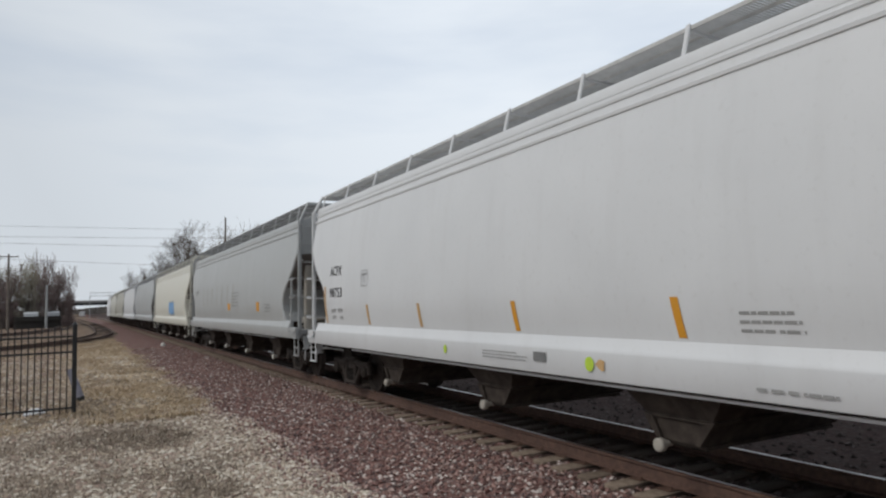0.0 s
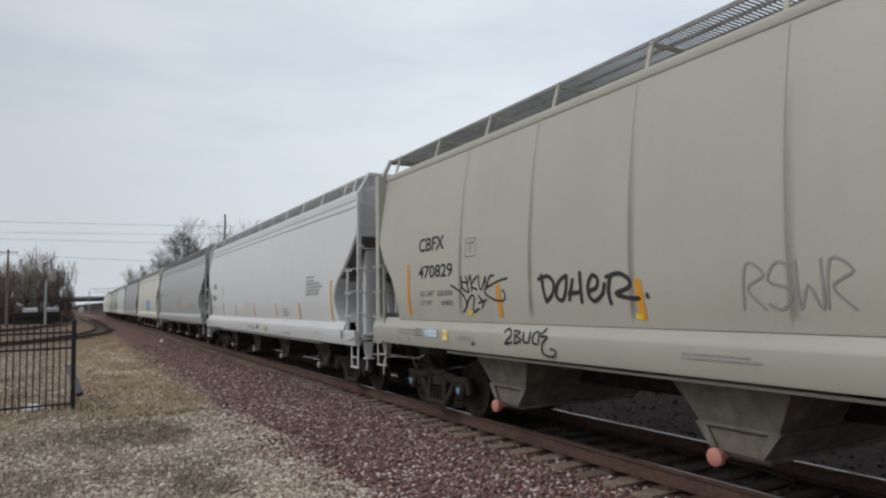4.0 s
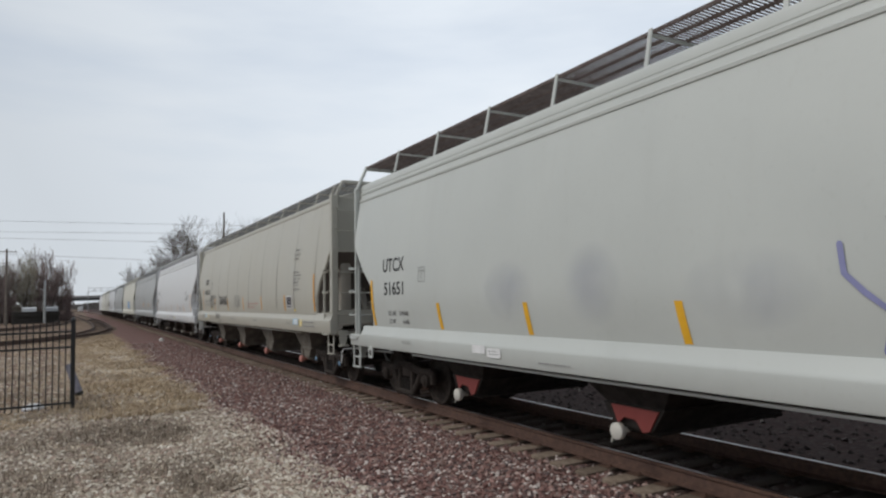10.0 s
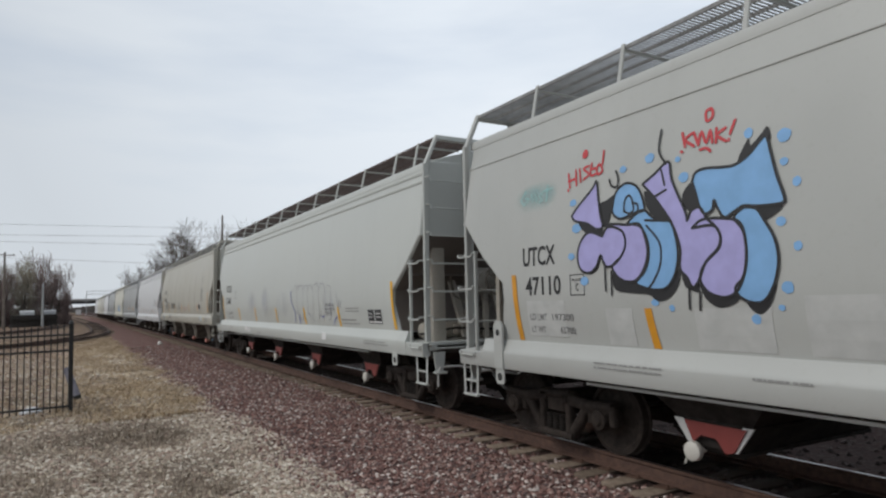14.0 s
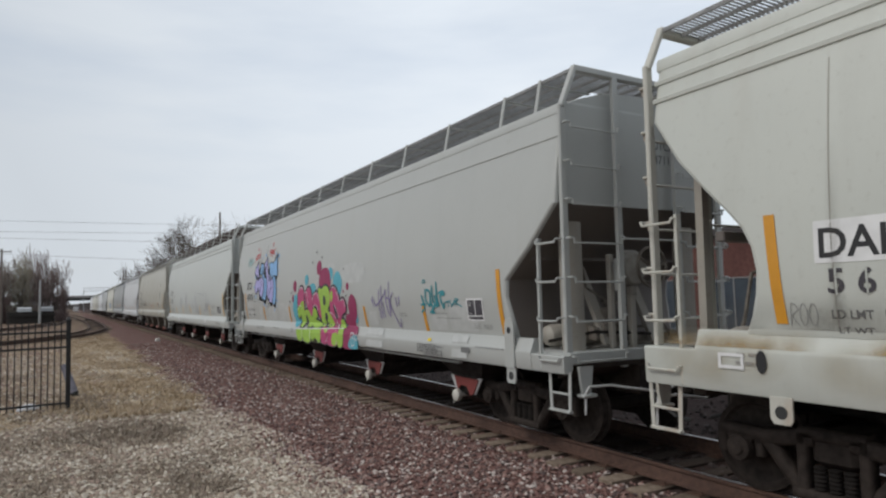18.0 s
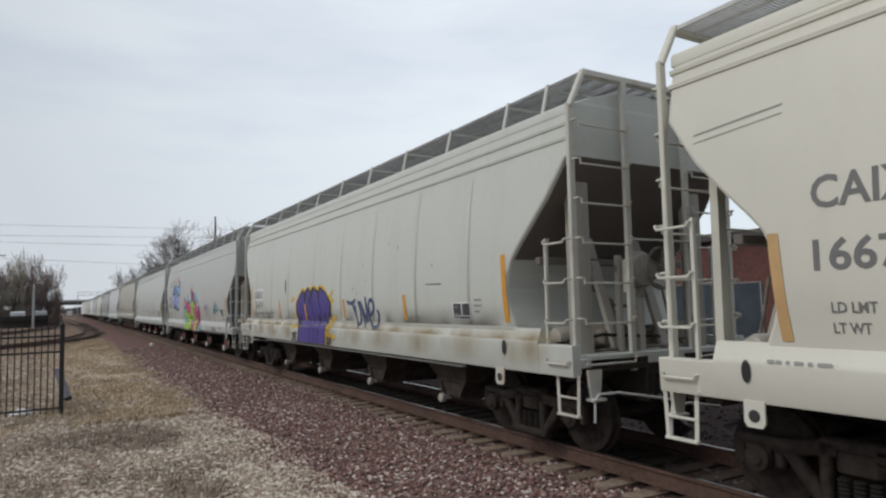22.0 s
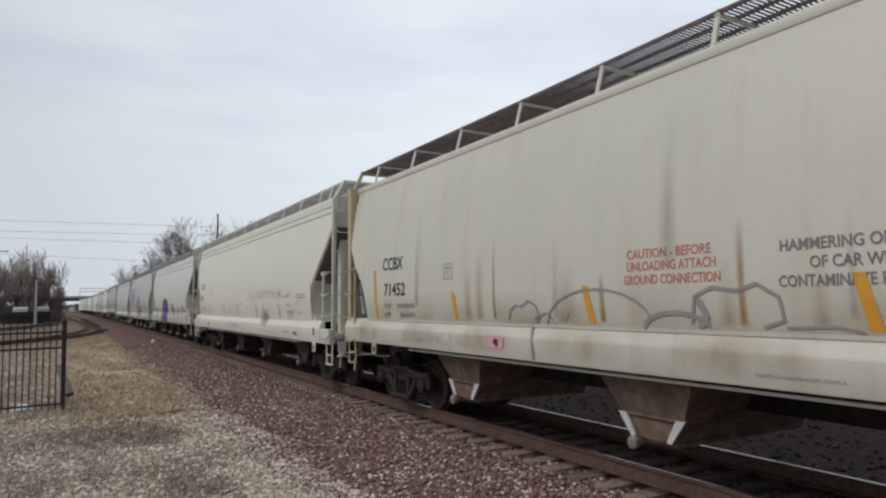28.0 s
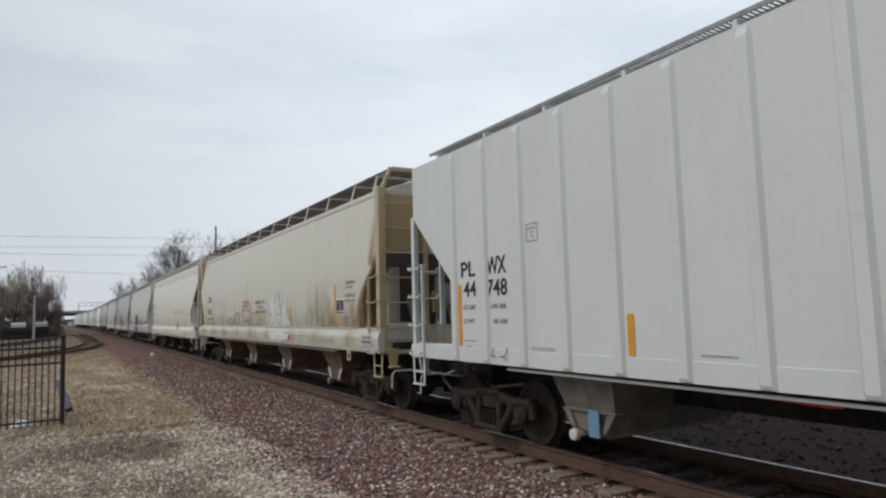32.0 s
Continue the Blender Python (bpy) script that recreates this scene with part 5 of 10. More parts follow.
def green_car():
    c = Car(-22.85, 18.15, (1.03, 1.45), 4.46, HEX_CUT, "green", chute="under", grooves=2, mesh_="brown", gates=(4.15, 7.78, 11.38, 15.0))
    car, b = build_car(c, "green_car", "pale green-grey covered hopper car with faded lilac tags")
    stripes(c, b, "amber", [(1.27, 1.47, 2.37), (3.98, 1.47, 1.9), (6.37, 1.47, 1.9), (8.9, 1.47, 1.9), (11.6, 1.47, 1.9), (14.1, 1.47, 1.9), (16.98, 1.47, 2.37)])
    lettered(c, b, "UTCX", "51651", 1.76, 2.68, 2.5, 2.76, 1.82, 2.66, 2.06, 2.31, weights=(1.95, 2.3, 2.42, 2.8, 1.68, "219600", "66400"))
    plate_c(c, b, 3.38, 2.40, 0.12, "faded")
    for i, (p, q, w, z) in enumerate(((5.9, 2.05, 1.2, 0.9), (7.6, 2.1, 1.0, 1.0), (9.6, 2.0, 1.4, 0.8), (13.4, 2.0, 0.9, 0.8))):
        stain(c, b, p - w / 2, p + w / 2, max(q - z / 2, 1.48), q + z / 2, "soft_lilac", "faded lilac smear of old spray", "spot", i, "graffiti_smear", 0.0045 + 0.0006 * i, 0.28)
    # tall looped letters in thin lilac line
    d = Decal(c, 0.009)
    for pts in ([(10.79, 2.5), (10.94, 2.46), (10.99, 2.2), (11.04, 1.75)], [(11.04, 2.37), (11.12, 2.45), (11.25, 2.48), (11.4, 2.47), (11.47, 2.43), (11.52, 2.24), (11.48, 1.87), (11.41, 1.56)],
                [(11.53, 2.31), (11.6, 2.42), (11.72, 2.48), (11.82, 2.46), (11.88, 2.4), (11.91, 2.1), (11.91, 1.72)], [(11.93, 2.34), (12.0, 2.43), (12.11, 2.46), (12.22, 2.42), (12.29, 2.35), (12.35, 2.09), (12.24, 1.7), (12.26, 1.53)],
                [(12.29, 2.37), (12.43, 2.46), (12.63, 2.5), (12.69, 2.45), (12.72, 2.34), (12.76, 1.97), (12.77, 1.71)], [(12.74, 2.31), (12.86, 2.43), (13.0, 2.48), (13.14, 2.44), (13.2, 2.31), (13.17, 2.06), (13.2, 1.74)],
                [(13.21, 2.31), (13.32, 2.39), (13.43, 2.41), (13.58, 2.35), (13.6, 2.19), (13.55, 1.86), (13.52, 1.63)], [(12.67, 1.63), (12.77, 1.71), (12.89, 1.71)], [(13.34, 1.6), (13.47, 1.62)],
                [(13.98, 2.23), (14.0, 2.03), (14.08, 1.9), (14.15, 2.07), (14.19, 1.9), (14.3, 2.05)], [(10.7, 1.56), (10.78, 1.72), (10.95, 1.77), (11.1, 1.74), (11.2, 1.6)], [(11.85, 1.74), (12.05, 1.72), (12.08, 1.56)], [(11.3, 1.6), (11.55, 1.62)]):
        d.spray(pts, 0.015)
    d.done("graffiti_line", "lilac_line", b, "thin lilac outline of tall loops")
    d = Decal(c, 0.012)
    d.stroke([(10.44, 2.33), (10.46, 2.1), (10.6, 1.95), (10.8, 1.78), (10.7, 1.5)], 0.05).stroke([(11.12, 1.5), (11.12, 1.68)], 0.07).stroke([(13.7, 1.52), (13.78, 1.62), (13.98, 1.69)], 0.035)
    d.apart()
    d.poly([(12.88, 1.68), (13.16, 1.72), (13.0, 1.64)])
    d.done("graffiti_tag", "ghost_lilac", b, "lilac sprayed stroke")
    Decal(c).text("EXW  10-2  H  6-0", 13.21, 13.79, 1.92, 1.99).text("EW    9-4  H  15-2", 13.21, 13.81, 1.82, 1.89).text("CU FT  6170", 13.22, 13.6, 1.72, 1.79).done("lettering", "faded", b, "dark size lettering")
    Decal(c).bars(14.5, 15.5, 1.78, 1.9, 2, 3).bars(14.2, 15.3, 1.5, 1.66, 2, 4).done("small_lettering", "fine", b)
    Decal(c, 0.007).quad(15.75, 1.56, 16.04, 1.84).quad(16.10, 1.56, 16.40, 1.84).done("data_panel", "black", b, "black data panel")
    Decal(c, 0.009).bars(15.79, 16.0, 1.66, 1.80, 2, 21).bars(16.14, 16.36, 1.66, 1.80, 2, 22).quad(15.78, 1.58, 16.38, 1.61).done("panel_print", "label", b)
    Decal(c, 0.008).quad(5.0, 1.16, 5.35, 1.28).quad(5.4, 1.12, 5.75, 1.25).quad(13.0, 1.14, 13.3, 1.3).done("sill_label", "label", b, "white stickers on the sill")
    Decal(c, 0.009).bars(5.45, 5.7, 1.15, 1.23, 2, 5).bars(2.6, 3.0, 1.17, 1.24, 2, 6).bars(6.6, 7.4, 1.1, 1.15, 1, 8).bars(15.6, 16.8, 1.14, 1.24, 2, 9).done("sill_lettering", "fine", b)


def bubble(c, b, a0, a1, z0, z1, fill, edge, seed, label):
    """Bubble letters: a row of swollen shapes with a dark edge."""
    r = random.Random(seed)
    n = max(2, round((a1 - a0) / 0.55))
    step = (a1 - a0) / n
    back, front, line = Decal(c, 0.007), Decal(c, 0.010), Decal(c, 0.013)
    for i in range(n):
        a, s = a0 + (i + 0.5) * step, z1 - z0
        tilt = r.uniform(-0.12, 0.12)
        lo, hi = z0 + r.uniform(0, 0.12) * s, z1 - r.uniform(0, 0.12) * s
        w = step * 0.62
        pts = [(a - w + tilt * 0.3, lo + 0.1 * s), (a - w * 0.5, lo), (a, lo + 0.1 * s), (a + w * 0.5, lo - 0.02 * s), (a + w, lo + 0.14 * s),
               (a + w * 0.72, lo + 0.42 * s), (a + w * 0.9 + tilt, lo + 0.6 * s), (a + w + tilt, hi - 0.1 * s), (a + w * 0.4 + tilt, hi), (a - w * 0.2 + tilt, hi - 0.12 * s),
               (a - w * 0.8 + tilt, hi), (a - w * 1.05 + tilt, hi - 0.2 * s), (a - w * 0.75, lo + 0.5 * s)]
        big = [(a + (p - a) * 1.1, (lo + hi) / 2 + (q - (lo + hi) / 2) * 1.1) for p, q in pts]
        back.poly(big), front.poly(pts)
        line.stroke([(a - w * 0.1, lo + 0.2 * s), (a + w * 0.05 + tilt * 0.5, lo + 0.55 * s)], 0.03)
        line.stroke([(a - w * 0.4 + tilt, hi - 0.25 * s), (a + w * 0.3 + tilt, hi - 0.3 * s)], 0.025)
    back.done("graffiti_outline", edge, b, "dark outline of " + label)
    front.done("graffiti_fill", fill, b, label)
    line.done("graffiti_line", edge, b)


def grey_car():
    c = Car(-42.2, 17.97, (1.02, 1.42), 4.44, HEX_CUT, "grey", chute="under", mesh_="galv", gates=(4.22, 7.85, 11.38, 15.03))
    car, b = build_car(c, "grey_car", "pale grey covered hopper car with bright bubble graffiti")
    stripes(c, b, "orange", [(1.55, 1.43, 2.3), (3.88, 1.43, 1.85), (6.56, 1.43, 1.85), (9.2, 1.43, 1.85), (11.82, 1.43, 1.85), (14.4, 1.43, 1.87), (16.66, 1.45, 2.36)])
    lettered(c, b, "UTCX", "47110", 1.70, 2.36, 2.40, 2.65, 1.75, 2.46, 2.02, 2.26, weights=(1.8, 2.15, 2.25, 2.65, 1.70, "197300", "65700"))
    plate_c(c, b, 2.76, 2.13, 0.12)
    for a0, z0, a1, z1 in ((1.75, 1.5, 2.5, 1.95), (3.2, 1.44, 3.6, 1.85), (4.4, 1.45, 5.2, 1.85), (5.5, 1.45, 6.5, 1.95), (10.8, 2.35, 11.75, 2.72), (12.0, 1.48, 12.4, 1.75), (14.6, 1.46, 15.1, 1.7), (15.2, 1.46, 16.0, 1.92)):
        Decal(c, 0.004).quad(a0, z0, a1, z1).done("paint_patch", "patch", b, "paler repainted patch")
    for a0, a1 in ((11.9, 12.7), (15.3, 15.75)):
        Decal(c, 0.006).quad(a0, 1.06, a1, 1.40).done("paint_patch", "patch", b, "paler repainted patch on the sill")
    # blue and lilac piece
    dots, out, blue, lil, ink, red = Decal(c, 0.006), Decal(c, 0.008), Decal(c, 0.011), Decal(c, 0.011), Decal(c, 0.015), Decal(c, 0.008)
    dots.blob(2.69, 3.12, 0.062, 0.042, 14, 0.06, 134)
    dots.blob(2.76, 2.8, 0.081, 0.054, 14, 0.06, 138)
    dots.blob(2.67, 2.47, 0.061, 0.04, 14, 0.06, 133)
    dots.blob(3.88, 3.43, 0.063, 0.056, 14, 0.06, 194)
    dots.blob(4.33, 3.14, 0.062, 0.051, 14, 0.06, 216)
    dots.blob(4.25, 3.34, 0.036, 0.03, 14, 0.06, 212)
    dots.blob(5.04, 3.42, 0.046, 0.048, 14, 0.06, 252)
    dots.blob(5.38, 3.32, 0.066, 0.06, 14, 0.06, 269)
    dots.blob(5.38, 3.09, 0.04, 0.034, 14, 0.06, 269)
    dots.blob(5.49, 2.9, 0.039, 0.043, 14, 0.06, 274)
    dots.blob(5.34, 2.58, 0.046, 0.043, 14, 0.06, 267)
    dots.blob(5.48, 2.36, 0.038, 0.042, 14, 0.06, 274)
    dots.blob(5.37, 2.02, 0.054, 0.056, 14, 0.06, 268)
    dots.blob(5.05, 1.75, 0.048, 0.044, 14, 0.06, 252)
    dots.blob(5.3, 1.85, 0.031, 0.028, 14, 0.06, 265)
    dots.blob(3.93, 1.91, 0.052, 0.035, 14, 0.06, 196)
    dots.blob(4.14, 1.85, 0.035, 0.033, 14, 0.06, 206)
    dots.blob(3.5, 3.38, 0.052, 0.039, 14, 0.06, 175)
    dots.blob(2.89, 2.17, 0.068, 0.052, 14, 0.06, 144)
    red.blob(2.86, 3.69, 0.051, 0.057, 12)
    out.form([(4.44, 3.08), (4.32, 2.97), (4.36, 2.82), (4.56, 2.71), (4.61, 2.73), (4.5, 2.94)])
    out.form([(5.11, 2.75), (5.36, 2.72), (5.3, 2.65), (5.18, 2.61)])
    out.form([(5.14, 3.31), (5.22, 3.44), (5.26, 3.34), (5.23, 3.29)])
    out.form([(4.93, 3.17), (5.04, 3.37), (5.07, 3.3), (5.19, 3.4), (5.07, 3.22)])
    out.form([(3.82, 3.08), (3.91, 2.83), (4.2, 2.69), (3.97, 2.99)])
    out.form([(2.81, 2.86), (2.91, 2.74), (3.2, 2.65), (3.2, 2.76), (3.0, 2.83)])
    out.form([(3.36, 2.27), (3.38, 2.06), (3.63, 2.01), (3.86, 1.99), (3.97, 1.92), (4.12, 1.95), (4.25, 2.08), (4.27, 2.24), (4.09, 2.06), (3.87, 2.07), (3.64, 2.15), (3.48, 2.17)])
    out.form([(2.91, 2.28), (3.0, 2.24), (3.11, 2.29), (3.17, 2.4), (3.16, 2.46), (3.04, 2.32)])
    out.form([(4.28, 2.24), (4.38, 2.1), (4.49, 2.1), (4.48, 2.0), (4.4, 2.02), (4.32, 2.07)])
    out.form([(4.5, 2.09), (4.55, 1.94), (4.69, 1.85), (4.84, 1.88), (4.94, 1.93), (5.03, 1.82), (5.12, 1.8), (5.22, 1.9), (5.28, 2.06), (5.2, 1.96), (5.1, 1.9), (4.99, 1.9), (4.9, 1.98), (4.8, 1.95), (4.63, 1.97)])
    out.form([(3.14, 3.02), (3.27, 3.07), (3.4, 3.11), (3.36, 2.97), (3.3, 2.8), (3.21, 2.78)])
    lil.form([(2.68, 2.96), (2.8, 3.07), (3.03, 3.24), (3.09, 3.32), (3.13, 3.12), (3.17, 2.92), (3.21, 2.77), (3.1, 2.76), (2.95, 2.84), (2.75, 2.89)])
    lil.form([(3.21, 2.66), (3.0, 2.73), (2.86, 2.65), (2.79, 2.49), (2.83, 2.32), (2.96, 2.26), (3.09, 2.31), (3.18, 2.45), (3.24, 2.33), (3.36, 2.32), (3.49, 2.41), (3.56, 2.53), (3.53, 2.67), (3.41, 2.74), (3.28, 2.75)])
    lil.form([(3.25, 2.79), (3.41, 2.78), (3.59, 2.75), (3.76, 2.74), (3.84, 2.59), (3.87, 2.41), (3.8, 2.24), (3.68, 2.14), (3.52, 2.15), (3.4, 2.23), (3.36, 2.32), (3.49, 2.41), (3.56, 2.53), (3.53, 2.67), (3.41, 2.74)])
    lil.form([(3.8, 3.16), (3.96, 3.24), (4.14, 3.34), (4.19, 3.14), (4.36, 2.79), (4.38, 2.7), (4.43, 2.79), (4.53, 2.81), (4.61, 2.69), (4.69, 2.62), (4.75, 2.52), (4.72, 2.4), (4.58, 2.28), (4.5, 2.12), (4.42, 2.05), (4.36, 2.15), (4.28, 2.24), (4.29, 2.44), (4.19, 2.7), (3.97, 2.99)])
    lil.form([(4.44, 2.62), (4.56, 2.69), (4.81, 2.67), (4.96, 2.61), (5.01, 2.43), (5.0, 2.22), (4.92, 2.03), (4.8, 1.95), (4.65, 1.97), (4.55, 2.04), (4.51, 2.15), (4.58, 2.28), (4.73, 2.4), (4.75, 2.52), (4.67, 2.62)])
    blue.form([(3.36, 2.94), (3.4, 3.11), (3.48, 3.19), (3.59, 3.21), (3.72, 3.15), (3.8, 3.02), (3.83, 2.88), (3.72, 2.87), (3.59, 2.84), (3.48, 2.83), (3.39, 2.88)])
    blue.form([(3.58, 2.76), (3.71, 2.85), (3.83, 2.88), (3.94, 2.79), (4.08, 2.74), (4.18, 2.71), (4.24, 2.55), (4.26, 2.35), (4.2, 2.16), (4.09, 2.05), (3.94, 2.04), (3.8, 2.07), (3.7, 2.12), (3.83, 2.24), (3.89, 2.41), (3.86, 2.59), (3.76, 2.72)])
    blue.form([(4.44, 3.08), (4.48, 3.16), (4.59, 3.18), (4.75, 3.16), (4.9, 3.15), (5.04, 3.21), (5.15, 3.31), (5.22, 3.35), (5.27, 3.17), (5.32, 2.98), (5.38, 2.8), (5.38, 2.74), (5.31, 2.73), (5.12, 2.74), (5.0, 2.76), (4.9, 2.72), (4.8, 2.68), (4.73, 2.77), (4.69, 2.86), (4.67, 2.77), (4.59, 2.74), (4.53, 2.81), (4.49, 2.94)])
    blue.form([(5.0, 2.75), (5.12, 2.72), (5.2, 2.6), (5.28, 2.45), (5.31, 2.28), (5.28, 2.11), (5.21, 1.97), (5.13, 1.9), (5.02, 1.9), (4.92, 1.95), (4.88, 2.03), (4.97, 2.13), (5.01, 2.33), (4.99, 2.53), (4.9, 2.67)])
    ink.spray([(2.68, 2.96), (2.8, 3.07), (3.03, 3.24), (3.09, 3.32), (3.13, 3.12), (3.17, 2.92), (3.21, 2.77), (3.1, 2.76), (2.95, 2.84), (2.75, 2.89), (2.68, 2.96)], 0.028)
    ink.spray([(3.21, 2.66), (3.0, 2.73), (2.86, 2.65), (2.79, 2.49), (2.83, 2.32), (2.96, 2.26), (3.09, 2.31), (3.18, 2.45), (3.24, 2.33), (3.36, 2.32), (3.49, 2.41), (3.56, 2.53), (3.53, 2.67), (3.41, 2.74), (3.28, 2.75), (3.21, 2.66)], 0.028)
    ink.spray([(3.25, 2.79), (3.41, 2.78), (3.59, 2.75), (3.76, 2.74), (3.84, 2.59), (3.87, 2.41), (3.8, 2.24), (3.68, 2.14), (3.52, 2.15), (3.4, 2.23), (3.36, 2.32), (3.49, 2.41), (3.56, 2.53), (3.53, 2.67), (3.41, 2.74), (3.25, 2.79)], 0.028)
    ink.spray([(3.8, 3.16), (3.96, 3.24), (4.14, 3.34), (4.19, 3.14), (4.36, 2.79), (4.38, 2.7), (4.43, 2.79), (4.53, 2.81), (4.61, 2.69), (4.69, 2.62), (4.75, 2.52), (4.72, 2.4), (4.58, 2.28), (4.5, 2.12), (4.42, 2.05), (4.36, 2.15), (4.28, 2.24), (4.29, 2.44), (4.19, 2.7), (3.97, 2.99), (3.8, 3.16)], 0.028)
    ink.spray([(4.44, 2.62), (4.56, 2.69), (4.81, 2.67), (4.96, 2.61), (5.01, 2.43), (5.0, 2.22), (4.92, 2.03), (4.8, 1.95), (4.65, 1.97), (4.55, 2.04), (4.51, 2.15), (4.58, 2.28), (4.73, 2.4), (4.75, 2.52), (4.67, 2.62), (4.44, 2.62)], 0.028)
    ink.spray([(3.36, 2.94), (3.4, 3.11), (3.48, 3.19), (3.59, 3.21), (3.72, 3.15), (3.8, 3.02), (3.83, 2.88), (3.72, 2.87), (3.59, 2.84), (3.48, 2.83), (3.39, 2.88), (3.36, 2.94)], 0.028)
    ink.spray([(3.58, 2.76), (3.71, 2.85), (3.83, 2.88), (3.94, 2.79), (4.08, 2.74), (4.18, 2.71), (4.24, 2.55), (4.26, 2.35), (4.2, 2.16), (4.09, 2.05), (3.94, 2.04), (3.8, 2.07), (3.7, 2.12), (3.83, 2.24), (3.89, 2.41), (3.86, 2.59), (3.76, 2.72), (3.58, 2.76)], 0.028)
    ink.spray([(4.44, 3.08), (4.48, 3.16), (4.59, 3.18), (4.75, 3.16), (4.9, 3.15), (5.04, 3.21), (5.15, 3.31), (5.22, 3.35), (5.27, 3.17), (5.32, 2.98), (5.38, 2.8), (5.38, 2.74), (5.31, 2.73), (5.12, 2.74), (5.0, 2.76), (4.9, 2.72), (4.8, 2.68), (4.73, 2.77), (4.69, 2.86), (4.67, 2.77), (4.59, 2.74), (4.53, 2.81), (4.49, 2.94), (4.44, 3.08)], 0.028)
    ink.spray([(5.0, 2.75), (5.12, 2.72), (5.2, 2.6), (5.28, 2.45), (5.31, 2.28), (5.28, 2.11), (5.21, 1.97), (5.13, 1.9), (5.02, 1.9), (4.92, 1.95), (4.88, 2.03), (4.97, 2.13), (5.01, 2.33), (4.99, 2.53), (4.9, 2.67), (5.0, 2.75)], 0.028)
    ink.spray([(3.3, 3.3), (3.34, 3.22), (3.42, 3.2), (3.44, 3.28), (3.4, 3.38)], 0.024)
    ink.spray([(4.03, 3.7), (4.01, 3.48), (4.11, 3.32)], 0.024)
    ink.spray([(3.24, 2.36), (3.24, 2.05)], 0.024)
    ink.spray([(3.34, 2.26), (3.33, 2.0)], 0.024)
    ink.spray([(4.38, 2.1), (4.36, 1.84)], 0.024)
    ink.spray([(4.5, 2.01), (4.48, 1.83)], 0.024)
    ink.spray([(3.54, 2.9), (3.55, 3.02), (3.61, 3.07), (3.66, 3.01), (3.68, 2.9), (3.61, 2.87), (3.54, 2.91)], 0.024)
    ink.spray([(3.66, 2.98), (3.74, 2.95), (3.73, 2.86), (3.66, 2.87)], 0.024)
    ink.spray([(3.97, 3.0), (4.12, 3.05)], 0.024)
    ink.spray([(4.05, 3.27), (4.1, 3.1)], 0.024)
    ink.spray([(3.84, 2.77), (4.19, 2.72)], 0.024)
    ink.spray([(3.86, 2.71), (4.03, 2.52), (4.04, 2.31), (3.95, 2.14), (3.87, 2.06)], 0.024)
    red.spray([(2.58, 3.5), (2.62, 3.32)], 0.03)
    red.spray([(2.71, 3.52), (2.74, 3.33)], 0.03)
    red.spray([(2.59, 3.4), (2.73, 3.42)], 0.03)
    red.spray([(2.78, 3.52), (2.81, 3.36)], 0.03)
    red.spray([(2.94, 3.53), (2.85, 3.51), (2.95, 3.43), (2.86, 3.38)], 0.03)
    red.spray([(2.99, 3.55), (2.98, 3.41), (3.08, 3.41)], 0.03)
    red.spray([(2.97, 3.48), (3.06, 3.48)], 0.03)
    red.spray([(3.12, 3.52), (3.08, 3.48), (3.1, 3.4), (3.17, 3.42), (3.15, 3.49), (3.1, 3.51)], 0.03)
    red.spray([(3.18, 3.66), (3.17, 3.51)], 0.03)
    red.spray([(2.59, 3.3), (2.6, 3.28)], 0.03)
    red.spray([(4.3, 3.6), (4.34, 3.45)], 0.03)
    red.spray([(4.42, 3.57), (4.34, 3.52), (4.45, 3.43)], 0.03)
    red.spray([(4.44, 3.57), (4.5, 3.43)], 0.03)
    red.spray([(4.5, 3.44), (4.53, 3.56), (4.59, 3.43), (4.63, 3.55), (4.66, 3.42)], 0.03)
    red.spray([(4.7, 3.55), (4.7, 3.41)], 0.03)
    red.spray([(4.8, 3.53), (4.71, 3.48), (4.81, 3.4)], 0.03)
    red.spray([(4.9, 3.58), (4.85, 3.46)], 0.03)
    red.spray([(4.58, 3.76), (4.64, 3.76), (4.65, 3.68), (4.59, 3.65), (4.57, 3.72), (4.58, 3.76)], 0.03)
    red.spray([(4.29, 3.41), (4.31, 3.4)], 0.03)
    red.spray([(4.52, 3.38), (4.59, 3.38), (4.64, 3.34)], 0.03)
    red.spray([(4.84, 3.41), (4.84, 3.4)], 0.03)
    dots.done("spray_dots", "azure", b, "light blue spray dot")
    out.done("graffiti_outline", "black", b, "black shadow of blue lettering")
    blue.done("graffiti_fill", "azure", b, "light blue bubble lettering")
    lil.done("graffiti_fill", "lilac", b, "lilac bubble lettering")
    ink.done("graffiti_line", "black", b)
    red.done("graffiti_tag", "bright_red", b, "small red sprayed tag")
    stain(c, b, 1.5, 2.4, 3.12, 3.5, "soft_cyan", "faded cyan spray", "spot", 4, "cyan_spray", 0.005, 0.55)
    Decal(c, 0.008).stroke([(1.72, 3.42), (1.62, 3.3), (1.7, 3.22), (1.8, 3.3), (1.72, 3.32)], 0.022).stroke([(1.85, 3.36), (1.88, 3.24), (1.95, 3.34), (1.97, 3.24)], 0.02).stroke([(2.08, 3.34), (2.02, 3.29), (2.1, 3.25), (2.03, 3.22)], 0.02).stroke([(2.18, 3.42), (2.17, 3.22)], 0.022).stroke([(2.1, 3.36), (2.28, 3.37)], 0.018).done("graffiti_tag", "pale_cyan", b, "thin cyan sprayed tag")
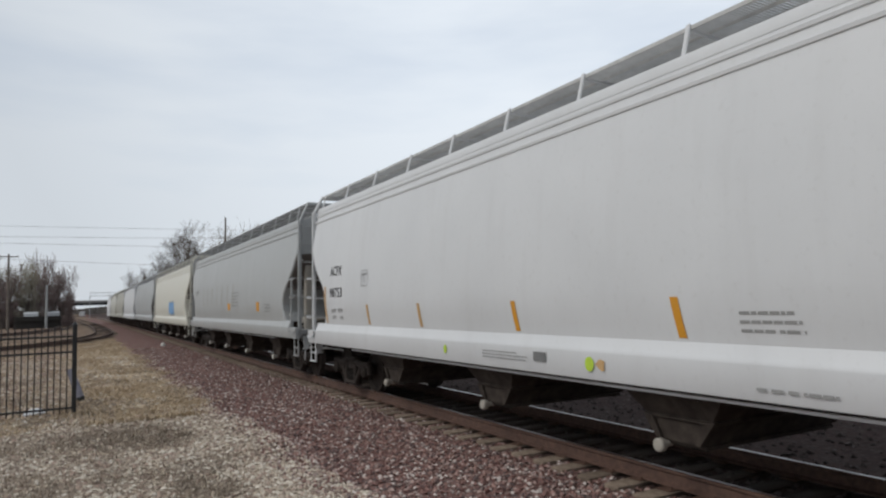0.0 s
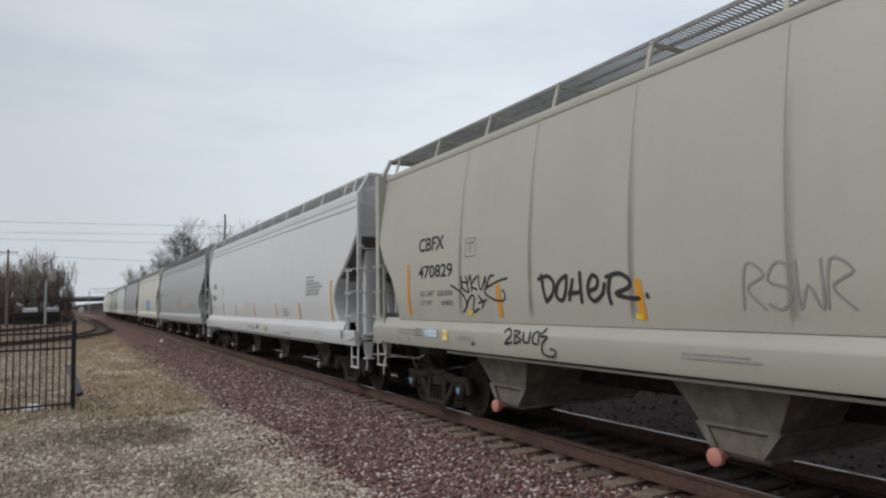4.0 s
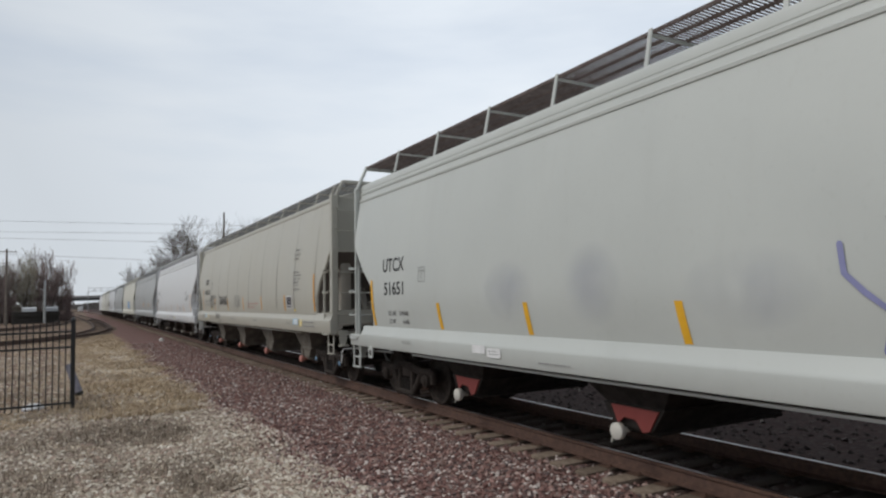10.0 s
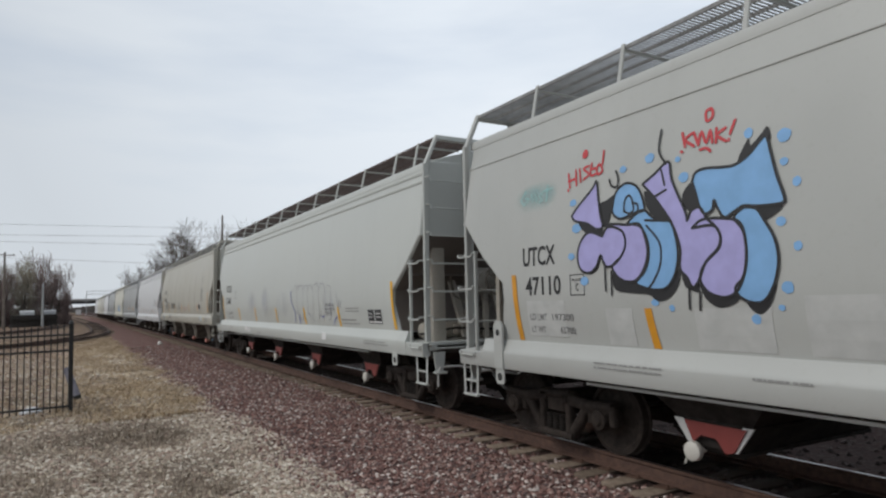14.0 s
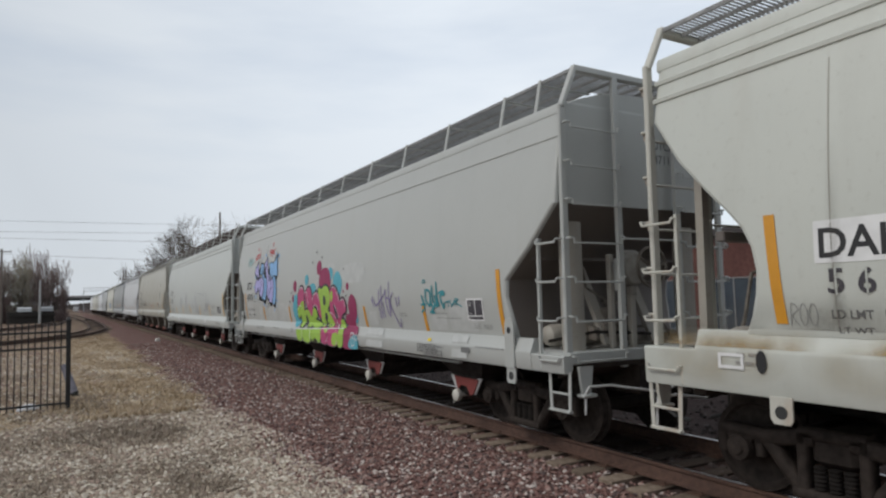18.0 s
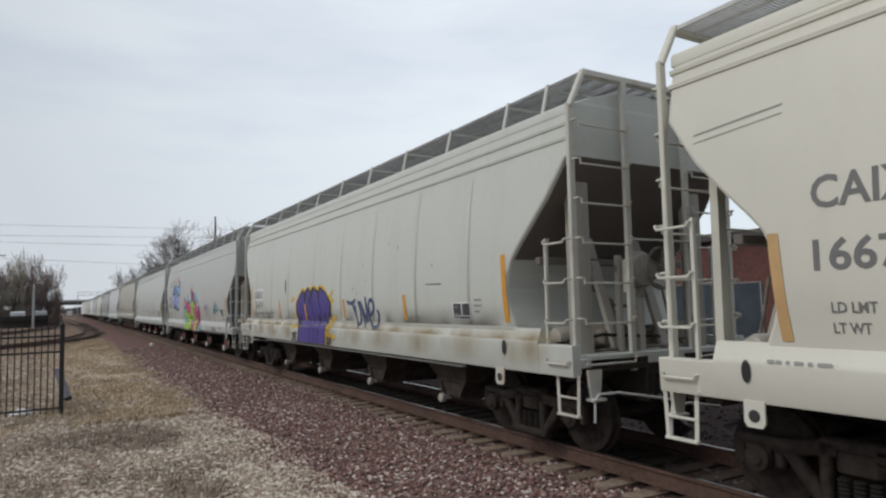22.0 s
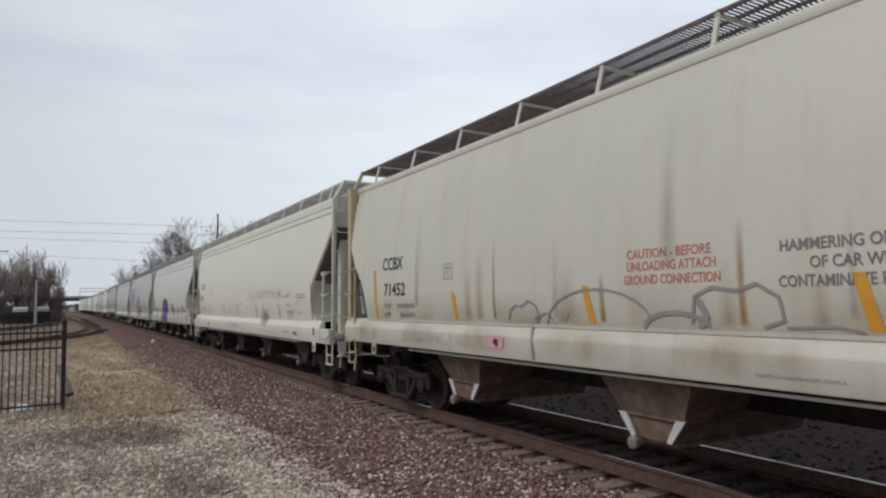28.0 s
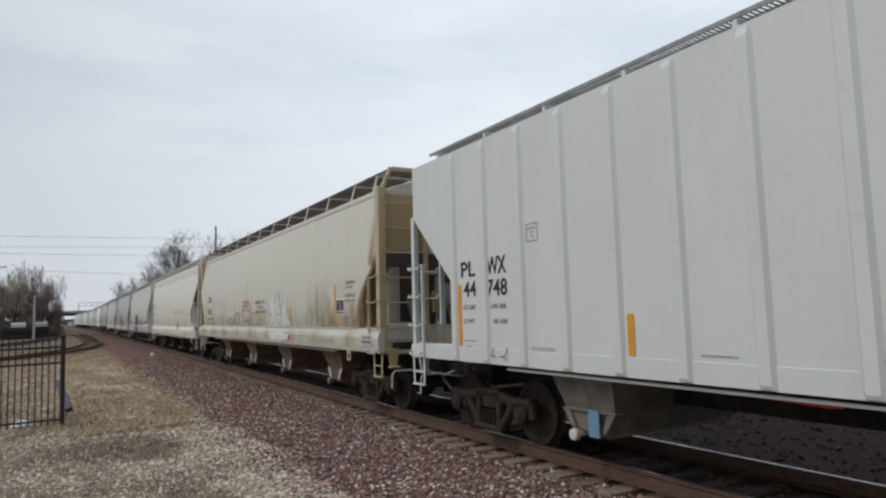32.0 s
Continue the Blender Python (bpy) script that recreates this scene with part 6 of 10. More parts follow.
    lug = shape("tall_jacking_lug", lambda q: (q.prism_x([(-0.10, 1.40), (-0.10, 1.62), (-0.06, 1.68), (0.06, 1.68), (0.10, 1.62), (0.10, 1.40)], -1.635, -1.60), q.prism_x([(-0.10, 1.02), (0.10, 1.02), (0.10, 1.40), (-0.10, 1.40)], -1.632, -1.60)))
    for a in (1.1, c.L - 1.1):
        lg = part("jacking_lug", lug, M["grey"], car, "tall lifting lug plate with an oval hole", at=pose(0, c.L / 2 - a, 0))
        # the hole is a black disc, its inner shade drawn as colour
        part("lug_hole", shape("tall_lug_hole", lambda q: q.lathe([(0.045, -1.6385), (0.045, -1.62)], "x", (0, 0, 1.52), 14)), M["black"], lg)
    # pink, green and aqua piece
    aq, pl, back, rose, leaf, hole, hi, pale = Decal(c, 0.006), Decal(c, 0.0075), Decal(c, 0.009), Decal(c, 0.012), Decal(c, 0.014), Decal(c, 0.017), Decal(c, 0.019), Decal(c, 0.0045)
    aq.blob(7.21, 1.73, 0.32, 0.438, 20, 0.03, 0)
    aq.blob(8.09, 2.51, 0.153, 0.139, 20, 0.03, 1)
    aq.blob(8.57, 2.27, 0.243, 0.153, 20, 0.03, 2)
    aq.blob(9.81, 2.59, 0.165, 0.164, 20, 0.03, 3)
    aq.blob(10.27, 2.34, 0.287, 0.297, 20, 0.03, 4)
    aq.blob(11.25, 1.61, 0.137, 0.12, 20, 0.03, 5)
    aq.blob(11.31, 1.95, 0.05, 0.052, 20, 0.03, 6)
    pl.blob(7.11, 2.38, 0.151, 0.159, 20, 0.03, 0)
    pl.blob(6.95, 2.06, 0.076, 0.107, 20, 0.03, 1)
    pl.blob(9.01, 2.78, 0.171, 0.178, 20, 0.03, 2)
    pl.blob(9.44, 2.44, 0.404, 0.338, 20, 0.03, 3)
    pl.blob(10.89, 2.28, 0.081, 0.086, 20, 0.03, 4)
    pl.blob(10.66, 2.18, 0.035, 0.04, 20, 0.03, 5)
    pl.blob(11.15, 1.82, 0.242, 0.288, 20, 0.03, 6)
    pl.blob(10.94, 1.53, 0.293, 0.168, 20, 0.03, 7)
    back.spray([(7.41, 2.19), (7.55, 2.31), (7.71, 2.36), (7.85, 2.28), (7.91, 2.1), (7.85, 1.68), (7.46, 1.69), (7.36, 1.85), (7.41, 2.19)], 0.11)
    back.spray([(7.94, 2.18), (8.07, 2.23), (8.16, 2.29), (8.29, 2.32), (8.41, 2.28), (8.51, 2.13), (8.55, 1.94), (8.53, 1.68), (8.32, 1.62), (8.17, 1.8), (7.94, 2.18)], 0.11)
    back.spray([(8.56, 1.99), (8.67, 2.14), (8.89, 2.2), (9.05, 2.11), (9.14, 1.94), (9.16, 1.53), (8.97, 1.62), (8.9, 1.74), (8.8, 1.88), (8.63, 1.85), (8.56, 1.99)], 0.11)
    back.spray([(9.81, 2.19), (9.94, 2.28), (10.1, 2.29), (10.25, 2.21), (10.39, 2.06), (10.47, 1.96), (10.59, 2.02), (10.73, 1.96), (10.78, 1.84), (10.71, 1.72), (10.57, 1.69), (10.42, 1.59), (10.46, 1.46), (10.29, 1.41), (10.1, 1.47), (9.97, 1.63), (9.8, 1.71), (9.77, 1.84), (9.81, 2.19)], 0.11)
    back.spray([(9.71, 1.71), (9.96, 1.65), (10.14, 1.48), (10.33, 1.39), (9.94, 1.38), (9.78, 1.54), (9.71, 1.71)], 0.11)
    back.spray([(7.3, 1.8), (7.51, 1.88), (7.79, 2.0), (7.87, 1.85), (7.84, 1.37), (7.55, 1.36), (7.56, 1.63), (7.38, 1.55), (7.29, 1.63), (7.3, 1.8)], 0.11)
    back.spray([(7.83, 1.7), (8.16, 1.77), (8.33, 1.64), (8.49, 1.38), (8.14, 1.37), (7.95, 1.6), (7.89, 1.36), (7.83, 1.7)], 0.11)
    back.spray([(8.49, 1.68), (8.64, 1.82), (8.81, 1.76), (8.82, 1.61), (8.65, 1.53), (8.96, 1.48), (9.24, 1.39), (8.56, 1.36), (8.39, 1.53), (8.49, 1.68)], 0.11)
    back.spray([(9.0, 2.24), (9.12, 2.3), (9.22, 2.25), (9.39, 2.31), (9.58, 2.32), (9.75, 2.23), (9.82, 2.06), (9.74, 1.87), (9.62, 1.77), (9.81, 1.63), (9.96, 1.4), (9.64, 1.38), (9.46, 1.58), (9.45, 1.71), (9.36, 1.55), (9.44, 1.38), (9.12, 1.42), (9.13, 1.71), (9.12, 1.98), (9.0, 2.24)], 0.11)
    back.spray([(9.84, 2.14), (9.97, 2.21), (10.0, 2.05), (9.89, 1.95), (9.84, 2.14)], 0.11)
    back.spray([(10.36, 1.52), (10.55, 1.56), (10.64, 1.44), (10.76, 1.38), (10.51, 1.37), (10.38, 1.41), (10.36, 1.52)], 0.11)
    back.spray([(9.17, 1.32), (9.62, 1.34), (9.62, 1.0), (9.24, 1.02), (9.17, 1.32)], 0.05)
    back.spray([(9.65, 1.34), (10.29, 1.35), (10.28, 0.99), (9.62, 1.0), (9.65, 1.34)], 0.05)
    back.spray([(7.27, 1.25), (7.8, 1.27), (7.75, 1.0), (7.4, 1.0), (7.27, 1.25)], 0.05)
    back.spray([(7.86, 1.27), (8.44, 1.29), (8.42, 0.98), (7.91, 0.99), (7.86, 1.27)], 0.05)
    back.spray([(8.5, 1.3), (9.14, 1.32), (9.11, 0.99), (8.8, 1.08), (8.56, 1.01), (8.5, 1.3)], 0.05)
    back.spray([(9.99, 1.22), (10.3, 1.25), (10.25, 0.99), (9.95, 1.0), (9.99, 1.22)], 0.05)
    back.spray([(10.36, 1.34), (10.62, 1.35), (10.61, 0.99), (10.33, 0.99), (10.36, 1.34)], 0.05)
    back.spray([(9.35, 1.32), (9.62, 1.33), (9.58, 1.23), (9.35, 1.32)], 0.05)
    rose.form([(7.41, 2.19), (7.55, 2.31), (7.71, 2.36), (7.85, 2.28), (7.91, 2.1), (7.85, 1.68), (7.46, 1.69), (7.36, 1.85)])
    rose.form([(7.94, 2.18), (8.07, 2.23), (8.16, 2.29), (8.29, 2.32), (8.41, 2.28), (8.51, 2.13), (8.55, 1.94), (8.53, 1.68), (8.32, 1.62), (8.17, 1.8)])
    rose.form([(8.56, 1.99), (8.67, 2.14), (8.89, 2.2), (9.05, 2.11), (9.14, 1.94), (9.16, 1.53), (8.97, 1.62), (8.9, 1.74), (8.8, 1.88), (8.63, 1.85)])
    rose.form([(9.81, 2.19), (9.94, 2.28), (10.1, 2.29), (10.25, 2.21), (10.39, 2.06), (10.47, 1.96), (10.59, 2.02), (10.73, 1.96), (10.78, 1.84), (10.71, 1.72), (10.57, 1.69), (10.42, 1.59), (10.46, 1.46), (10.29, 1.41), (10.1, 1.47), (9.97, 1.63), (9.8, 1.71), (9.77, 1.84)])
    rose.form([(9.71, 1.71), (9.96, 1.65), (10.14, 1.48), (10.33, 1.39), (9.94, 1.38), (9.78, 1.54)])
    rose.form([(9.17, 1.32), (9.62, 1.34), (9.62, 1.0), (9.24, 1.02)])
    rose.form([(9.65, 1.34), (10.29, 1.35), (10.28, 0.99), (9.62, 1.0)])
    leaf.form([(7.3, 1.8), (7.51, 1.88), (7.79, 2.0), (7.87, 1.85), (7.84, 1.37), (7.55, 1.36), (7.56, 1.63), (7.38, 1.55), (7.29, 1.63)])
    leaf.form([(7.83, 1.7), (8.16, 1.77), (8.33, 1.64), (8.49, 1.38), (8.14, 1.37), (7.95, 1.6), (7.89, 1.36)])
    leaf.form([(8.49, 1.68), (8.64, 1.82), (8.81, 1.76), (8.82, 1.61), (8.65, 1.53), (8.96, 1.48), (9.24, 1.39), (8.56, 1.36), (8.39, 1.53)])
    leaf.form([(9.0, 2.24), (9.12, 2.3), (9.22, 2.25), (9.39, 2.31), (9.58, 2.32), (9.75, 2.23), (9.82, 2.06), (9.74, 1.87), (9.62, 1.77), (9.81, 1.63), (9.96, 1.4), (9.64, 1.38), (9.46, 1.58), (9.45, 1.71), (9.36, 1.55), (9.44, 1.38), (9.12, 1.42), (9.13, 1.71), (9.12, 1.98)])
    leaf.form([(9.84, 2.14), (9.97, 2.21), (10.0, 2.05), (9.89, 1.95)])
    leaf.form([(10.36, 1.52), (10.55, 1.56), (10.64, 1.44), (10.76, 1.38), (10.51, 1.37), (10.38, 1.41)])
    leaf.form([(7.27, 1.25), (7.8, 1.27), (7.75, 1.0), (7.4, 1.0)])
    leaf.form([(7.86, 1.27), (8.44, 1.29), (8.42, 0.98), (7.91, 0.99)])
    leaf.form([(8.5, 1.3), (9.14, 1.32), (9.11, 0.99), (8.8, 1.08), (8.56, 1.01)])
    leaf.form([(9.99, 1.22), (10.3, 1.25), (10.25, 0.99), (9.95, 1.0)])
    leaf.form([(10.36, 1.34), (10.62, 1.35), (10.61, 0.99), (10.33, 0.99)])
    leaf.form([(9.35, 1.32), (9.62, 1.33), (9.58, 1.23)])
    pl.form([(10.63, 1.36), (11.41, 1.41), (11.32, 0.98), (10.57, 0.98)])
    side = Decal(c, 0.011)
    side.form([(11.08, 1.18), (11.4, 1.25), (11.48, 0.98), (10.96, 0.98)])
    hole.form([(9.36, 2.09), (9.52, 2.06), (9.51, 1.9), (9.37, 1.89)])
    hole.form([(10.02, 1.88), (10.14, 1.84), (10.23, 1.57), (10.1, 1.6)])
    hole.form([(9.4, 1.66), (9.53, 1.69), (9.56, 1.57), (9.44, 1.53)])
    hole.form([(7.96, 1.62), (8.06, 1.6), (8.12, 1.4), (7.99, 1.4)])
    hole.blob(8.8, 3.17, 0.04, 0.029, 20, 0.03, 0)
    hole.blob(9.21, 3.02, 0.037, 0.028, 20, 0.03, 1)
    hole.blob(8.55, 2.93, 0.041, 0.029, 20, 0.03, 2)
    hole.blob(10.67, 2.66, 0.028, 0.024, 20, 0.03, 3)
    hole.blob(10.84, 2.08, 0.027, 0.023, 20, 0.03, 4)
    hole.blob(6.8, 2.21, 0.039, 0.032, 20, 0.03, 5)
    hole.blob(6.68, 1.98, 0.04, 0.032, 20, 0.03, 6)
    hi.spray([(7.43, 2.19), (7.57, 2.31), (7.76, 2.33), (7.85, 2.27)], 0.018)
    hi.spray([(7.96, 2.19), (8.11, 2.2), (8.23, 1.9)], 0.018)
    hi.spray([(8.56, 1.99), (8.69, 2.14), (8.93, 2.18), (9.1, 1.98)], 0.018)
    hi.spray([(8.63, 1.84), (8.82, 1.88), (8.94, 1.74)], 0.018)
    hi.spray([(9.96, 2.27), (10.13, 2.28), (10.31, 2.13), (10.44, 1.96)], 0.018)
    hi.spray([(10.5, 1.99), (10.67, 1.98), (10.76, 1.82)], 0.018)
    hi.spray([(7.3, 1.78), (7.53, 1.87), (7.66, 1.82)], 0.018)
    hi.spray([(8.95, 2.33), (8.85, 2.45), (9.01, 2.46)], 0.018)
    hi.spray([(9.74, 1.71), (10.01, 1.65), (10.16, 1.47), (10.34, 1.38)], 0.018)
    hi.spray([(10.06, 1.88), (10.2, 1.78), (10.27, 1.6)], 0.018)
    hi.spray([(7.74, 1.25), (7.73, 1.01)], 0.018)
    hi.spray([(8.38, 1.26), (8.4, 1.0)], 0.018)
    hi.spray([(9.58, 1.31), (9.59, 1.02)], 0.018)
    hi.spray([(10.21, 1.32), (10.25, 1.0)], 0.018)
    hi.spray([(7.28, 1.27), (10.63, 1.37)], 0.018)
    hi.spray([(11.1, 1.29), (11.17, 1.02), (11.32, 1.07), (11.3, 1.17), (11.2, 1.18), (11.29, 1.27), (11.12, 1.29)], 0.02)
    hi.spray([(11.46, 1.28), (11.35, 1.22), (11.37, 1.13), (11.5, 1.18)], 0.02)
    pale.form([(10.46, 2.71), (11.69, 2.75), (11.71, 2.4), (10.61, 2.41)])
    pale.form([(9.64, 2.83), (10.03, 2.81), (10.01, 2.69), (9.68, 2.5)])
    pale.done("paint_patch", "patch", b, "paler repainted patch")
    aq.done("graffiti_cloud", "aqua", b, "aqua bubble behind lettering")
    side.done("graffiti_cloud", "aqua", b, "aqua corner of the piece")
    pl.done("graffiti_cloud", "plum", b, "plum bubble behind lettering")
    back.done("graffiti_outline", "charcoal", b, "charcoal outline of bubble letters")
    rose.done("graffiti_fill", "rose", b, "rose pink letter tops")
    leaf.done("graffiti_fill", "leaf", b, "leaf green bubble lettering")
    hole.done("graffiti_line", "charcoal", b)
    hi.done("graffiti_highlight", "white_line", b, "white highlight stroke")
    d = Decal(c, 0.012)
    for pts in ([(12.18, 2.0), (12.29, 1.85)], [(12.24, 2.03), (12.37, 1.88)], [(12.37, 1.85), (12.6, 1.95), (12.87, 2.13)], [(12.55, 2.17), (12.54, 1.88), (12.59, 1.61)], [(12.66, 2.24), (12.65, 1.9), (12.68, 1.64)], [(12.72, 1.92), (12.78, 1.64)],
                [(12.84, 2.16), (12.88, 1.87), (13.01, 1.66), (13.06, 1.92), (12.95, 2.0), (12.86, 1.99)], [(12.99, 2.31), (13.01, 1.87), (13.04, 1.73)], [(13.16, 2.1), (13.06, 1.92), (13.23, 1.65), (13.38, 1.47), (13.43, 1.61)], [(13.29, 2.01), (13.34, 1.85)], [(13.43, 2.03), (13.42, 1.87)]):
        d.spray(pts, 0.026)
    d.done("graffiti_tag", "purple", b, "purple sprayed tag")
    d = Decal(c, 0.012)
    for k, pts in enumerate(([(14.36, 2.28), (14.43, 2.29), (14.45, 2.25), (14.37, 2.24), (14.36, 2.28)], [(14.32, 2.02), (14.4, 1.83), (14.31, 1.75)], [(14.29, 1.87), (14.44, 1.88)], [(14.46, 2.12), (14.47, 1.94), (14.6, 1.86), (14.62, 2.07), (14.51, 2.12)],
                [(14.61, 2.09), (14.66, 1.86), (14.75, 1.84), (14.62, 1.75)], [(14.68, 2.17), (14.72, 1.94), (14.85, 1.84), (14.78, 2.01)], [(14.83, 2.23), (14.85, 2.01), (14.9, 1.86)], [(14.92, 2.06), (15.06, 2.08), (15.1, 2.04), (14.96, 2.01), (15.05, 1.82), (15.08, 1.9)], [(14.59, 1.75), (14.74, 1.74)],
                [(15.13, 1.91), (15.28, 1.93)], [(15.21, 1.92), (15.21, 1.84)], [(15.28, 1.91), (15.31, 1.84), (15.37, 1.91)], [(15.38, 1.86), (15.42, 1.94), (15.45, 1.86)], [(15.42, 1.96), (15.52, 1.95), (15.45, 1.9), (15.61, 1.84)])):
        d.spray(pts, 0.02 if k == 0 or k > 8 else 0.042)
    d.done("graffiti_tag", "teal", b, "teal sprayed tag")
    placard(c, b, 15.74, 1.63, 16.19, 1.96)
    Decal(c).bars(13.39, 13.79, 1.654, 1.739, 2, 3).bars(14.77, 15.16, 1.713, 1.751, 1, 5).bars(14.77, 15.58, 1.634, 1.679, 1, 6).bars(15.88, 16.09, 1.504, 1.595, 3, 7).bars(16.14, 16.45, 1.503, 1.586, 3, 8).done("small_lettering", "fine", b)
    Decal(c, 0.008).text("CLOSE HOPPER GATES AND", 14.14, 14.82, 1.133, 1.223).bars(14.85, 15.09, 1.159, 1.223, 1, 9).bars(14.13, 14.41, 1.060, 1.144, 1, 10).text("BEFORE MOVING CAR", 14.42, 15.02, 1.040, 1.142).done("sill_lettering", "faded", b, "dark gate warning on the sill")
    Decal(c, 0.008).bars(3.0, 4.0, 1.16, 1.26, 2, 2).bars(5.0, 5.7, 1.2, 1.26, 1, 4).bars(16.0, 17.0, 1.22, 1.28, 1, 7).bars(6.75, 7.0, 1.15, 1.28, 2, 8).done("sill_lettering", "fine", b)
    Decal(c, 0.008).quad(15.59, 1.15, 15.84, 1.23).done("sill_plate", "faded", b, "small grey plate on the sill")
    Decal(c, 0.008).quad(14.51, 1.27, 14.62, 1.32).done("sticker", "yellow", b, "small yellow sticker")


def dirty_car():
    c = Car(-61.42, 16.67, (1.06, 1.62), 4.45, TALL_CUT, "dirty", grooves=2, knob="stained", trim="specked", gates=(4.3, 7.13, 10.17, 13.15))
    car, b = build_car(c, "dirty_car", "dirty off-white covered hopper car with violet graffiti")
    stripes(c, b, "orange", [(1.54, 1.69, 2.62), (4.6, 1.69, 2.14), (9.43, 1.69, 2.1), (12.32, 1.69, 2.13), (15.35, 1.69, 2.62)])
    Decal(c, 0.004).quad(1.86, 2.18, 2.86, 2.52).done("paint_patch", "label", b, "white repainted panel behind letters")
    Decal(c).text("DAKX", 1.90, 2.80, 2.22, 2.46).done("lettering", "black", b, "black reporting mark")
    stencil, bridge = Decal(c), Decal(c, 0.007)
    for digit, a in (("5", 1.95), ("6", 2.18), ("0", 2.395), ("3", 2.65)):
        stencil.text(digit, a, a + 0.13, 1.935, 2.135)
        bridge.quad(a + 0.058, 1.93, a + 0.074, 2.14)
    stencil.done("lettering", "charcoal", b, "stencilled black car number")
    bridge.done("stencil_bridge", "stencil_gap", b)
    d = Decal(c)
    d.text("LD LMT", 1.96, 2.27, 1.74, 1.81).text("198500 LBS", 2.35, 2.86, 1.745, 1.815).text("29250 KGS LD", 2.98, 3.61, 1.755, 1.825)
    d.text("LT WT", 2.0, 2.26, 1.625, 1.675).text("64500 LBS", 2.41, 2.88, 1.625, 1.68).text("30050 KGS", 3.0, 3.47, 1.63, 1.685)
    d.done("weight_lettering", "faded", b, "thin stencilled weight figures")
    Decal(c).text("DAK  CO", 3.69, 4.05, 1.765, 1.84).done("lettering", "charcoal", b)
    grey_tag(c, b, 1.62, 1.86, 1.68, 1.86, "grey_tag", 0.008, 91, 3, "scratch", "faint grey scribble")
    for a in (2.0, 3.7, 5.35, 7.4, 9.2, 10.9, 12.7, 14.4):
        Decal(c, 0.004).quad(a - 0.005, 1.66, a + 0.005, 3.86).done("weld_seam", "seam", b)
        stain(c, b, a - 0.05, a + 0.09, 1.66, 3.2, "soft_grime", "grime run down a seam", "run", int(a * 10), "seam_stain", 0.0055, 0.35)
    Decal(c, 0.006).poly([(5.06, 2.68), (5.14, 2.7), (5.17, 2.45), (5.12, 2.3), (5.08, 2.45)]).stroke([(13.1, 2.29), (13.6, 2.28)], 0.014).blob(3.5, 3.3, 0.008, 0.03, 8).blob(3.62, 3.28, 0.006, 0.02, 8).done("scrape", "black", b, "dark scrapes in the paint")
    # violet piece with an amber halo
    halo, vio, ink, tag = Decal(c, 0.006), Decal(c, 0.009), Decal(c, 0.012), Decal(c, 0.010)
    halo.form([(5.99, 1.84), (6.03, 2.04), (6.2, 2.19), (6.39, 2.34), (6.6, 2.43), (6.81, 2.38), (7.0, 2.46), (7.22, 2.41), (7.36, 2.46), (7.63, 2.44), (7.76, 2.39), (7.84, 2.46), (8.05, 2.43), (8.26, 2.34), (8.41, 2.22), (8.63, 2.18), (8.69, 2.0), (8.62, 1.82), (8.47, 1.63), (8.37, 1.57), (6.38, 1.48), (6.21, 1.54)])
    halo.poly([(8.25, 1.55), (8.4, 1.55), (8.44, 1.4), (8.36, 1.3), (8.36, 1.08), (8.24, 1.08)])
    halo.spray([(5.75, 2.22), (5.96, 2.14)], 0.06)
    halo.spray([(5.64, 2.13), (5.82, 2.1)], 0.06)
    halo.spray([(5.87, 1.78), (6.09, 1.67)], 0.06)
    halo.spray([(8.6, 2.2), (8.76, 2.31)], 0.06)
    halo.spray([(8.67, 2.05), (8.82, 2.09)], 0.06)
    halo.spray([(5.74, 1.45), (6.35, 1.46)], 0.06)
    halo.spray([(8.39, 1.4), (8.55, 1.51), (8.68, 1.63), (8.85, 1.72)], 0.1)
    halo.spray([(8.4, 1.33), (8.64, 1.29), (8.86, 1.27)], 0.1)
    vio.form([(6.12, 2.0), (6.24, 2.13), (6.43, 2.25), (6.64, 2.36), (6.72, 2.29), (6.84, 2.33), (6.96, 2.38), (7.04, 2.4), (7.13, 2.37), (7.22, 2.31), (7.32, 2.37), (7.46, 2.4), (7.56, 2.37), (7.68, 2.33), (7.81, 2.31), (7.84, 2.39), (7.99, 2.37), (8.15, 2.31), (8.28, 2.26), (8.43, 2.16), (8.57, 2.06), (8.61, 1.98), (8.56, 1.84), (8.46, 1.72), (8.37, 1.63), (8.32, 1.57), (6.38, 1.49), (6.14, 1.68), (6.08, 1.84)])
    vio.apart()
    vio.poly([(6.35, 1.46), (8.29, 1.54), (8.25, 1.39), (8.26, 1.08), (6.25, 1.08), (6.31, 1.37)])
    ink.spray([(6.12, 2.0), (6.24, 2.13), (6.43, 2.25), (6.64, 2.36), (6.72, 2.29), (6.84, 2.33), (6.96, 2.38), (7.04, 2.4), (7.13, 2.37), (7.22, 2.31), (7.32, 2.37), (7.46, 2.4), (7.56, 2.37), (7.68, 2.33), (7.81, 2.31), (7.84, 2.39), (7.99, 2.37), (8.15, 2.31), (8.28, 2.26), (8.43, 2.16), (8.57, 2.06), (8.61, 1.98), (8.56, 1.84), (8.46, 1.72), (8.37, 1.63), (8.32, 1.57)], 0.05)
    ink.spray([(6.38, 1.49), (6.14, 1.68), (6.08, 1.84), (6.12, 2.0)], 0.04)
    ink.stroke([(6.25, 1.08), (6.31, 1.37), (6.35, 1.46)], 0.06)
    ink.apart()
    ink.stroke([(8.29, 1.54), (8.25, 1.39), (8.26, 1.08)], 0.05)
    ink.spray([(6.67, 2.36), (6.77, 2.17), (6.84, 1.99), (6.91, 1.75), (6.94, 1.52)], 0.04)
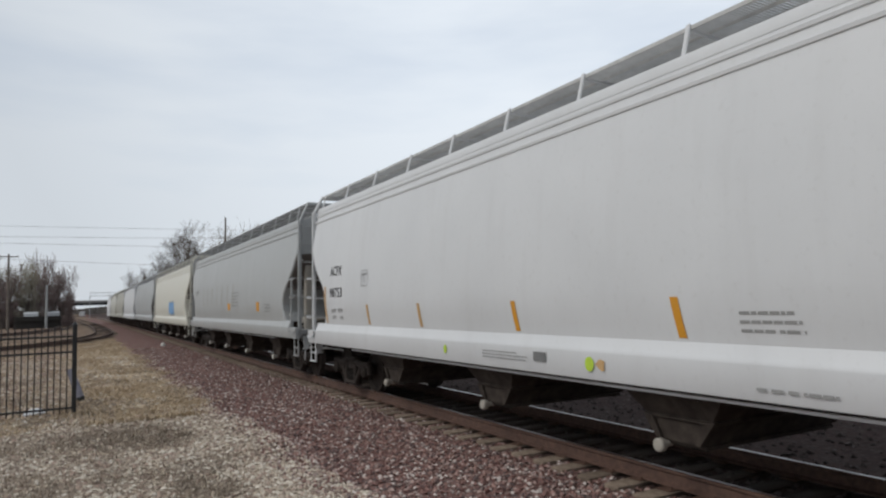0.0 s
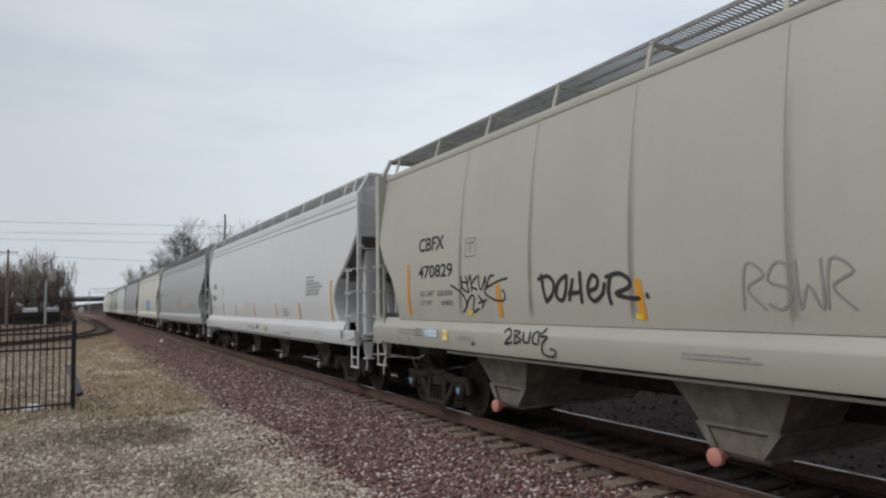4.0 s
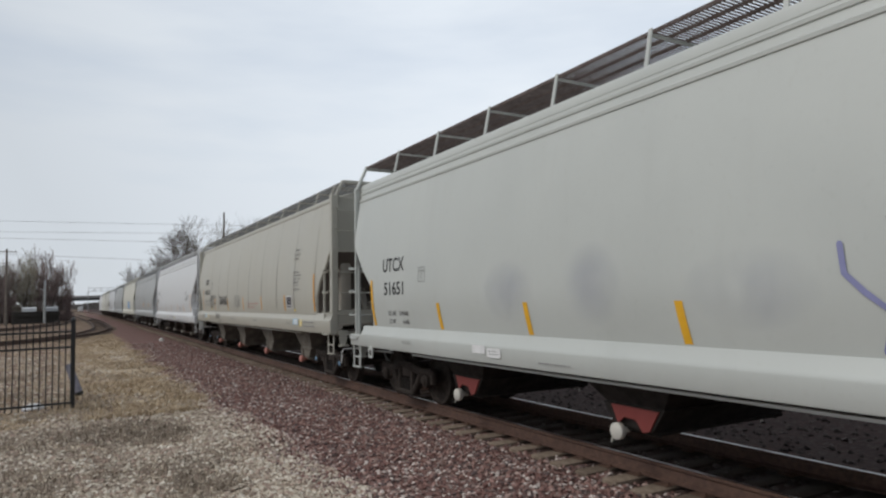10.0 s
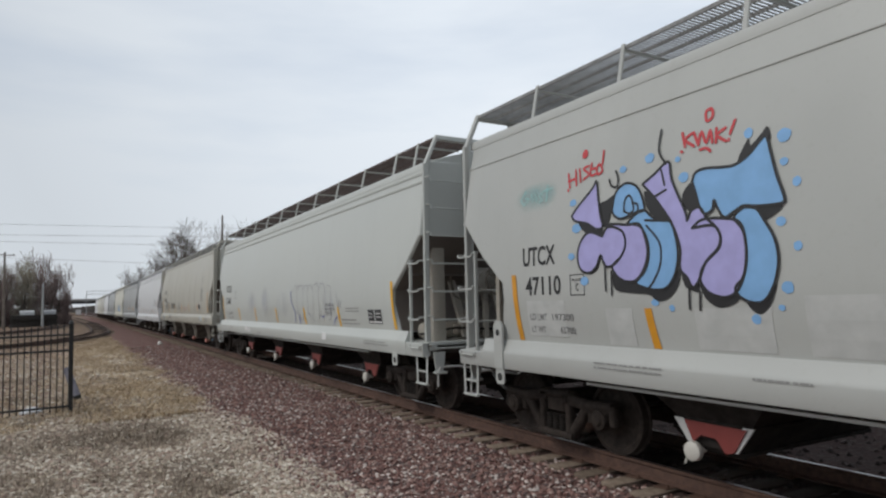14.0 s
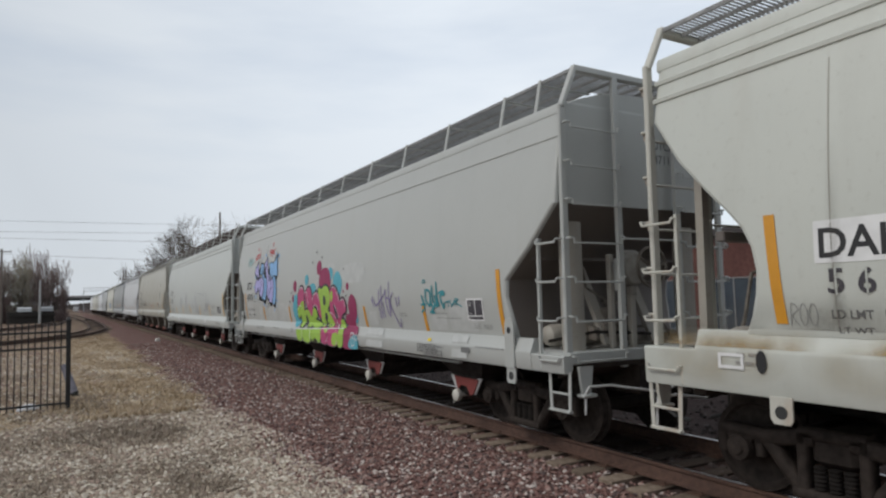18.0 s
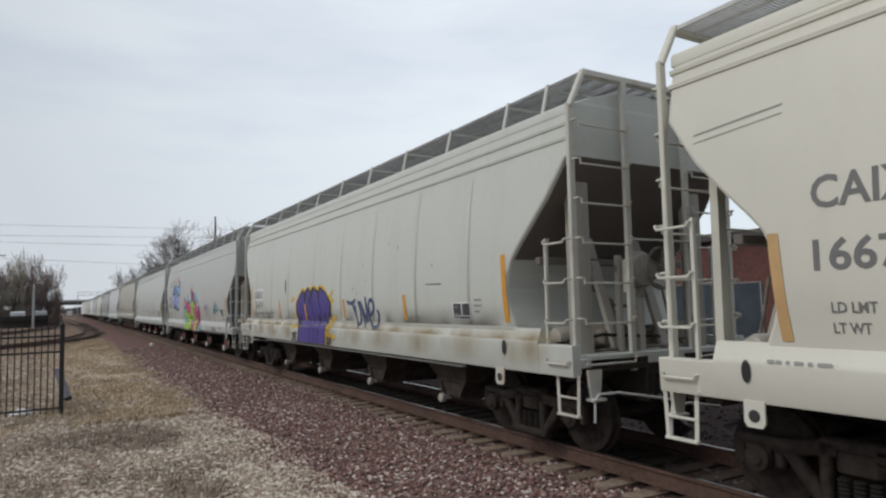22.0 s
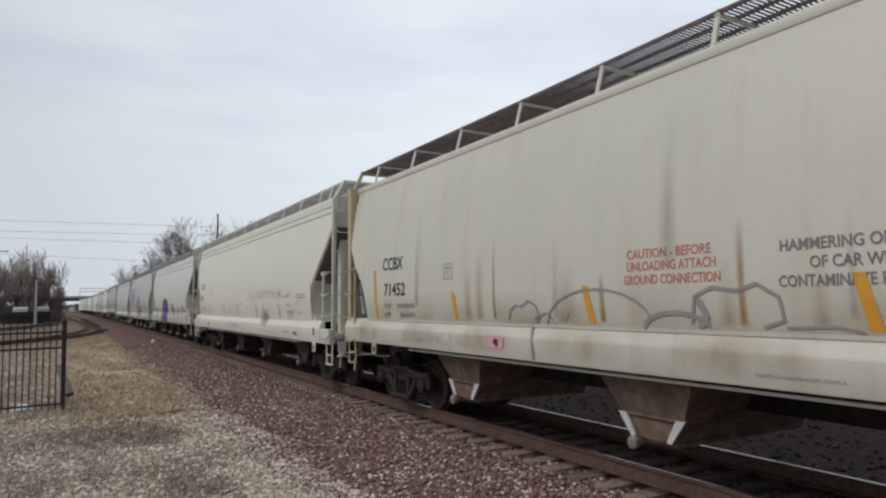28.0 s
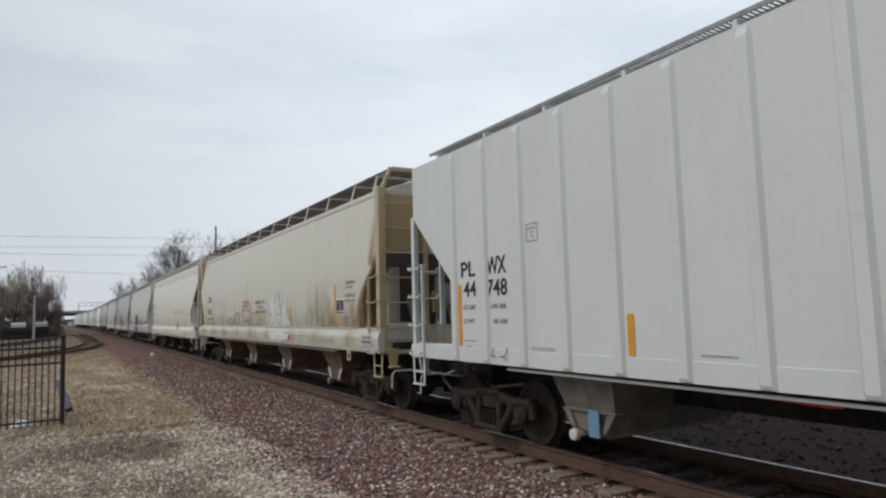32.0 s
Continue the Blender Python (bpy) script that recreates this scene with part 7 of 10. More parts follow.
    ink.spray([(7.23, 2.29), (7.31, 2.09), (7.36, 1.87), (7.44, 1.68), (7.5, 1.51)], 0.04)
    ink.spray([(7.72, 2.31), (7.81, 2.13), (7.89, 1.94), (7.96, 1.84), (7.91, 1.66), (7.83, 1.53)], 0.04)
    ink.spray([(7.82, 2.3), (7.83, 2.13)], 0.04)
    ink.spray([(6.83, 2.29), (6.83, 2.11)], 0.04)
    ink.spray([(7.5, 1.51), (7.46, 1.38), (7.43, 1.09)], 0.04)
    ink.spray([(7.87, 1.52), (7.77, 1.39), (7.69, 1.09)], 0.04)
    ink.spray([(7.18, 1.5), (7.16, 1.36), (7.14, 1.13)], 0.04)
    ink.spray([(6.93, 1.67), (7.05, 1.7), (7.13, 1.64), (7.18, 1.5)], 0.04)
    ink.spray([(6.46, 1.75), (6.48, 1.5)], 0.04)
    ink.spray([(6.33, 1.75), (6.4, 1.5)], 0.04)
    ink.form([(7.22, 2.3), (7.33, 2.37), (7.44, 2.38), (7.38, 2.28), (7.33, 2.14), (7.3, 2.2)])
    ink.form([(7.68, 2.33), (7.82, 2.31), (7.84, 2.07), (7.78, 2.21)])
    ink.form([(6.7, 2.29), (6.84, 2.33), (6.89, 2.26), (6.84, 2.07), (6.77, 2.17)])
    ink.form([(6.08, 1.91), (6.2, 1.74), (6.38, 1.5), (6.2, 1.56)])
    ink.form([(8.52, 1.82), (8.58, 1.86), (8.6, 1.73), (8.54, 1.7)])
    ink.blob(7.15, 2.11, 0.058, 0.108, 20, 0.03, 0)
    ink.blob(7.78, 1.69, 0.054, 0.104, 20, 0.03, 1)
    ink.blob(8.21, 1.73, 0.043, 0.098, 20, 0.03, 2)
    ink.blob(7.85, 1.62, 0.073, 0.072, 20, 0.03, 3)
    tag.spray([(8.36, 1.23), (8.41, 1.26), (8.43, 1.22), (8.36, 1.11), (8.45, 1.12)], 0.028)
    tag.spray([(8.48, 1.26), (8.45, 1.17), (8.5, 1.13)], 0.028)
    tag.spray([(8.55, 1.25), (8.5, 1.2), (8.52, 1.13), (8.58, 1.18), (8.56, 1.25)], 0.028)
    tag.spray([(8.57, 1.16), (8.6, 1.11)], 0.028)
    tag.spray([(8.59, 1.21), (8.64, 1.25), (8.6, 1.11)], 0.028)
    tag.spray([(8.37, 1.1), (8.56, 1.1)], 0.028)
    tag.spray([(5.71, 1.11), (6.11, 1.12)], 0.03)
    tag.spray([(5.83, 1.28), (5.92, 1.16), (6.03, 1.3), (5.87, 1.22), (6.06, 1.19)], 0.03)
    tag.spray([(5.75, 1.26), (6.14, 1.3)], 0.03)
    tag.spray([(5.9, 1.32), (5.84, 1.12)], 0.03)
    tag.spray([(5.99, 1.33), (6.09, 1.14)], 0.03)
    halo.done("graffiti_halo", "amber_halo", b, "amber halo round violet lettering")
    vio.done("graffiti_fill", "violet", b, "deep violet bubble lettering")
    ink.done("graffiti_line", "black", b, "black outline stroke")
    tag.done("graffiti_tag", "black", b, "small black sprayed tag")
    Decal(c, 0.016).quad(6.82, 1.63, 6.92, 2.03, -0.06).done("reflector_strip", "orange", b, "upright reflective strip")
    t = Decal(c, 0.007)
    t.spray([(9.61, 2.05), (9.72, 2.01), (9.88, 2.02), (10.03, 2.07)], 0.075)
    t.spray([(9.88, 2.02), (9.96, 1.9), (10.05, 1.75), (10.12, 1.54)], 0.075)
    t.spray([(10.02, 1.95), (10.06, 1.77), (10.11, 1.61), (10.19, 1.58), (10.27, 1.65), (10.3, 1.83), (10.24, 1.98), (10.2, 2.02)], 0.075)
    t.spray([(10.21, 1.98), (10.3, 2.02), (10.37, 1.92), (10.44, 1.73), (10.51, 1.53)], 0.075)
    t.spray([(10.31, 2.02), (10.44, 1.85), (10.55, 1.71), (10.6, 1.64), (10.61, 1.83), (10.58, 2.02), (10.56, 2.1)], 0.075)
    t.spray([(10.57, 2.07), (10.65, 1.87), (10.73, 1.71), (10.81, 1.58), (10.98, 1.52), (11.08, 1.56), (11.15, 1.68), (11.18, 1.79), (11.12, 1.85)], 0.075)
    t.spray([(10.76, 1.76), (10.88, 1.82), (10.96, 1.88), (10.95, 1.99), (10.86, 2.06), (10.77, 2.05), (10.72, 1.97), (10.73, 1.84)], 0.075)
    t.done("graffiti_tag", "navy", b, "dark blue sprayed tag")
    placard(c, b, 13.92, 1.72, 14.45, 1.98)
    Decal(c).bars(14.55, 14.75, 1.8, 2.05, 3, 2).bars(1.1, 1.4, 1.3, 1.45, 2, 5).done("small_lettering", "fine", b)
    Decal(c, 0.009).blob(4.15, 1.38, 0.06, 0.08).quad(0.92, 1.28, 1.18, 1.31).quad(0.92, 1.39, 1.18, 1.42).quad(0.92, 1.31, 0.95, 1.39).quad(1.15, 1.31, 1.18, 1.39).done("sill_marking", "label", b)
    stain(c, b, 0.3, 16.4, 1.64, 1.95, "soft_grime", "grime above the sill", "band", 3, "grime_band", 0.0055, 1.0)
    for k in range(11):
        stain(c, b, 0.2 + 1.48 * k, 1.6 + 1.48 * k, 1.1, 1.6, "soft_ochre", "tan dirt on the sill", "spot", 33 + k, "sill_grime", 0.006 + 0.0002 * (k % 2), 0.45)
    stain(c, b, 0.1, 8.3, 1.47, 1.66, "soft_ochre", "brown dirt along the top of the sill", "band", 50, "sill_dirt", 0.0065, 1.5)
    stain(c, b, 8.3, 16.5, 1.47, 1.66, "soft_ochre", "brown dirt along the top of the sill", "band", 53, "sill_dirt", 0.0065, 1.5)
    for k, (a, z) in enumerate(((8.1, 2.3), (9.9, 2.3), (10.1, 2.2), (10.6, 2.45), (11.6, 3.1), (12.0, 3.0), (10.4, 2.75), (13.3, 2.6))):
        Decal(c, 0.006).blob(a, z, 0.015, 0.03, 8, 0.2, k).done("scrape", "faded", b, "small dark chip")
    # hole shade drawn as black ovals on the sill
    for a in (1.35, 15.3):
        Decal(c, 0.009).blob(a, 1.36, 0.05, 0.1).done("jack_hole", "black", b)


def cream_car():
    c = Car(-79.35, 18.05, (1.05, 1.57), 4.49, TALL_CUT, "cream", grooves=2, mesh_="solid", knob="gear", gates=(4.12, 7.67, 11.3, 14.9))
    car, b = build_car(c, "cream_car", "cream-white covered hopper car with scratched tags")
    stripes(c, b, "tan", [(1.37, 1.59, 2.5), (3.77, 1.59, 2.02), (6.52, 1.59, 2.02), (8.85, 1.59, 1.99), (11.43, 1.59, 2.01), (14.0, 1.59, 2.0), (16.78, 1.59, 2.5)])
    lettered(c, b, "CAIX", "1667", 1.65, 2.43, 2.66, 2.93, 1.65, 2.32, 2.16, 2.42, mat="faded", weights=(1.76, 2.1, 2.25, 2.78, 1.83, "195800 LBS", "67200 LBS"))
    plate_c(c, b, 4.1, 2.53, 0.12, "faded")
    thin = Decal(c, 0.006)
    # cross bars, stems and loops of the scrawled word
    for pts in ([(10.4, 2.23), (10.67, 2.25)], [(10.53, 2.48), (10.56, 2.23)], [(10.63, 2.44), (10.7, 2.3), (10.69, 2.13), (10.79, 2.3), (10.81, 2.15)], [(10.81, 2.15), (10.88, 2.26), (10.92, 2.13), (10.99, 2.2), (11.05, 2.12), (11.11, 2.17)], [(11.31, 2.36), (11.59, 2.38)], [(11.49, 2.38), (11.46, 2.24)], [(11.3, 2.13), (11.38, 2.15), (11.35, 2.22), (11.64, 2.26)], [(11.72, 2.46), (11.66, 2.1)], [(11.73, 2.33), (11.93, 2.36)], [(11.86, 2.41), (11.84, 2.22)], [(11.74, 2.18), (11.97, 2.24)]):
        thin.apart(), thin.stroke(pts, 0.016)
    for pts in ([(12.0, 2.44), (12.01, 2.16), (12.05, 2.14), (12.13, 2.22)], [(12.13, 2.39), (12.29, 2.43)], [(12.21, 2.4), (12.21, 2.25)], [(12.14, 2.24), (12.27, 2.25), (12.23, 2.15), (12.13, 2.11)], [(12.33, 2.45), (12.35, 2.29), (12.3, 2.29)], [(12.43, 2.14), (12.51, 2.41), (12.54, 2.25), (12.39, 2.27)], [(12.51, 2.39), (12.82, 2.39)], [(12.64, 2.45), (12.69, 2.16)], [(12.74, 2.29), (12.86, 2.29), (12.84, 2.37)], [(13.01, 2.36), (12.91, 2.35), (12.89, 2.23), (13.01, 2.21), (13.08, 2.27), (12.96, 2.29)]):
        thin.apart(), thin.stroke(pts, 0.016)
    for pts in ([(13.01, 2.41), (13.13, 2.39), (13.08, 2.31)], [(13.17, 2.21), (13.2, 2.38), (13.28, 2.19)], [(13.33, 2.45), (13.37, 2.23)], [(13.37, 2.36), (13.43, 2.18)], [(13.55, 2.43), (13.48, 2.38), (13.52, 2.33)], [(13.45, 2.22), (13.54, 2.16), (13.62, 2.22), (13.61, 2.31), (13.5, 2.29)], [(13.72, 2.41), (13.79, 2.4)], [(13.82, 2.18), (13.85, 2.34), (13.95, 2.34), (13.92, 2.26), (13.81, 2.28)], [(13.97, 2.43), (13.88, 2.19)], [(13.97, 2.43), (14.07, 2.12)], [(13.9, 2.26), (14.04, 2.28)]):
        thin.apart(), thin.stroke(pts, 0.016)
    for pts in ([(14.1, 2.45), (14.13, 2.19), (14.18, 2.23), (14.22, 2.19)], [(14.32, 2.48), (14.3, 2.15), (14.34, 2.22), (14.41, 2.23), (14.44, 2.18), (14.51, 2.17), (14.55, 2.2)], [(14.63, 2.23), (14.72, 2.17)], [(14.72, 2.27), (14.65, 2.16)], [(14.77, 2.28), (14.84, 2.18)], [(14.85, 2.28), (14.78, 2.17)], [(14.91, 2.28), (14.98, 2.17)], [(15.03, 2.33), (14.92, 2.16)]):
        thin.apart(), thin.stroke(pts, 0.016)
    thin.done("graffiti_tag", "grey_tag", b, "thin grey hand-scrawled tag")
    Decal(c, 0.006).stroke([(12.2, 1.95), (12.25, 1.65)], 0.07).stroke([(12.6, 1.8), (12.7, 1.6)], 0.08).stroke([(11.8, 1.65), (12.1, 1.55), (12.9, 1.62)], 0.03).done("graffiti_tag", "grey_tag", b, "grey smeared tag")
    stain(c, b, 11.8, 12.9, 1.3, 1.85, "soft_grime", "grey smear", "spot", 5, "smear", 0.005, 0.5)
    Decal(c).bars(14.73, 15.03, 1.903, 2.011, 3, 1).text("INTERIOR LINING", 14.74, 15.32, 1.743, 1.803).bars(14.75, 15.37, 1.663, 1.719, 1, 12).bars(14.71, 15.17, 1.587, 1.640, 1, 13).text("EXW 10-8 H 7-0", 15.62, 16.29, 2.201, 2.244).text("EW  8-0 H 15-2", 15.62, 16.28, 2.124, 2.175).text("CU FT 5800", 15.62, 16.04, 2.048, 2.068).bars(15.62, 15.77, 1.946, 2.009, 2, 4).bars(15.63, 15.95, 1.708, 1.782, 2, 5).bars(8.9, 9.6, 1.98, 2.04, 1, 6).done("small_lettering", "faded", b, "dark paint and size notes")
    Decal(c, 0.006).stroke([(0.5, 3.55), (1.4, 3.62)], 0.014).stroke([(0.5, 3.47), (1.4, 3.54)], 0.008).done("scrape", "fine", b, "thin scraped line")
    Decal(c, 0.009).bars(7.6, 9.4, 1.22, 1.32, 2, 7).bars(14.5, 15.2, 1.2, 1.28, 1, 8).bars(1.2, 1.9, 1.38, 1.46, 1, 9).done("sill_lettering", "fine", b)
    Decal(c, 0.009).quad(15.35, 1.18, 15.65, 1.26).quad(3.5, 1.18, 3.72, 1.3).done("sill_plate", "faded", b)
    # flat black ovals for the shaded holes
    for a in (1.0, 17.0):
        Decal(c, 0.009).blob(a, 1.32, 0.045, 0.1).done("jack_hole", "black", b)


def rusty_car():
    c = Car(-98.4, 19.25, (1.2, 1.67), 4.42, POST_CUT, "rusty", chute="brownchute", knob="gear", mesh_="brown", tube=True, gates=(4.12, 8.02, 11.93, 15.83), trim="rustier")
    car, b = build_car(c, "rusty_car", "cream covered hopper car streaked with rust and tags")
    stripes(c, b, "orange", [(1.63, 1.70, 2.6), (4.6, 1.71, 2.13), (7.58, 1.71, 2.14), (10.6, 1.71, 2.16), (13.6, 1.71, 2.16), (17.04, 1.70, 2.61)], 0.1)
    lettered(c, b, "CCBX", "71452", 1.9, 2.75, 2.58, 2.82, 1.98, 2.86, 2.10, 2.34, weights=(1.98, 2.3, 2.5, 3.2, 1.88, "220000", "66000"))
    plate_c(c, b, 4.36, 2.46, 0.12, "faded")
    d = Decal(c)
    d.text("CAUTION - BEFORE", 8.15, 9.2, 2.40, 2.50).text("UNLOADING ATTACH", 8.15, 9.25, 2.27, 2.37).text("GROUND CONNECTION", 8.1, 9.3, 2.13, 2.23)
    d.done("lettering", "brick_red", b, "faded red caution lettering")
    d = Decal(c)
    d.text("HAMMERING ON SIDE", 9.88, 11.04, 2.36, 2.46).text("OF CAR WILL", 10.13, 10.83, 2.21, 2.31).text("CONTAMINATE PRODUCT", 9.86, 11.17, 2.06, 2.16)
    d.done("lettering", "faded", b, "dark warning lettering")
    stain(c, b, 0.6, 18.6, 1.68, 2.15, "soft_ochre", "ochre rust bloom above the sill", "band", 6, "rust_band", 0.0045, 0.55)
    for i, (a, z, w, q, mat) in enumerate(((5.62, 2.9, 0.07, 1.72, "soft_rust"), (5.25, 2.75, 0.16, 1.72, "soft_ochre"), (4.95, 2.5, 0.12, 1.72, "soft_ochre"), (6.95, 2.75, 0.08, 1.75, "soft_grime"), (7.15, 2.4, 0.2, 1.72, "soft_ochre"), (7.75, 2.3, 0.1, 1.72, "soft_rust"), (9.5, 2.7, 0.09, 1.72, "soft_rust"), (9.35, 2.4, 0.12, 1.72, "soft_ochre"), (10.2, 2.3, 0.1, 1.72, "soft_ochre"), (11.0, 2.5, 0.1, 1.72, "soft_ochre"), (10.45, 2.8, 0.05, 1.8, "soft_grime"), (12.27, 3.1, 0.07, 2.2, "soft_grime"), (13.0, 2.4, 0.1, 1.72, "soft_rust"), (13.75, 2.7, 0.09, 1.72, "soft_rust"), (14.1, 2.9, 0.07, 1.72, "soft_grime"), (15.3, 2.9, 0.05, 2.0, "soft_grime"), (15.4, 2.2, 0.16, 1.72, "soft_grime"), (15.75, 2.7, 0.1, 1.72, "soft_rust"), (16.6, 2.4, 0.2, 1.72, "soft_ochre"), (16.85, 2.3, 0.08, 1.72, "soft_rust"), (18.0, 2.3, 0.2, 1.72, "soft_ochre"), (18.5, 2.5, 0.12, 1.72, "soft_rust"), (3.3, 3.6, 0.12, 1.9, "soft_grime"), (8.7, 3.9, 0.14, 2.3, "soft_grime"))):
        w *= 0.55 if mat == "soft_rust" else 0.9
        stain(c, b, a - w, a + w, q, z, mat, "run of rust", "run", i, "rust_run", 0.0055 + 0.0003 * i, 0.4 if mat == "soft_grime" else 0.7 if mat == "soft_ochre" else 1.1)
    stain(c, b, 14.8, 19.1, 1.68, 3.1, "soft_ochre", "ochre wash low on the rear of the side", "band", 21, "rust_wash", 0.0048, 0.75)
    stain(c, b, 18.7, 19.1, 2.9, 4.3, "soft_rust", "rust run by the corner post", "run", 22, "rust_run", 0.0052, 0.8)
    for k in range(9):
        stain(c, b, 0.4 + 2.05 * k, 2.0 + 2.05 * k, 1.23, 1.66, "soft_ochre", "rust stain on the sill", "spot", 60 + k, "sill_stain", 0.006, 0.4)
    g = Decal(c, 0.012)
    g.stroke([(5.95, 1.72), (6.0, 1.86), (6.12, 1.92), (6.25, 1.9), (6.4, 1.98), (6.55, 1.92), (6.6, 1.8), (6.52, 1.74)], 0.028)
    g.stroke([(6.55, 1.7), (6.65, 1.8), (6.78, 1.82), (6.9, 1.72)], 0.024)
    g.stroke([(7.62 + 0.85 * math.cos(t), 1.68 + 0.42 * math.sin(t)) for t in (3.1 - 0.26 * j for j in range(12))], 0.026)
    g.stroke([(8.75 + 0.4 * math.cos(t), 1.68 + 0.16 * math.sin(t)) for t in (3.1 - 0.28 * j for j in range(11))], 0.045)
    g.stroke([(8.95, 1.75), (9.0, 2.0), (9.2, 2.08), (9.45, 2.04), (9.65, 2.1), (9.85, 1.98), (9.88, 1.78), (9.7, 1.72)], 0.035)
    g.stroke([(9.05, 1.95), (9.12, 1.8), (9.05, 1.72)], 0.07).stroke([(9.9, 1.72), (10.3, 1.74), (10.5, 1.7)], 0.024)
    g.stroke([(6.45, 1.65), (6.5, 1.25)], 0.04).stroke([(7.0, 1.85), (7.1, 1.72), (7.2, 1.85)], 0.024)
    g.done("graffiti_tag", "grey_tag", b, "grey looping outline tag")
    stain(c, b, 11.5, 13.2, 1.9, 2.75, "soft_white", "soft white spray behind lettering", "spot", 8, "graffiti_spray", 0.008, 0.8)
    wh, lk = Decal(c, 0.012), Decal(c, 0.015)
    wh.form([(11.39, 2.14), (11.51, 2.04), (11.64, 2.04), (11.59, 2.26), (11.6, 2.5), (11.77, 2.55), (12.08, 2.55), (12.15, 2.32), (12.26, 2.52), (12.46, 2.49), (12.6, 2.34), (12.67, 2.18), (12.7, 2.02), (12.87, 2.04), (12.99, 2.23), (13.14, 2.43), (13.3, 2.55), (13.35, 2.46), (13.3, 2.23), (13.38, 2.03), (13.48, 1.85), (13.53, 1.71), (11.45, 1.64), (11.63, 1.83)])
    wh.apart()
    wh.poly([(11.51, 1.61), (13.56, 1.61), (13.47, 1.43), (13.32, 1.32), (13.06, 1.32), (12.72, 1.26), (12.48, 1.33), (12.14, 1.27), (11.69, 1.27), (11.52, 1.41)])
    lk.spray([(11.6, 2.44), (11.6, 2.26), (11.66, 2.13), (11.87, 1.99)], 0.022)
    lk.spray([(11.41, 2.13), (11.55, 2.01), (11.87, 1.98)], 0.022)
    lk.spray([(12.22, 2.48), (12.35, 2.32), (12.46, 2.24), (12.52, 2.15)], 0.022)
    lk.spray([(12.67, 2.23), (12.7, 2.13), (12.73, 2.01)], 0.022)
    lk.spray([(12.17, 2.14), (12.31, 2.05), (12.53, 2.0), (12.93, 2.01)], 0.022)
    lk.spray([(12.17, 2.14), (12.3, 1.95), (12.41, 1.81), (12.5, 1.73), (12.58, 1.63)], 0.022)
    lk.spray([(11.73, 1.8), (11.79, 1.68), (11.85, 1.66), (11.95, 1.75), (11.98, 1.78), (11.92, 1.78)], 0.022)
    lk.spray([(11.99, 1.75), (12.07, 1.84), (12.14, 1.82)], 0.022)
    lk.spray([(12.59, 1.68), (12.59, 1.79), (12.7, 1.85), (12.91, 1.88)], 0.022)
    lk.spray([(12.64, 1.81), (12.74, 1.7)], 0.022)
    lk.spray([(12.74, 1.84), (12.83, 1.7)], 0.022)
    lk.spray([(12.29, 1.62), (12.37, 1.48)], 0.022)
    lk.spray([(12.59, 1.6), (12.62, 1.5)], 0.022)
    wh.done("graffiti_fill", "ghost_white", b, "ghosted white graffiti piece")
    lk.done("graffiti_line", "lilac_line", b, "thin purple-grey outline")
    placard(c, b, 17.03, 1.96, 17.53, 2.3)
    Decal(c).text("INTERIOR LINING", 17.6, 18.12, 2.60, 2.67).bars(17.6, 18.15, 2.5, 2.57, 1, 4).text("EXTERIOR PAINT", 17.6, 18.12, 2.32, 2.39).bars(17.6, 18.2, 2.2, 2.29, 1, 6).bars(17.5, 17.85, 1.78, 1.92, 2, 5).done("lettering", "faded", b, "dark paint notes")
    Decal(c, 0.008).quad(18.42, 1.33, 18.96, 1.56).done("sill_label", "patch", b, "pale stencilled panel on the sill")
    Decal(c, 0.011).text("2 INCH HF", 18.48, 18.9, 1.46, 1.52).text("COMP SHOES", 18.46, 18.93, 1.37, 1.43).done("sill_lettering", "black", b)
    Decal(c, 0.009).quad(5.5, 1.33, 5.85, 1.5).quad(13.36, 1.32, 13.78, 1.48).done("sill_sticker", "pale_pink", b, "pink sticker on the sill")
    Decal(c, 0.011).blob(5.68, 1.41, 0.06, 0.06, 12, 0.2).blob(13.57, 1.40, 0.07, 0.07, 12, 0.2).done("sticker_print", "black", b)
    Decal(c, 0.009).text("EXW 10-7 H 6-6", 14.35, 14.95, 1.52, 1.58).text("EW  8-8 H 15-1", 14.35, 14.95, 1.42, 1.48).text("CU FT 6221", 14.35, 14.75, 1.32, 1.38).bars(9.6, 10.6, 1.3, 1.34, 1, 8).done("sill_lettering", "fine", b)
    scrawl(c, b, 2.8, 5.2, 1.28, 1.5, "grey_tag", 0.012, 50, 16, "small grey scrawls on the sill")
    scrawl(c, b, 15.9, 16.9, 1.3, 1.5, "grey_tag", 0.012, 51, 8, "grey scrawls on the sill")


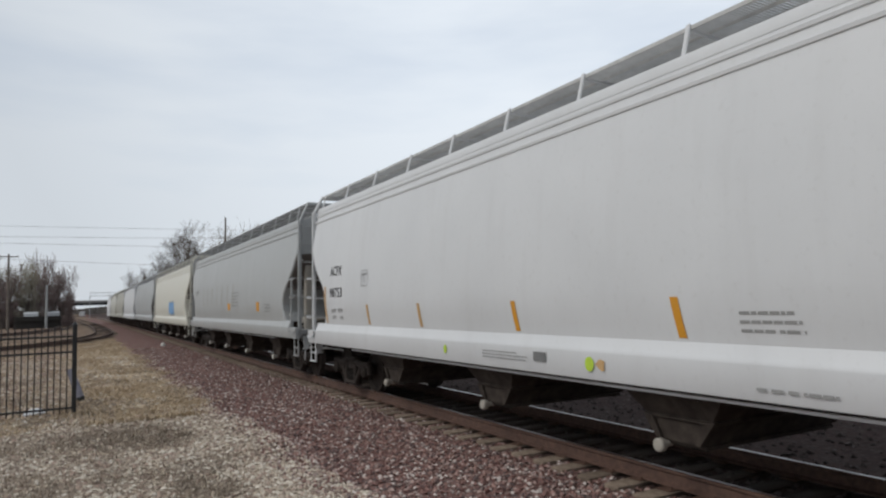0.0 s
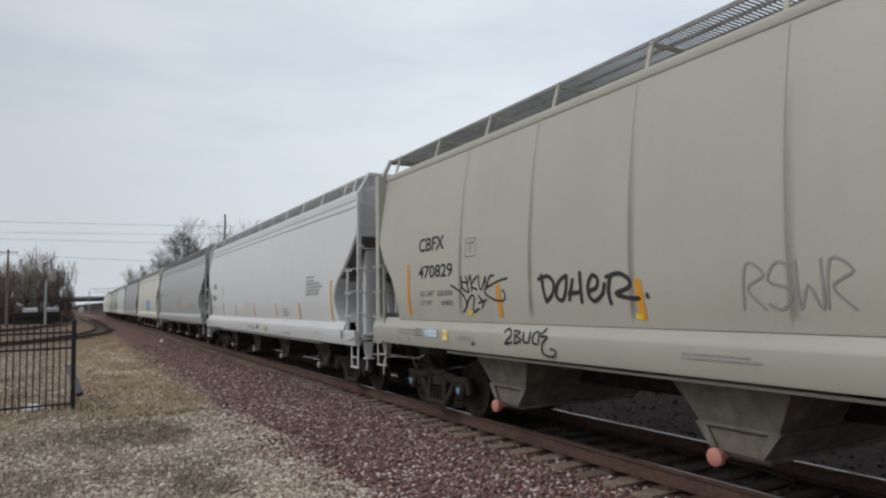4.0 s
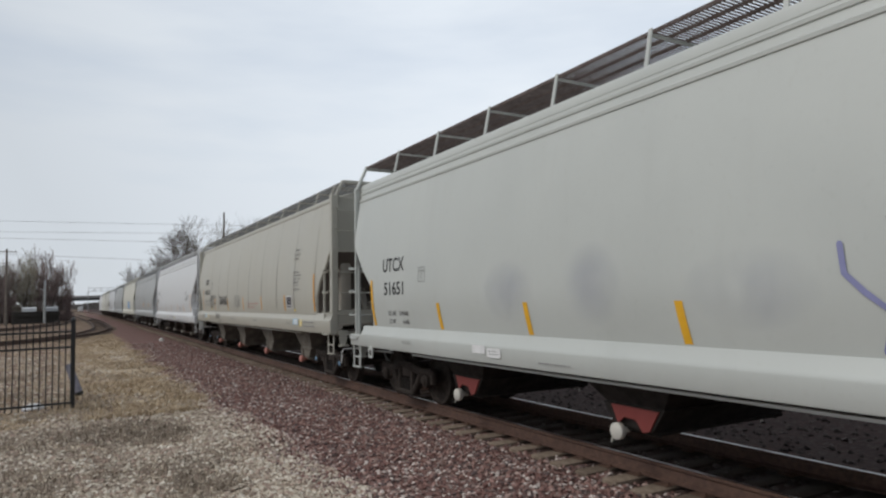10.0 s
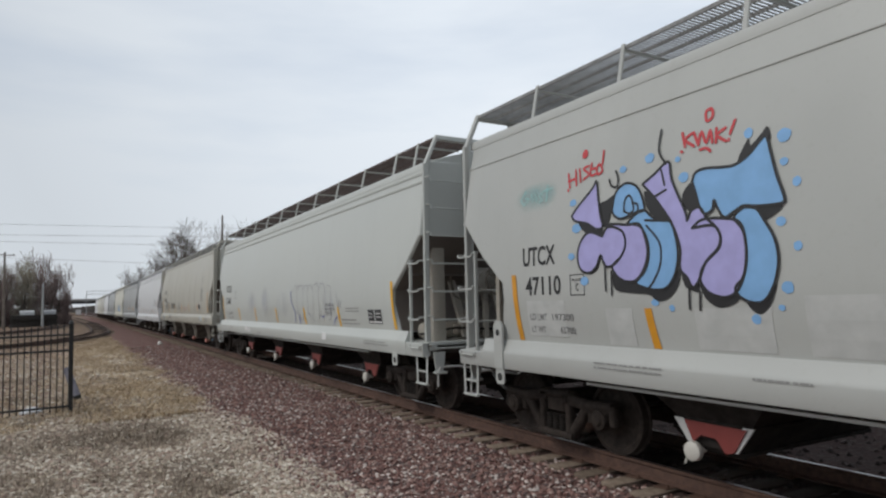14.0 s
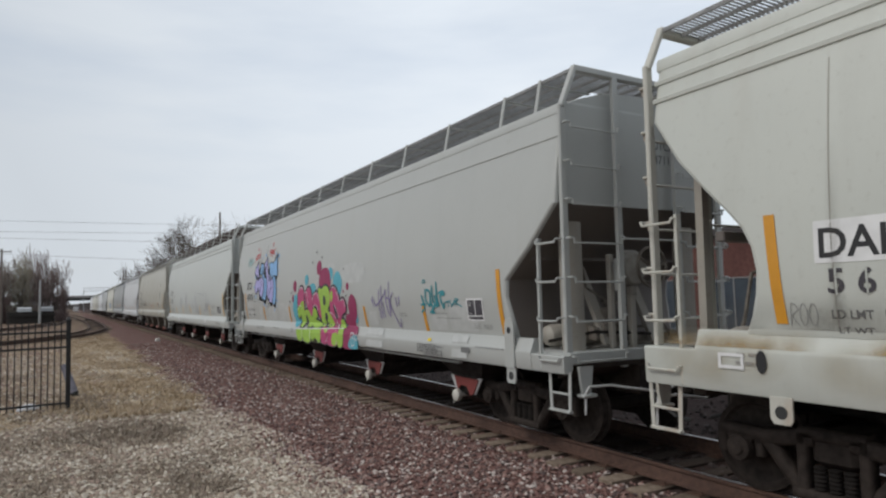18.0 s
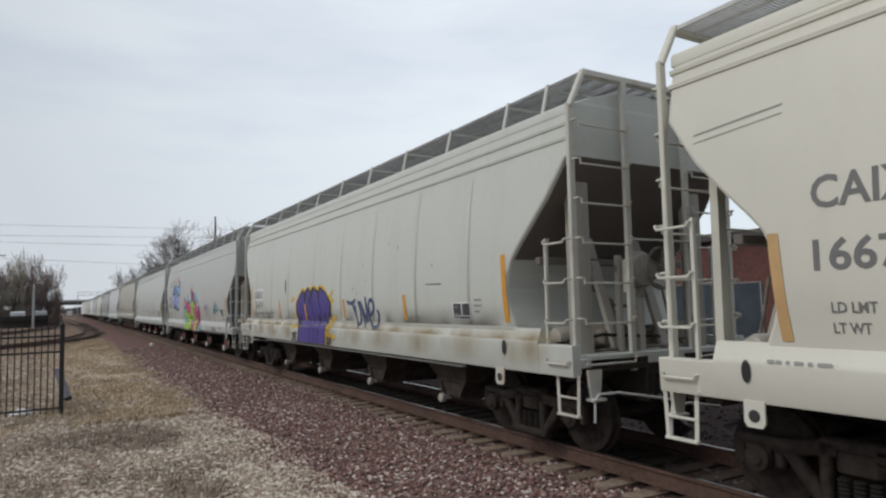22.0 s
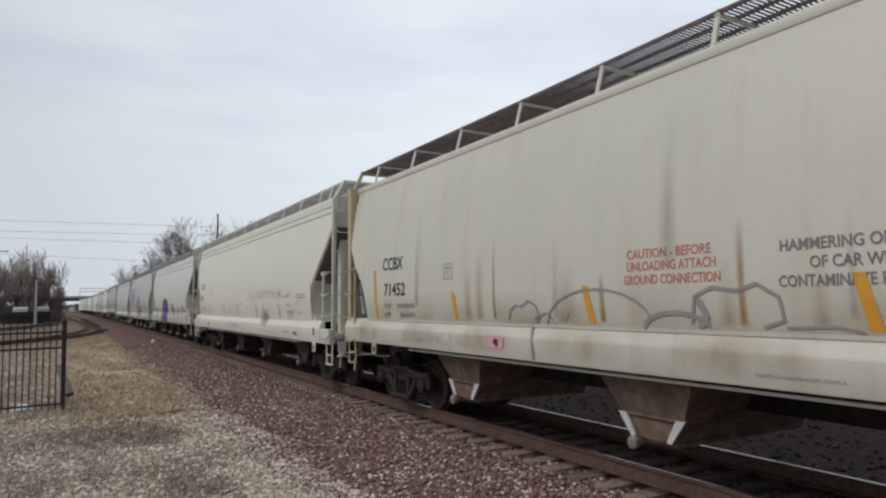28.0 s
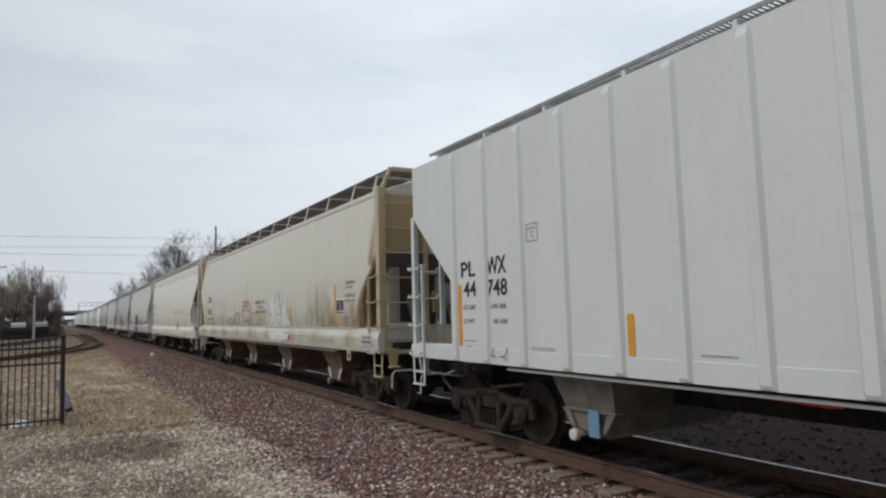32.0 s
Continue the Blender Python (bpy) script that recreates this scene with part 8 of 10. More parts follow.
def ribbed_car():
    c = Car(-118.95, 17.2, (1.2, 1.42), 4.48, ((3.59, 0.10), (3.17, 0.55), (2.43, 1.34), (1.35, 1.36)), "ribbed", chute="dusty", knob="white_knob", flat=True, gates=(4.0, 8.6, 13.25))
    car, b = build_car(c, "ribbed_car", "white-grey outside-post covered hopper car")
    post = shape("side_post", lambda s: s.loft([[(0.01, -0.10, z), (-d, -0.055, z), (-d, 0.055, z), (0.01, 0.10, z)] for z, d in ((1.215, 0.03), (1.25, 0.045), (4.36, 0.045), (4.44, 0.015))]), 20)
    k = 0
    while 1.5 + 0.86 * k < 15.9:
        for side in (-1, 1):
            part("side_post", post, M["ribbed"], car, at=pose(side * 1.55, c.L / 2 - 1.5 - 0.86 * k, 0, 0, 0, 0 if side < 0 else 180))
        k += 1
    stripes(c, b, "orange", [(1.64, 1.43, 2.36), (5.12, 1.43, 1.88), (8.5, 1.43, 1.88), (11.8, 1.43, 1.88)], 0.0)
    d = Decal(c, 0.006)
    d.text("PL", 1.70, 2.10, 2.47, 2.70).text("WX", 2.40, 2.88, 2.47, 2.72).text("44", 1.76, 2.11, 2.17, 2.40).text("748", 2.40, 2.89, 2.16, 2.40)
    d.done("lettering", "black", b, "black reporting mark and number")
    d = Decal(c, 0.006)
    d.text("LD LMT", 1.75, 2.10, 1.98, 2.05).text("194 500", 2.49, 2.85, 1.98, 2.05).text("LT WT", 1.75, 2.05, 1.77, 1.84).text("68 500", 2.54, 2.87, 1.77, 1.84).bars(1.72, 2.1, 1.50, 1.53, 1, 2).bars(1.8, 2.0, 1.42, 1.45, 1, 3)
    d.done("weight_lettering", "faded", b)
    plate_c(c, b, 3.48, 2.96, 0.115, "faded")
    Decal(c, 0.009).stroke([(2.52, 1.42), (2.52, 1.32), (2.60, 1.32)], 0.02).stroke([(2.74, 1.32), (2.84, 1.32), (2.84, 1.43)], 0.02).done("jack_mark", "black", b)
    part("brake_rod", shape("red_rod", lambda s: s.pipe([(-1.3, 0.35, 1.12), (-1.3, -0.3, 1.09), (-1.28, -0.42, 1.1)], 0.022, 6)), M["bright_red"], car, "red painted rod under the sill", at=pose(0, c.L / 2 - 6.7, 0))
    Decal(c, 0.009).bars(3.4, 4.0, 1.42, 1.48, 2, 4).bars(6.0, 6.5, 1.45, 1.5, 1, 3).bars(7.5, 8.1, 1.44, 1.52, 2, 5).done("small_lettering", "fine", b)
    part("gate_label", shape("gate_label", lambda s: s.block(-1.26, -1.235, -0.09, 0.09, 0.40, 0.72, 0.004)), M["blue"], car, "blue panel on the chute", at=pose(0, c.L / 2 - 4.15, 0))


def ahead_cars():
    """The head of the train, farther up the line."""
    specs = ((36.2, 18.75, "slate", ROUND_CUT, 2, False, "slate grey covered hopper car with worn markings"), (55.0, 17.8, "cream", TALL_CUT, 2, False, "cream covered hopper car with a blue tag"),
             (74.3, 18.3, "slate", HEX_CUT, 0, False, "slate grey covered hopper car"), (93.0, 17.7, "white", POST_CUT, 0, True, "white covered hopper car"),
             (111.5, 17.5, "beige", HEX_CUT, 0, False, "olive-beige covered hopper car"), (129.5, 17.0, "rusty", POST_CUT, 0, True, "cream covered hopper car"),
             (146.0, 15.5, "white", ROUND_CUT, 2, False, "white covered hopper car at the head of the train"))
    for i, (front, length, look_, cut, grooves, tube, label) in enumerate(specs):
        c = Car(front, length, (1.1, 1.58), 4.40, cut, look_, grooves=grooves, tube=tube, mark=False)
        car, b = build_car(c, "ahead%d" % i, label, detail=i < 2)
        if i == 0:
            Decal(c).text("ACFX", 1.7, 2.5, 2.66, 2.88).done("lettering", "faded", b)
            Decal(c).bars(10.3, 11.6, 2.0, 2.6, 5, 2).bars(15.4, 16.2, 1.8, 2.1, 3, 3).done("small_lettering", "fine", b)
            Decal(c, 0.007).quad(9.6, 1.9, 10.1, 2.15).quad(14.3, 1.85, 14.7, 2.15).done("placard", "orange", b)
            stripes(c, b, "seam", [(4 + 1.1 * k, 2.1, 2.9) for k in range(7)])
        if i == 1:
            bubble(c, b, 9.5, 12.0, 1.6, 2.5, "azure", "navy", 2, "blue bubble lettering")





# ---- ground ----
GROUND = -0.21


def ground_height(x, y):
    """Level ground, a low ballast bed under the line and a bank of ballast beyond it."""
    d = x
    z = GROUND + 0.02 * noise.noise((x * 0.8, y * 0.8, 0)) + 0.05 * noise.noise((x * 0.13, y * 0.13, 3))
    if d > 2.6:
        z += 0.62 * min(1, (d - 2.6) / 3.4)**1.3 * (1 if d < 9 else max(0, 1 - (d - 9) / 8))
    if abs(d) < 4.5:
        k = min(1, (4.5 - abs(d)) / 2.5)
        z = z * (1 - k) + (-0.235) * k if d < 2.6 else z
    return z


def make_ground():
    m, n, l, b = material("ground_cover")
    pos = n.new("ShaderNodeNewGeometry").outputs["Position"]
    sep = n.new("ShaderNodeSeparateXYZ")
    l.new(pos, sep.inputs["Vector"])
    wide, mid, fine, grain = noise_of(n, l, pos, 0.35, 5), noise_of(n, l, pos, 1.6, 6), noise_of(n, l, pos, 9, 7), noise_of(n, l, pos, 26, 5)
    vor = n.new("ShaderNodeTexVoronoi")
    vor.inputs["Scale"].default_value = 17
    l.new(pos, vor.inputs["Vector"])
    # crushed red ballast beside the line
    ball = n.new("ShaderNodeValToRGB")
    e = ball.color_ramp.elements
    for _ in range(3):
        e.new(0.5)
    for i, (p, c) in enumerate(((0.0, (0.08, 0.042, 0.036)), (0.3, (0.14, 0.075, 0.064)), (0.55, (0.18, 0.10, 0.088)), (0.8, (0.10, 0.07, 0.066)), (1.0, (0.26, 0.20, 0.175)))):
        e[i].position, e[i].color = p, (*c, 1)
    cell = n.new("ShaderNodeSeparateColor")
    l.new(vor.outputs["Color"], cell.inputs["Color"])
    l.new(cell.outputs["Red"], ball.inputs["Fac"])
    ballast = mix_of(n, l, ramp_of(n, l, vor.outputs["Distance"], 0.0, 0.05, 0.6, 0), ball.outputs["Color"], (0.05, 0.035, 0.03))
    # pale gravel, dark weeds and straw
    tiny = n.new("ShaderNodeTexVoronoi")
    tiny.inputs["Scale"].default_value = 30
    l.new(pos, tiny.inputs["Vector"])
    tc = n.new("ShaderNodeSeparateColor")
    l.new(tiny.outputs["Color"], tc.inputs["Color"])
    pebble = mix_of(n, l, ramp_of(n, l, tc.outputs["Red"], 0.3, 1.0), (0.25, 0.19, 0.14), (0.66, 0.585, 0.46))
    gravel = mix_of(n, l, ramp_of(n, l, tc.outputs["Green"], 0.4, 0.5), (0.19, 0.145, 0.11), pebble)
    clod = n.new("ShaderNodeTexVoronoi")
    clod.inputs["Scale"].default_value = 9
    l.new(pos, clod.inputs["Vector"])
    cc = n.new("ShaderNodeSeparateColor")
    l.new(clod.outputs["Color"], cc.inputs["Color"])
    tuft = noise_of(n, l, pos, 22, 6, None, 0.7)
    weeds = mix_of(n, l, ramp_of(n, l, tuft, 0.4, 0.64), (0.13, 0.10, 0.08), (0.40, 0.33, 0.26))
    straw = mix_of(n, l, ramp_of(n, l, tuft, 0.38, 0.62), (0.24, 0.175, 0.125), (0.60, 0.49, 0.33))
    straw = mix_of(n, l, ramp_of(n, l, cc.outputs["Red"], 0.55, 0.95, 0, 0.6), straw, (0.13, 0.085, 0.065))
    straw = mix_of(n, l, ramp_of(n, l, cc.outputs["Green"], 0.78, 0.86, 0, 0.75), straw, (0.52, 0.46, 0.36))
    straw = mix_of(n, l, ramp_of(n, l, mid, 0.5, 0.62, 0, 0.6), straw, weeds)
    near = mix_of(n, l, ramp_of(n, l, mid, 0.47, 0.54), gravel, weeds)
    ynode = n.new("ShaderNodeMath")
    ynode.operation = "MULTIPLY_ADD"
    l.new(wide, ynode.inputs[0])
    ynode.inputs[1].default_value = 5.0
    l.new(sep.outputs["Y"], ynode.inputs[2])
    near = mix_of(n, l, ramp_of(n, l, ynode.outputs[0], 16.5, 18.5), near, straw)
    far = mix_of(n, l, ramp_of(n, l, tuft, 0.35, 0.65), (0.085, 0.056, 0.044), (0.21, 0.15, 0.11))
    far = mix_of(n, l, ramp_of(n, l, mid, 0.42, 0.6, 0, 0.55), far, (0.085, 0.06, 0.05))
    far = mix_of(n, l, ramp_of(n, l, wide, 0.5, 0.6, 0, 0.5), far, (0.27, 0.21, 0.14))
    # redder leaf litter behind the fence
    litter = mix_of(n, l, ramp_of(n, l, cc.outputs["Blue"], 0.72, 0.9), mix_of(n, l, ramp_of(n, l, tuft, 0.4, 0.62), (0.085, 0.052, 0.045), (0.19, 0.12, 0.098)), (0.50, 0.44, 0.33))
    fenced = ramp_of(n, l, sep.outputs["X"], -7.3, -6.5, 0.9, 0)
    near = mix_of(n, l, mix_of(n, l, ramp_of(n, l, sep.outputs["Y"], 16, 17.5), (0, 0, 0), fenced), near, litter)
    near = mix_of(n, l, ramp_of(n, l, sep.outputs["Y"], 36, 60), near, far)
    # ragged edge of the ballast
    edge = n.new("ShaderNodeMath")
    edge.operation = "MULTIPLY_ADD"
    l.new(mix_of(n, l, 0.5, wide, mid), edge.inputs[0])
    edge.inputs[1].default_value = 2.4
    l.new(sep.outputs["X"], edge.inputs[2])
    col = mix_of(n, l, ramp_of(n, l, edge.outputs[0], -3.2, -2.7), near, ballast)
    # the bed between the rails is darkened: the train's shade put into the colour
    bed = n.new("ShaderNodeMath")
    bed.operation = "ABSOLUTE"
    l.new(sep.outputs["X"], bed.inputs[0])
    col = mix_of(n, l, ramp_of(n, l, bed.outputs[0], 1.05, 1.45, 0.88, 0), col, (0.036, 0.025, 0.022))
    # dark ballast on the bank, taken darker still to paint in the train's shadow
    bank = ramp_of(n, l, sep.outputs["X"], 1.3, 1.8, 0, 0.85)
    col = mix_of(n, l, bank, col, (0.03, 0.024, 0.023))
    beyond = ramp_of(n, l, sep.outputs["X"], 10, 12)
    col = mix_of(n, l, beyond, col, far)
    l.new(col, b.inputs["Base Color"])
    b.inputs["Roughness"].default_value, b.inputs["Specular IOR Level"].default_value = 0.95, 0.1
    bump_of(n, l, b, mix_of(n, l, 0.5, vor.outputs["Distance"], grain), 0.7, 0.04)
    xs = sorted(set([-2500, -1200, -500, -250, -120, -70, -45, -30, -22] + [-16 + 0.4 * i for i in range(70)] + [13, 15, 17, 20, 26, 40, 70, 150, 400, 1200, 2500]))
    ys = sorted(set([-1200, -400, -150, -80, -40, -20, -10] + [-4 + 0.5 * i for i in range(80)] + [38 + 2 * i for i in range(40)] + [120 + 12 * i for i in range(28)] + [480, 600, 900, 1500, 2600, 4200]))
    verts = [(x, y, ground_height(x, y) if abs(x) < 200 and y < 400 else GROUND) for y in ys for x in xs]
    nx = len(xs)
    faces = [(j * nx + i, j * nx + i + 1, (j + 1) * nx + i + 1, (j + 1) * nx + i) for j in range(len(ys) - 1) for i in range(nx - 1)]
    me = bpy.data.meshes.new("ground")
    me.from_pydata(verts, [], faces)
    me.shade_smooth()
    me.materials.append(m)
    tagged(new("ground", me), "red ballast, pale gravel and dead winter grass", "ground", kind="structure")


def scatter_stones(name, label, spots, sizes, mat, seed):
    """Many small angular stones in one mesh."""
    rng = np.random.default_rng(seed)
    base = np.array([(1, 0, -0.1), (0.3, 0.95, 0), (-0.8, 0.6, 0.1), (-0.85, -0.55, -0.1), (0.25, -1, 0.05), (0.15, 0.05, 0.95), (-0.1, 0.1, -0.8)])
    tri = [(0, 1, 5), (1, 2, 5), (2, 3, 5), (3, 4, 5), (4, 0, 5), (1, 0, 6), (2, 1, 6), (3, 2, 6), (4, 3, 6), (0, 4, 6)]
    n, k = len(spots), len(base)
    p = np.repeat(base[None], n, 0) * (1 + rng.uniform(-0.32, 0.32, (n, k, 3)))
    p *= np.array(sizes)[:, None, None] * rng.uniform((0.7, 0.6, 0.45), (1.2, 1.1, 0.85), (n, 1, 3))
    a = rng.uniform(0, 6.28, n)
    c, s = np.cos(a)[:, None], np.sin(a)[:, None]
    t = rng.uniform(-0.5, 0.5, n)[:, None]
    x, y, z = p[..., 0], p[..., 1], p[..., 2]
    y, z = y * np.cos(t) - z * np.sin(t), y * np.sin(t) + z * np.cos(t)
    p = np.stack([x * c - y * s, x * s + y * c, z], -1) + np.array(spots)[:, None]
    faces = (np.arange(n)[:, None, None] * k + np.array(tri)[None]).reshape(-1, 3)
    me = bpy.data.meshes.new(name)
    me.from_pydata(p.reshape(-1, 3).tolist(), [], faces.tolist())
    me.materials.append(mat)
    return tagged(new(name, me), label, name.replace("_", " "), kind="stuff")


def edge_of_ballast(y):
    return -4.05 + 0.5 * noise.noise((0.0, y * 0.5, 7.0))


def make_stones():
    red = stones("ballast_stone", ((0.20, 0.105, 0.092), (0.29, 0.165, 0.145), (0.36, 0.22, 0.19), (0.155, 0.105, 0.10), (0.46, 0.335, 0.295), (0.25, 0.145, 0.125), (0.34, 0.265, 0.24), (0.68, 0.60, 0.55), (0.21, 0.12, 0.108), (0.13, 0.095, 0.092)))
    pale = stones("gravel_stone", ((0.53, 0.46, 0.375), (0.66, 0.59, 0.49), (0.38, 0.31, 0.25), (0.78, 0.71, 0.61), (0.57, 0.49, 0.39), (0.28, 0.215, 0.175), (0.44, 0.33, 0.27)))
    rng = random.Random(11)
    spots, sizes = [], []
    for y0, y1, per in ((2.5, 9, 430), (9, 15, 340), (15, 24, 190), (24, 42, 70)):
        for _ in range(int((y1 - y0) * 3.0 * per)):
            y = rng.uniform(y0, y1)
            e = edge_of_ballast(y)
            x = rng.uniform(e - 0.25, -1.32)
            if x < e and rng.random() < 0.6:
                continue
            spots.append((x, y, ground_height(x, y) + rng.uniform(-0.005, 0.025)))
            sizes.append(rng.uniform(0.017, 0.042))
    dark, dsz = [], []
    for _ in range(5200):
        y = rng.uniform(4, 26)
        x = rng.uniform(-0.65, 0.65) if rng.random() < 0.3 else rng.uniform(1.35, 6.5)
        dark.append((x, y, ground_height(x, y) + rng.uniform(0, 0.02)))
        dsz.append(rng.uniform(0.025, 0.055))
    # between the ends of the sleepers
    for _ in range(5200):
        y = rng.uniform(2.5, 26)
        x = rng.uniform(-1.34, -0.9)
        if abs(((y - TIE0) / TIE + 0.5) % 1 - 0.5) * TIE > 0.13:
            spots.append((x, y, -0.235 + rng.uniform(-0.01, 0.03)))
            sizes.append(rng.uniform(0.022, 0.042))
    # dark ballast tones, lowered further to hold the shade of the train
    shaded_stone = stones("shaded_ballast_stone", ((0.028, 0.023, 0.022), (0.05, 0.041, 0.039), (0.075, 0.06, 0.058), (0.036, 0.03, 0.029), (0.11, 0.092, 0.089)))
    scatter_stones("sooty_ballast", "dark ballast under and beyond the train, toned down for its shade", dark, dsz, shaded_stone, 7)
    scatter_stones("ballast_stones", "crushed purple-red ballast stones", spots, sizes, red, 5)
    spots, sizes = [], []
    while len(spots) < 62000:
        y = 4.2 + 32 * rng.random()**1.6
        x = rng.uniform(max(-15.0, -6.3 - y * 0.42), edge_of_ballast(y) + 0.3)
        if gravel_at(x, y) < rng.random():
            continue
        spots.append((x, y, ground_height(x, y) + rng.uniform(-0.004, 0.014)))
        sizes.append((0.012 + 0.038 * rng.random()**1.6) * (1 if y < 15 else 1.35))
    scatter_stones("gravel", "pale tan gravel in dead grass", spots, sizes, pale, 6)


def weeds_at(x, y):
    """How thick dark weeds stand, 0 to 1."""
    k = 0.25 + 0.8 * noise.noise((x * 0.8, y * 0.55, 5.0))
    for cx, cy, rx, ry, w in ((-6.5, 12.7, 1.7, 1.9, 0.75), (-5.4, 12.4, 0.7, 1.1, 0.5), (-7.4, 9.8, 0.7, 1.5, 0.5), (-5.3, 8.6, 0.7, 0.9, 0.7), (-6.0, 17.2, 1.3, 1.5, 0.7), (-6.0, 7.6, 0.9, 0.6, 0.5)):
        k += w * max(0.0, 1 - ((x - cx) / rx)**2 - ((y - cy) / ry)**2)
    return k


def gravel_at(x, y):
    """How thick pale stones lie, 0 to 1."""
    if y > 15.3 + 1.5 * noise.noise((x * 0.7, 0, 9)):
        return 0.10 + 0.25 * max(0, noise.noise((x * 0.9, y * 0.4, 4)))
    return max(0.22, 0.95 - 1.2 * max(0.0, weeds_at(x, y)))


def blades_mesh(name, label, spots, mat, seed):
    """Thin bent blades from (x, y, z, height, lean, half width)."""
    rng = np.random.default_rng(seed)
    p = np.array(spots)
    n = len(p)
    a = rng.uniform(0, 6.283, n)
    out = np.stack([np.cos(a), np.sin(a), 0 * a], -1) * p[:, 4:5]
    wide = np.stack([-np.sin(a), np.cos(a), 0 * a], -1) * p[:, 5:6]
    up = np.stack([0 * a, 0 * a, p[:, 3]], -1)
    o = p[:, :3]
    v = np.stack([o - wide, o + wide, o + out * 0.45 + wide * 0.7 + up * 0.65, o + out * 0.45 - wide * 0.7 + up * 0.65, o + out + up], 1)
    k = np.arange(n) * 5
    f = [tuple(q) for q in np.stack([k, k + 1, k + 2, k + 3], -1).tolist()] + [tuple(q) for q in np.stack([k + 3, k + 2, k + 4], -1).tolist()]
    me = bpy.data.meshes.new(name)
    me.from_pydata(v.reshape(-1, 3).tolist(), [], f)
    me.materials.append(mat)
    tagged(new(name, me), label, "grass", kind="stuff")


def make_grass():
    """Straw-coloured grass beyond the gravel, darker weeds among the stones."""
    rng = random.Random(8)
    straw = rugged("dead_straw_blades", (0.40, 0.30, 0.20), (0.76, 0.61, 0.42), 3, 0.9, 0, 0, "Island")
    weed = rugged("dead_weed_blades", (0.22, 0.18, 0.145), (0.52, 0.43, 0.34), 3, 0.9, 0, 0, "Island")
    rows = []
    while len(rows) < 80000:
        y = 14.6 + 45 * rng.random()**1.5
        x = rng.uniform(max(-15, -6.3 - y * 0.4), edge_of_ballast(y) + (0.25 if rng.random() < 0.1 else -0.1))
        if noise.noise((x * 0.9, y * 0.5, 12)) < rng.uniform(-0.5, 0.25) or (x < -6.8 and rng.random() < 0.7):
            continue
        tall = rng.uniform(0.03, 0.11)
        z = ground_height(x, y) - 0.01
        for _ in range(rng.randint(4, 8)):
            rows.append((x + rng.gauss(0, 0.06), y + rng.gauss(0, 0.06), z, tall * rng.uniform(0.5, 1.3), tall * rng.uniform(0.4, 1.5), rng.uniform(0.003, 0.009)))
    blades_mesh("dead_grass", "straw-coloured dead grass", rows, straw, 3)
    rows = []
    while len(rows) < 52000:
        y = 4.2 + 22 * rng.random()**1.25
        x = rng.uniform(max(-13, -6.3 - y * 0.4), edge_of_ballast(y) + 0.1)
        k = weeds_at(x, y)
        if k < rng.uniform(0.15, 1.0):
            continue
        tall = rng.uniform(0.03, 0.10) * (0.7 + 0.5 * min(k, 1.3))
        z = ground_height(x, y) - 0.01
        for _ in range(rng.randint(4, 9)):
            rows.append((x + rng.gauss(0, 0.05), y + rng.gauss(0, 0.05), z, tall * rng.uniform(0.4, 1.4), tall * rng.uniform(0.3, 1.3), rng.uniform(0.002, 0.006)))
    blades_mesh("dead_weeds", "grey-brown dead weeds among the gravel", rows, weed, 4)


# ---- tracks ----
TIE, TIE0 = 0.485, 6.35
RAIL_PROFILE = [(-0.075, -0.186), (0.075, -0.186), (0.075, -0.172), (0.014, -0.15), (0.009, -0.05), (0.034, -0.036), (0.036, -0.006), (0.027, 0.0), (-0.027, 0.0), (-0.036, -0.006), (-0.034, -0.036), (-0.009, -0.05), (-0.014, -0.15), (-0.075, -0.172)]


def swept(s, prof, pts):
    """Draw a section of (across, up) points along a level path of (x, y, z)."""
    rings = []
    for i, p in enumerate(pts):
        a, b = Vector(pts[max(i - 1, 0)]), Vector(pts[min(i + 1, len(pts) - 1)])
        d = (b - a).normalized()
        r = Vector((d.y, -d.x, 0)).normalized()
        rings.append([Vector(p) + r * x + Vector((0, 0, z)) for x, z in prof])
    s.loft(rings)


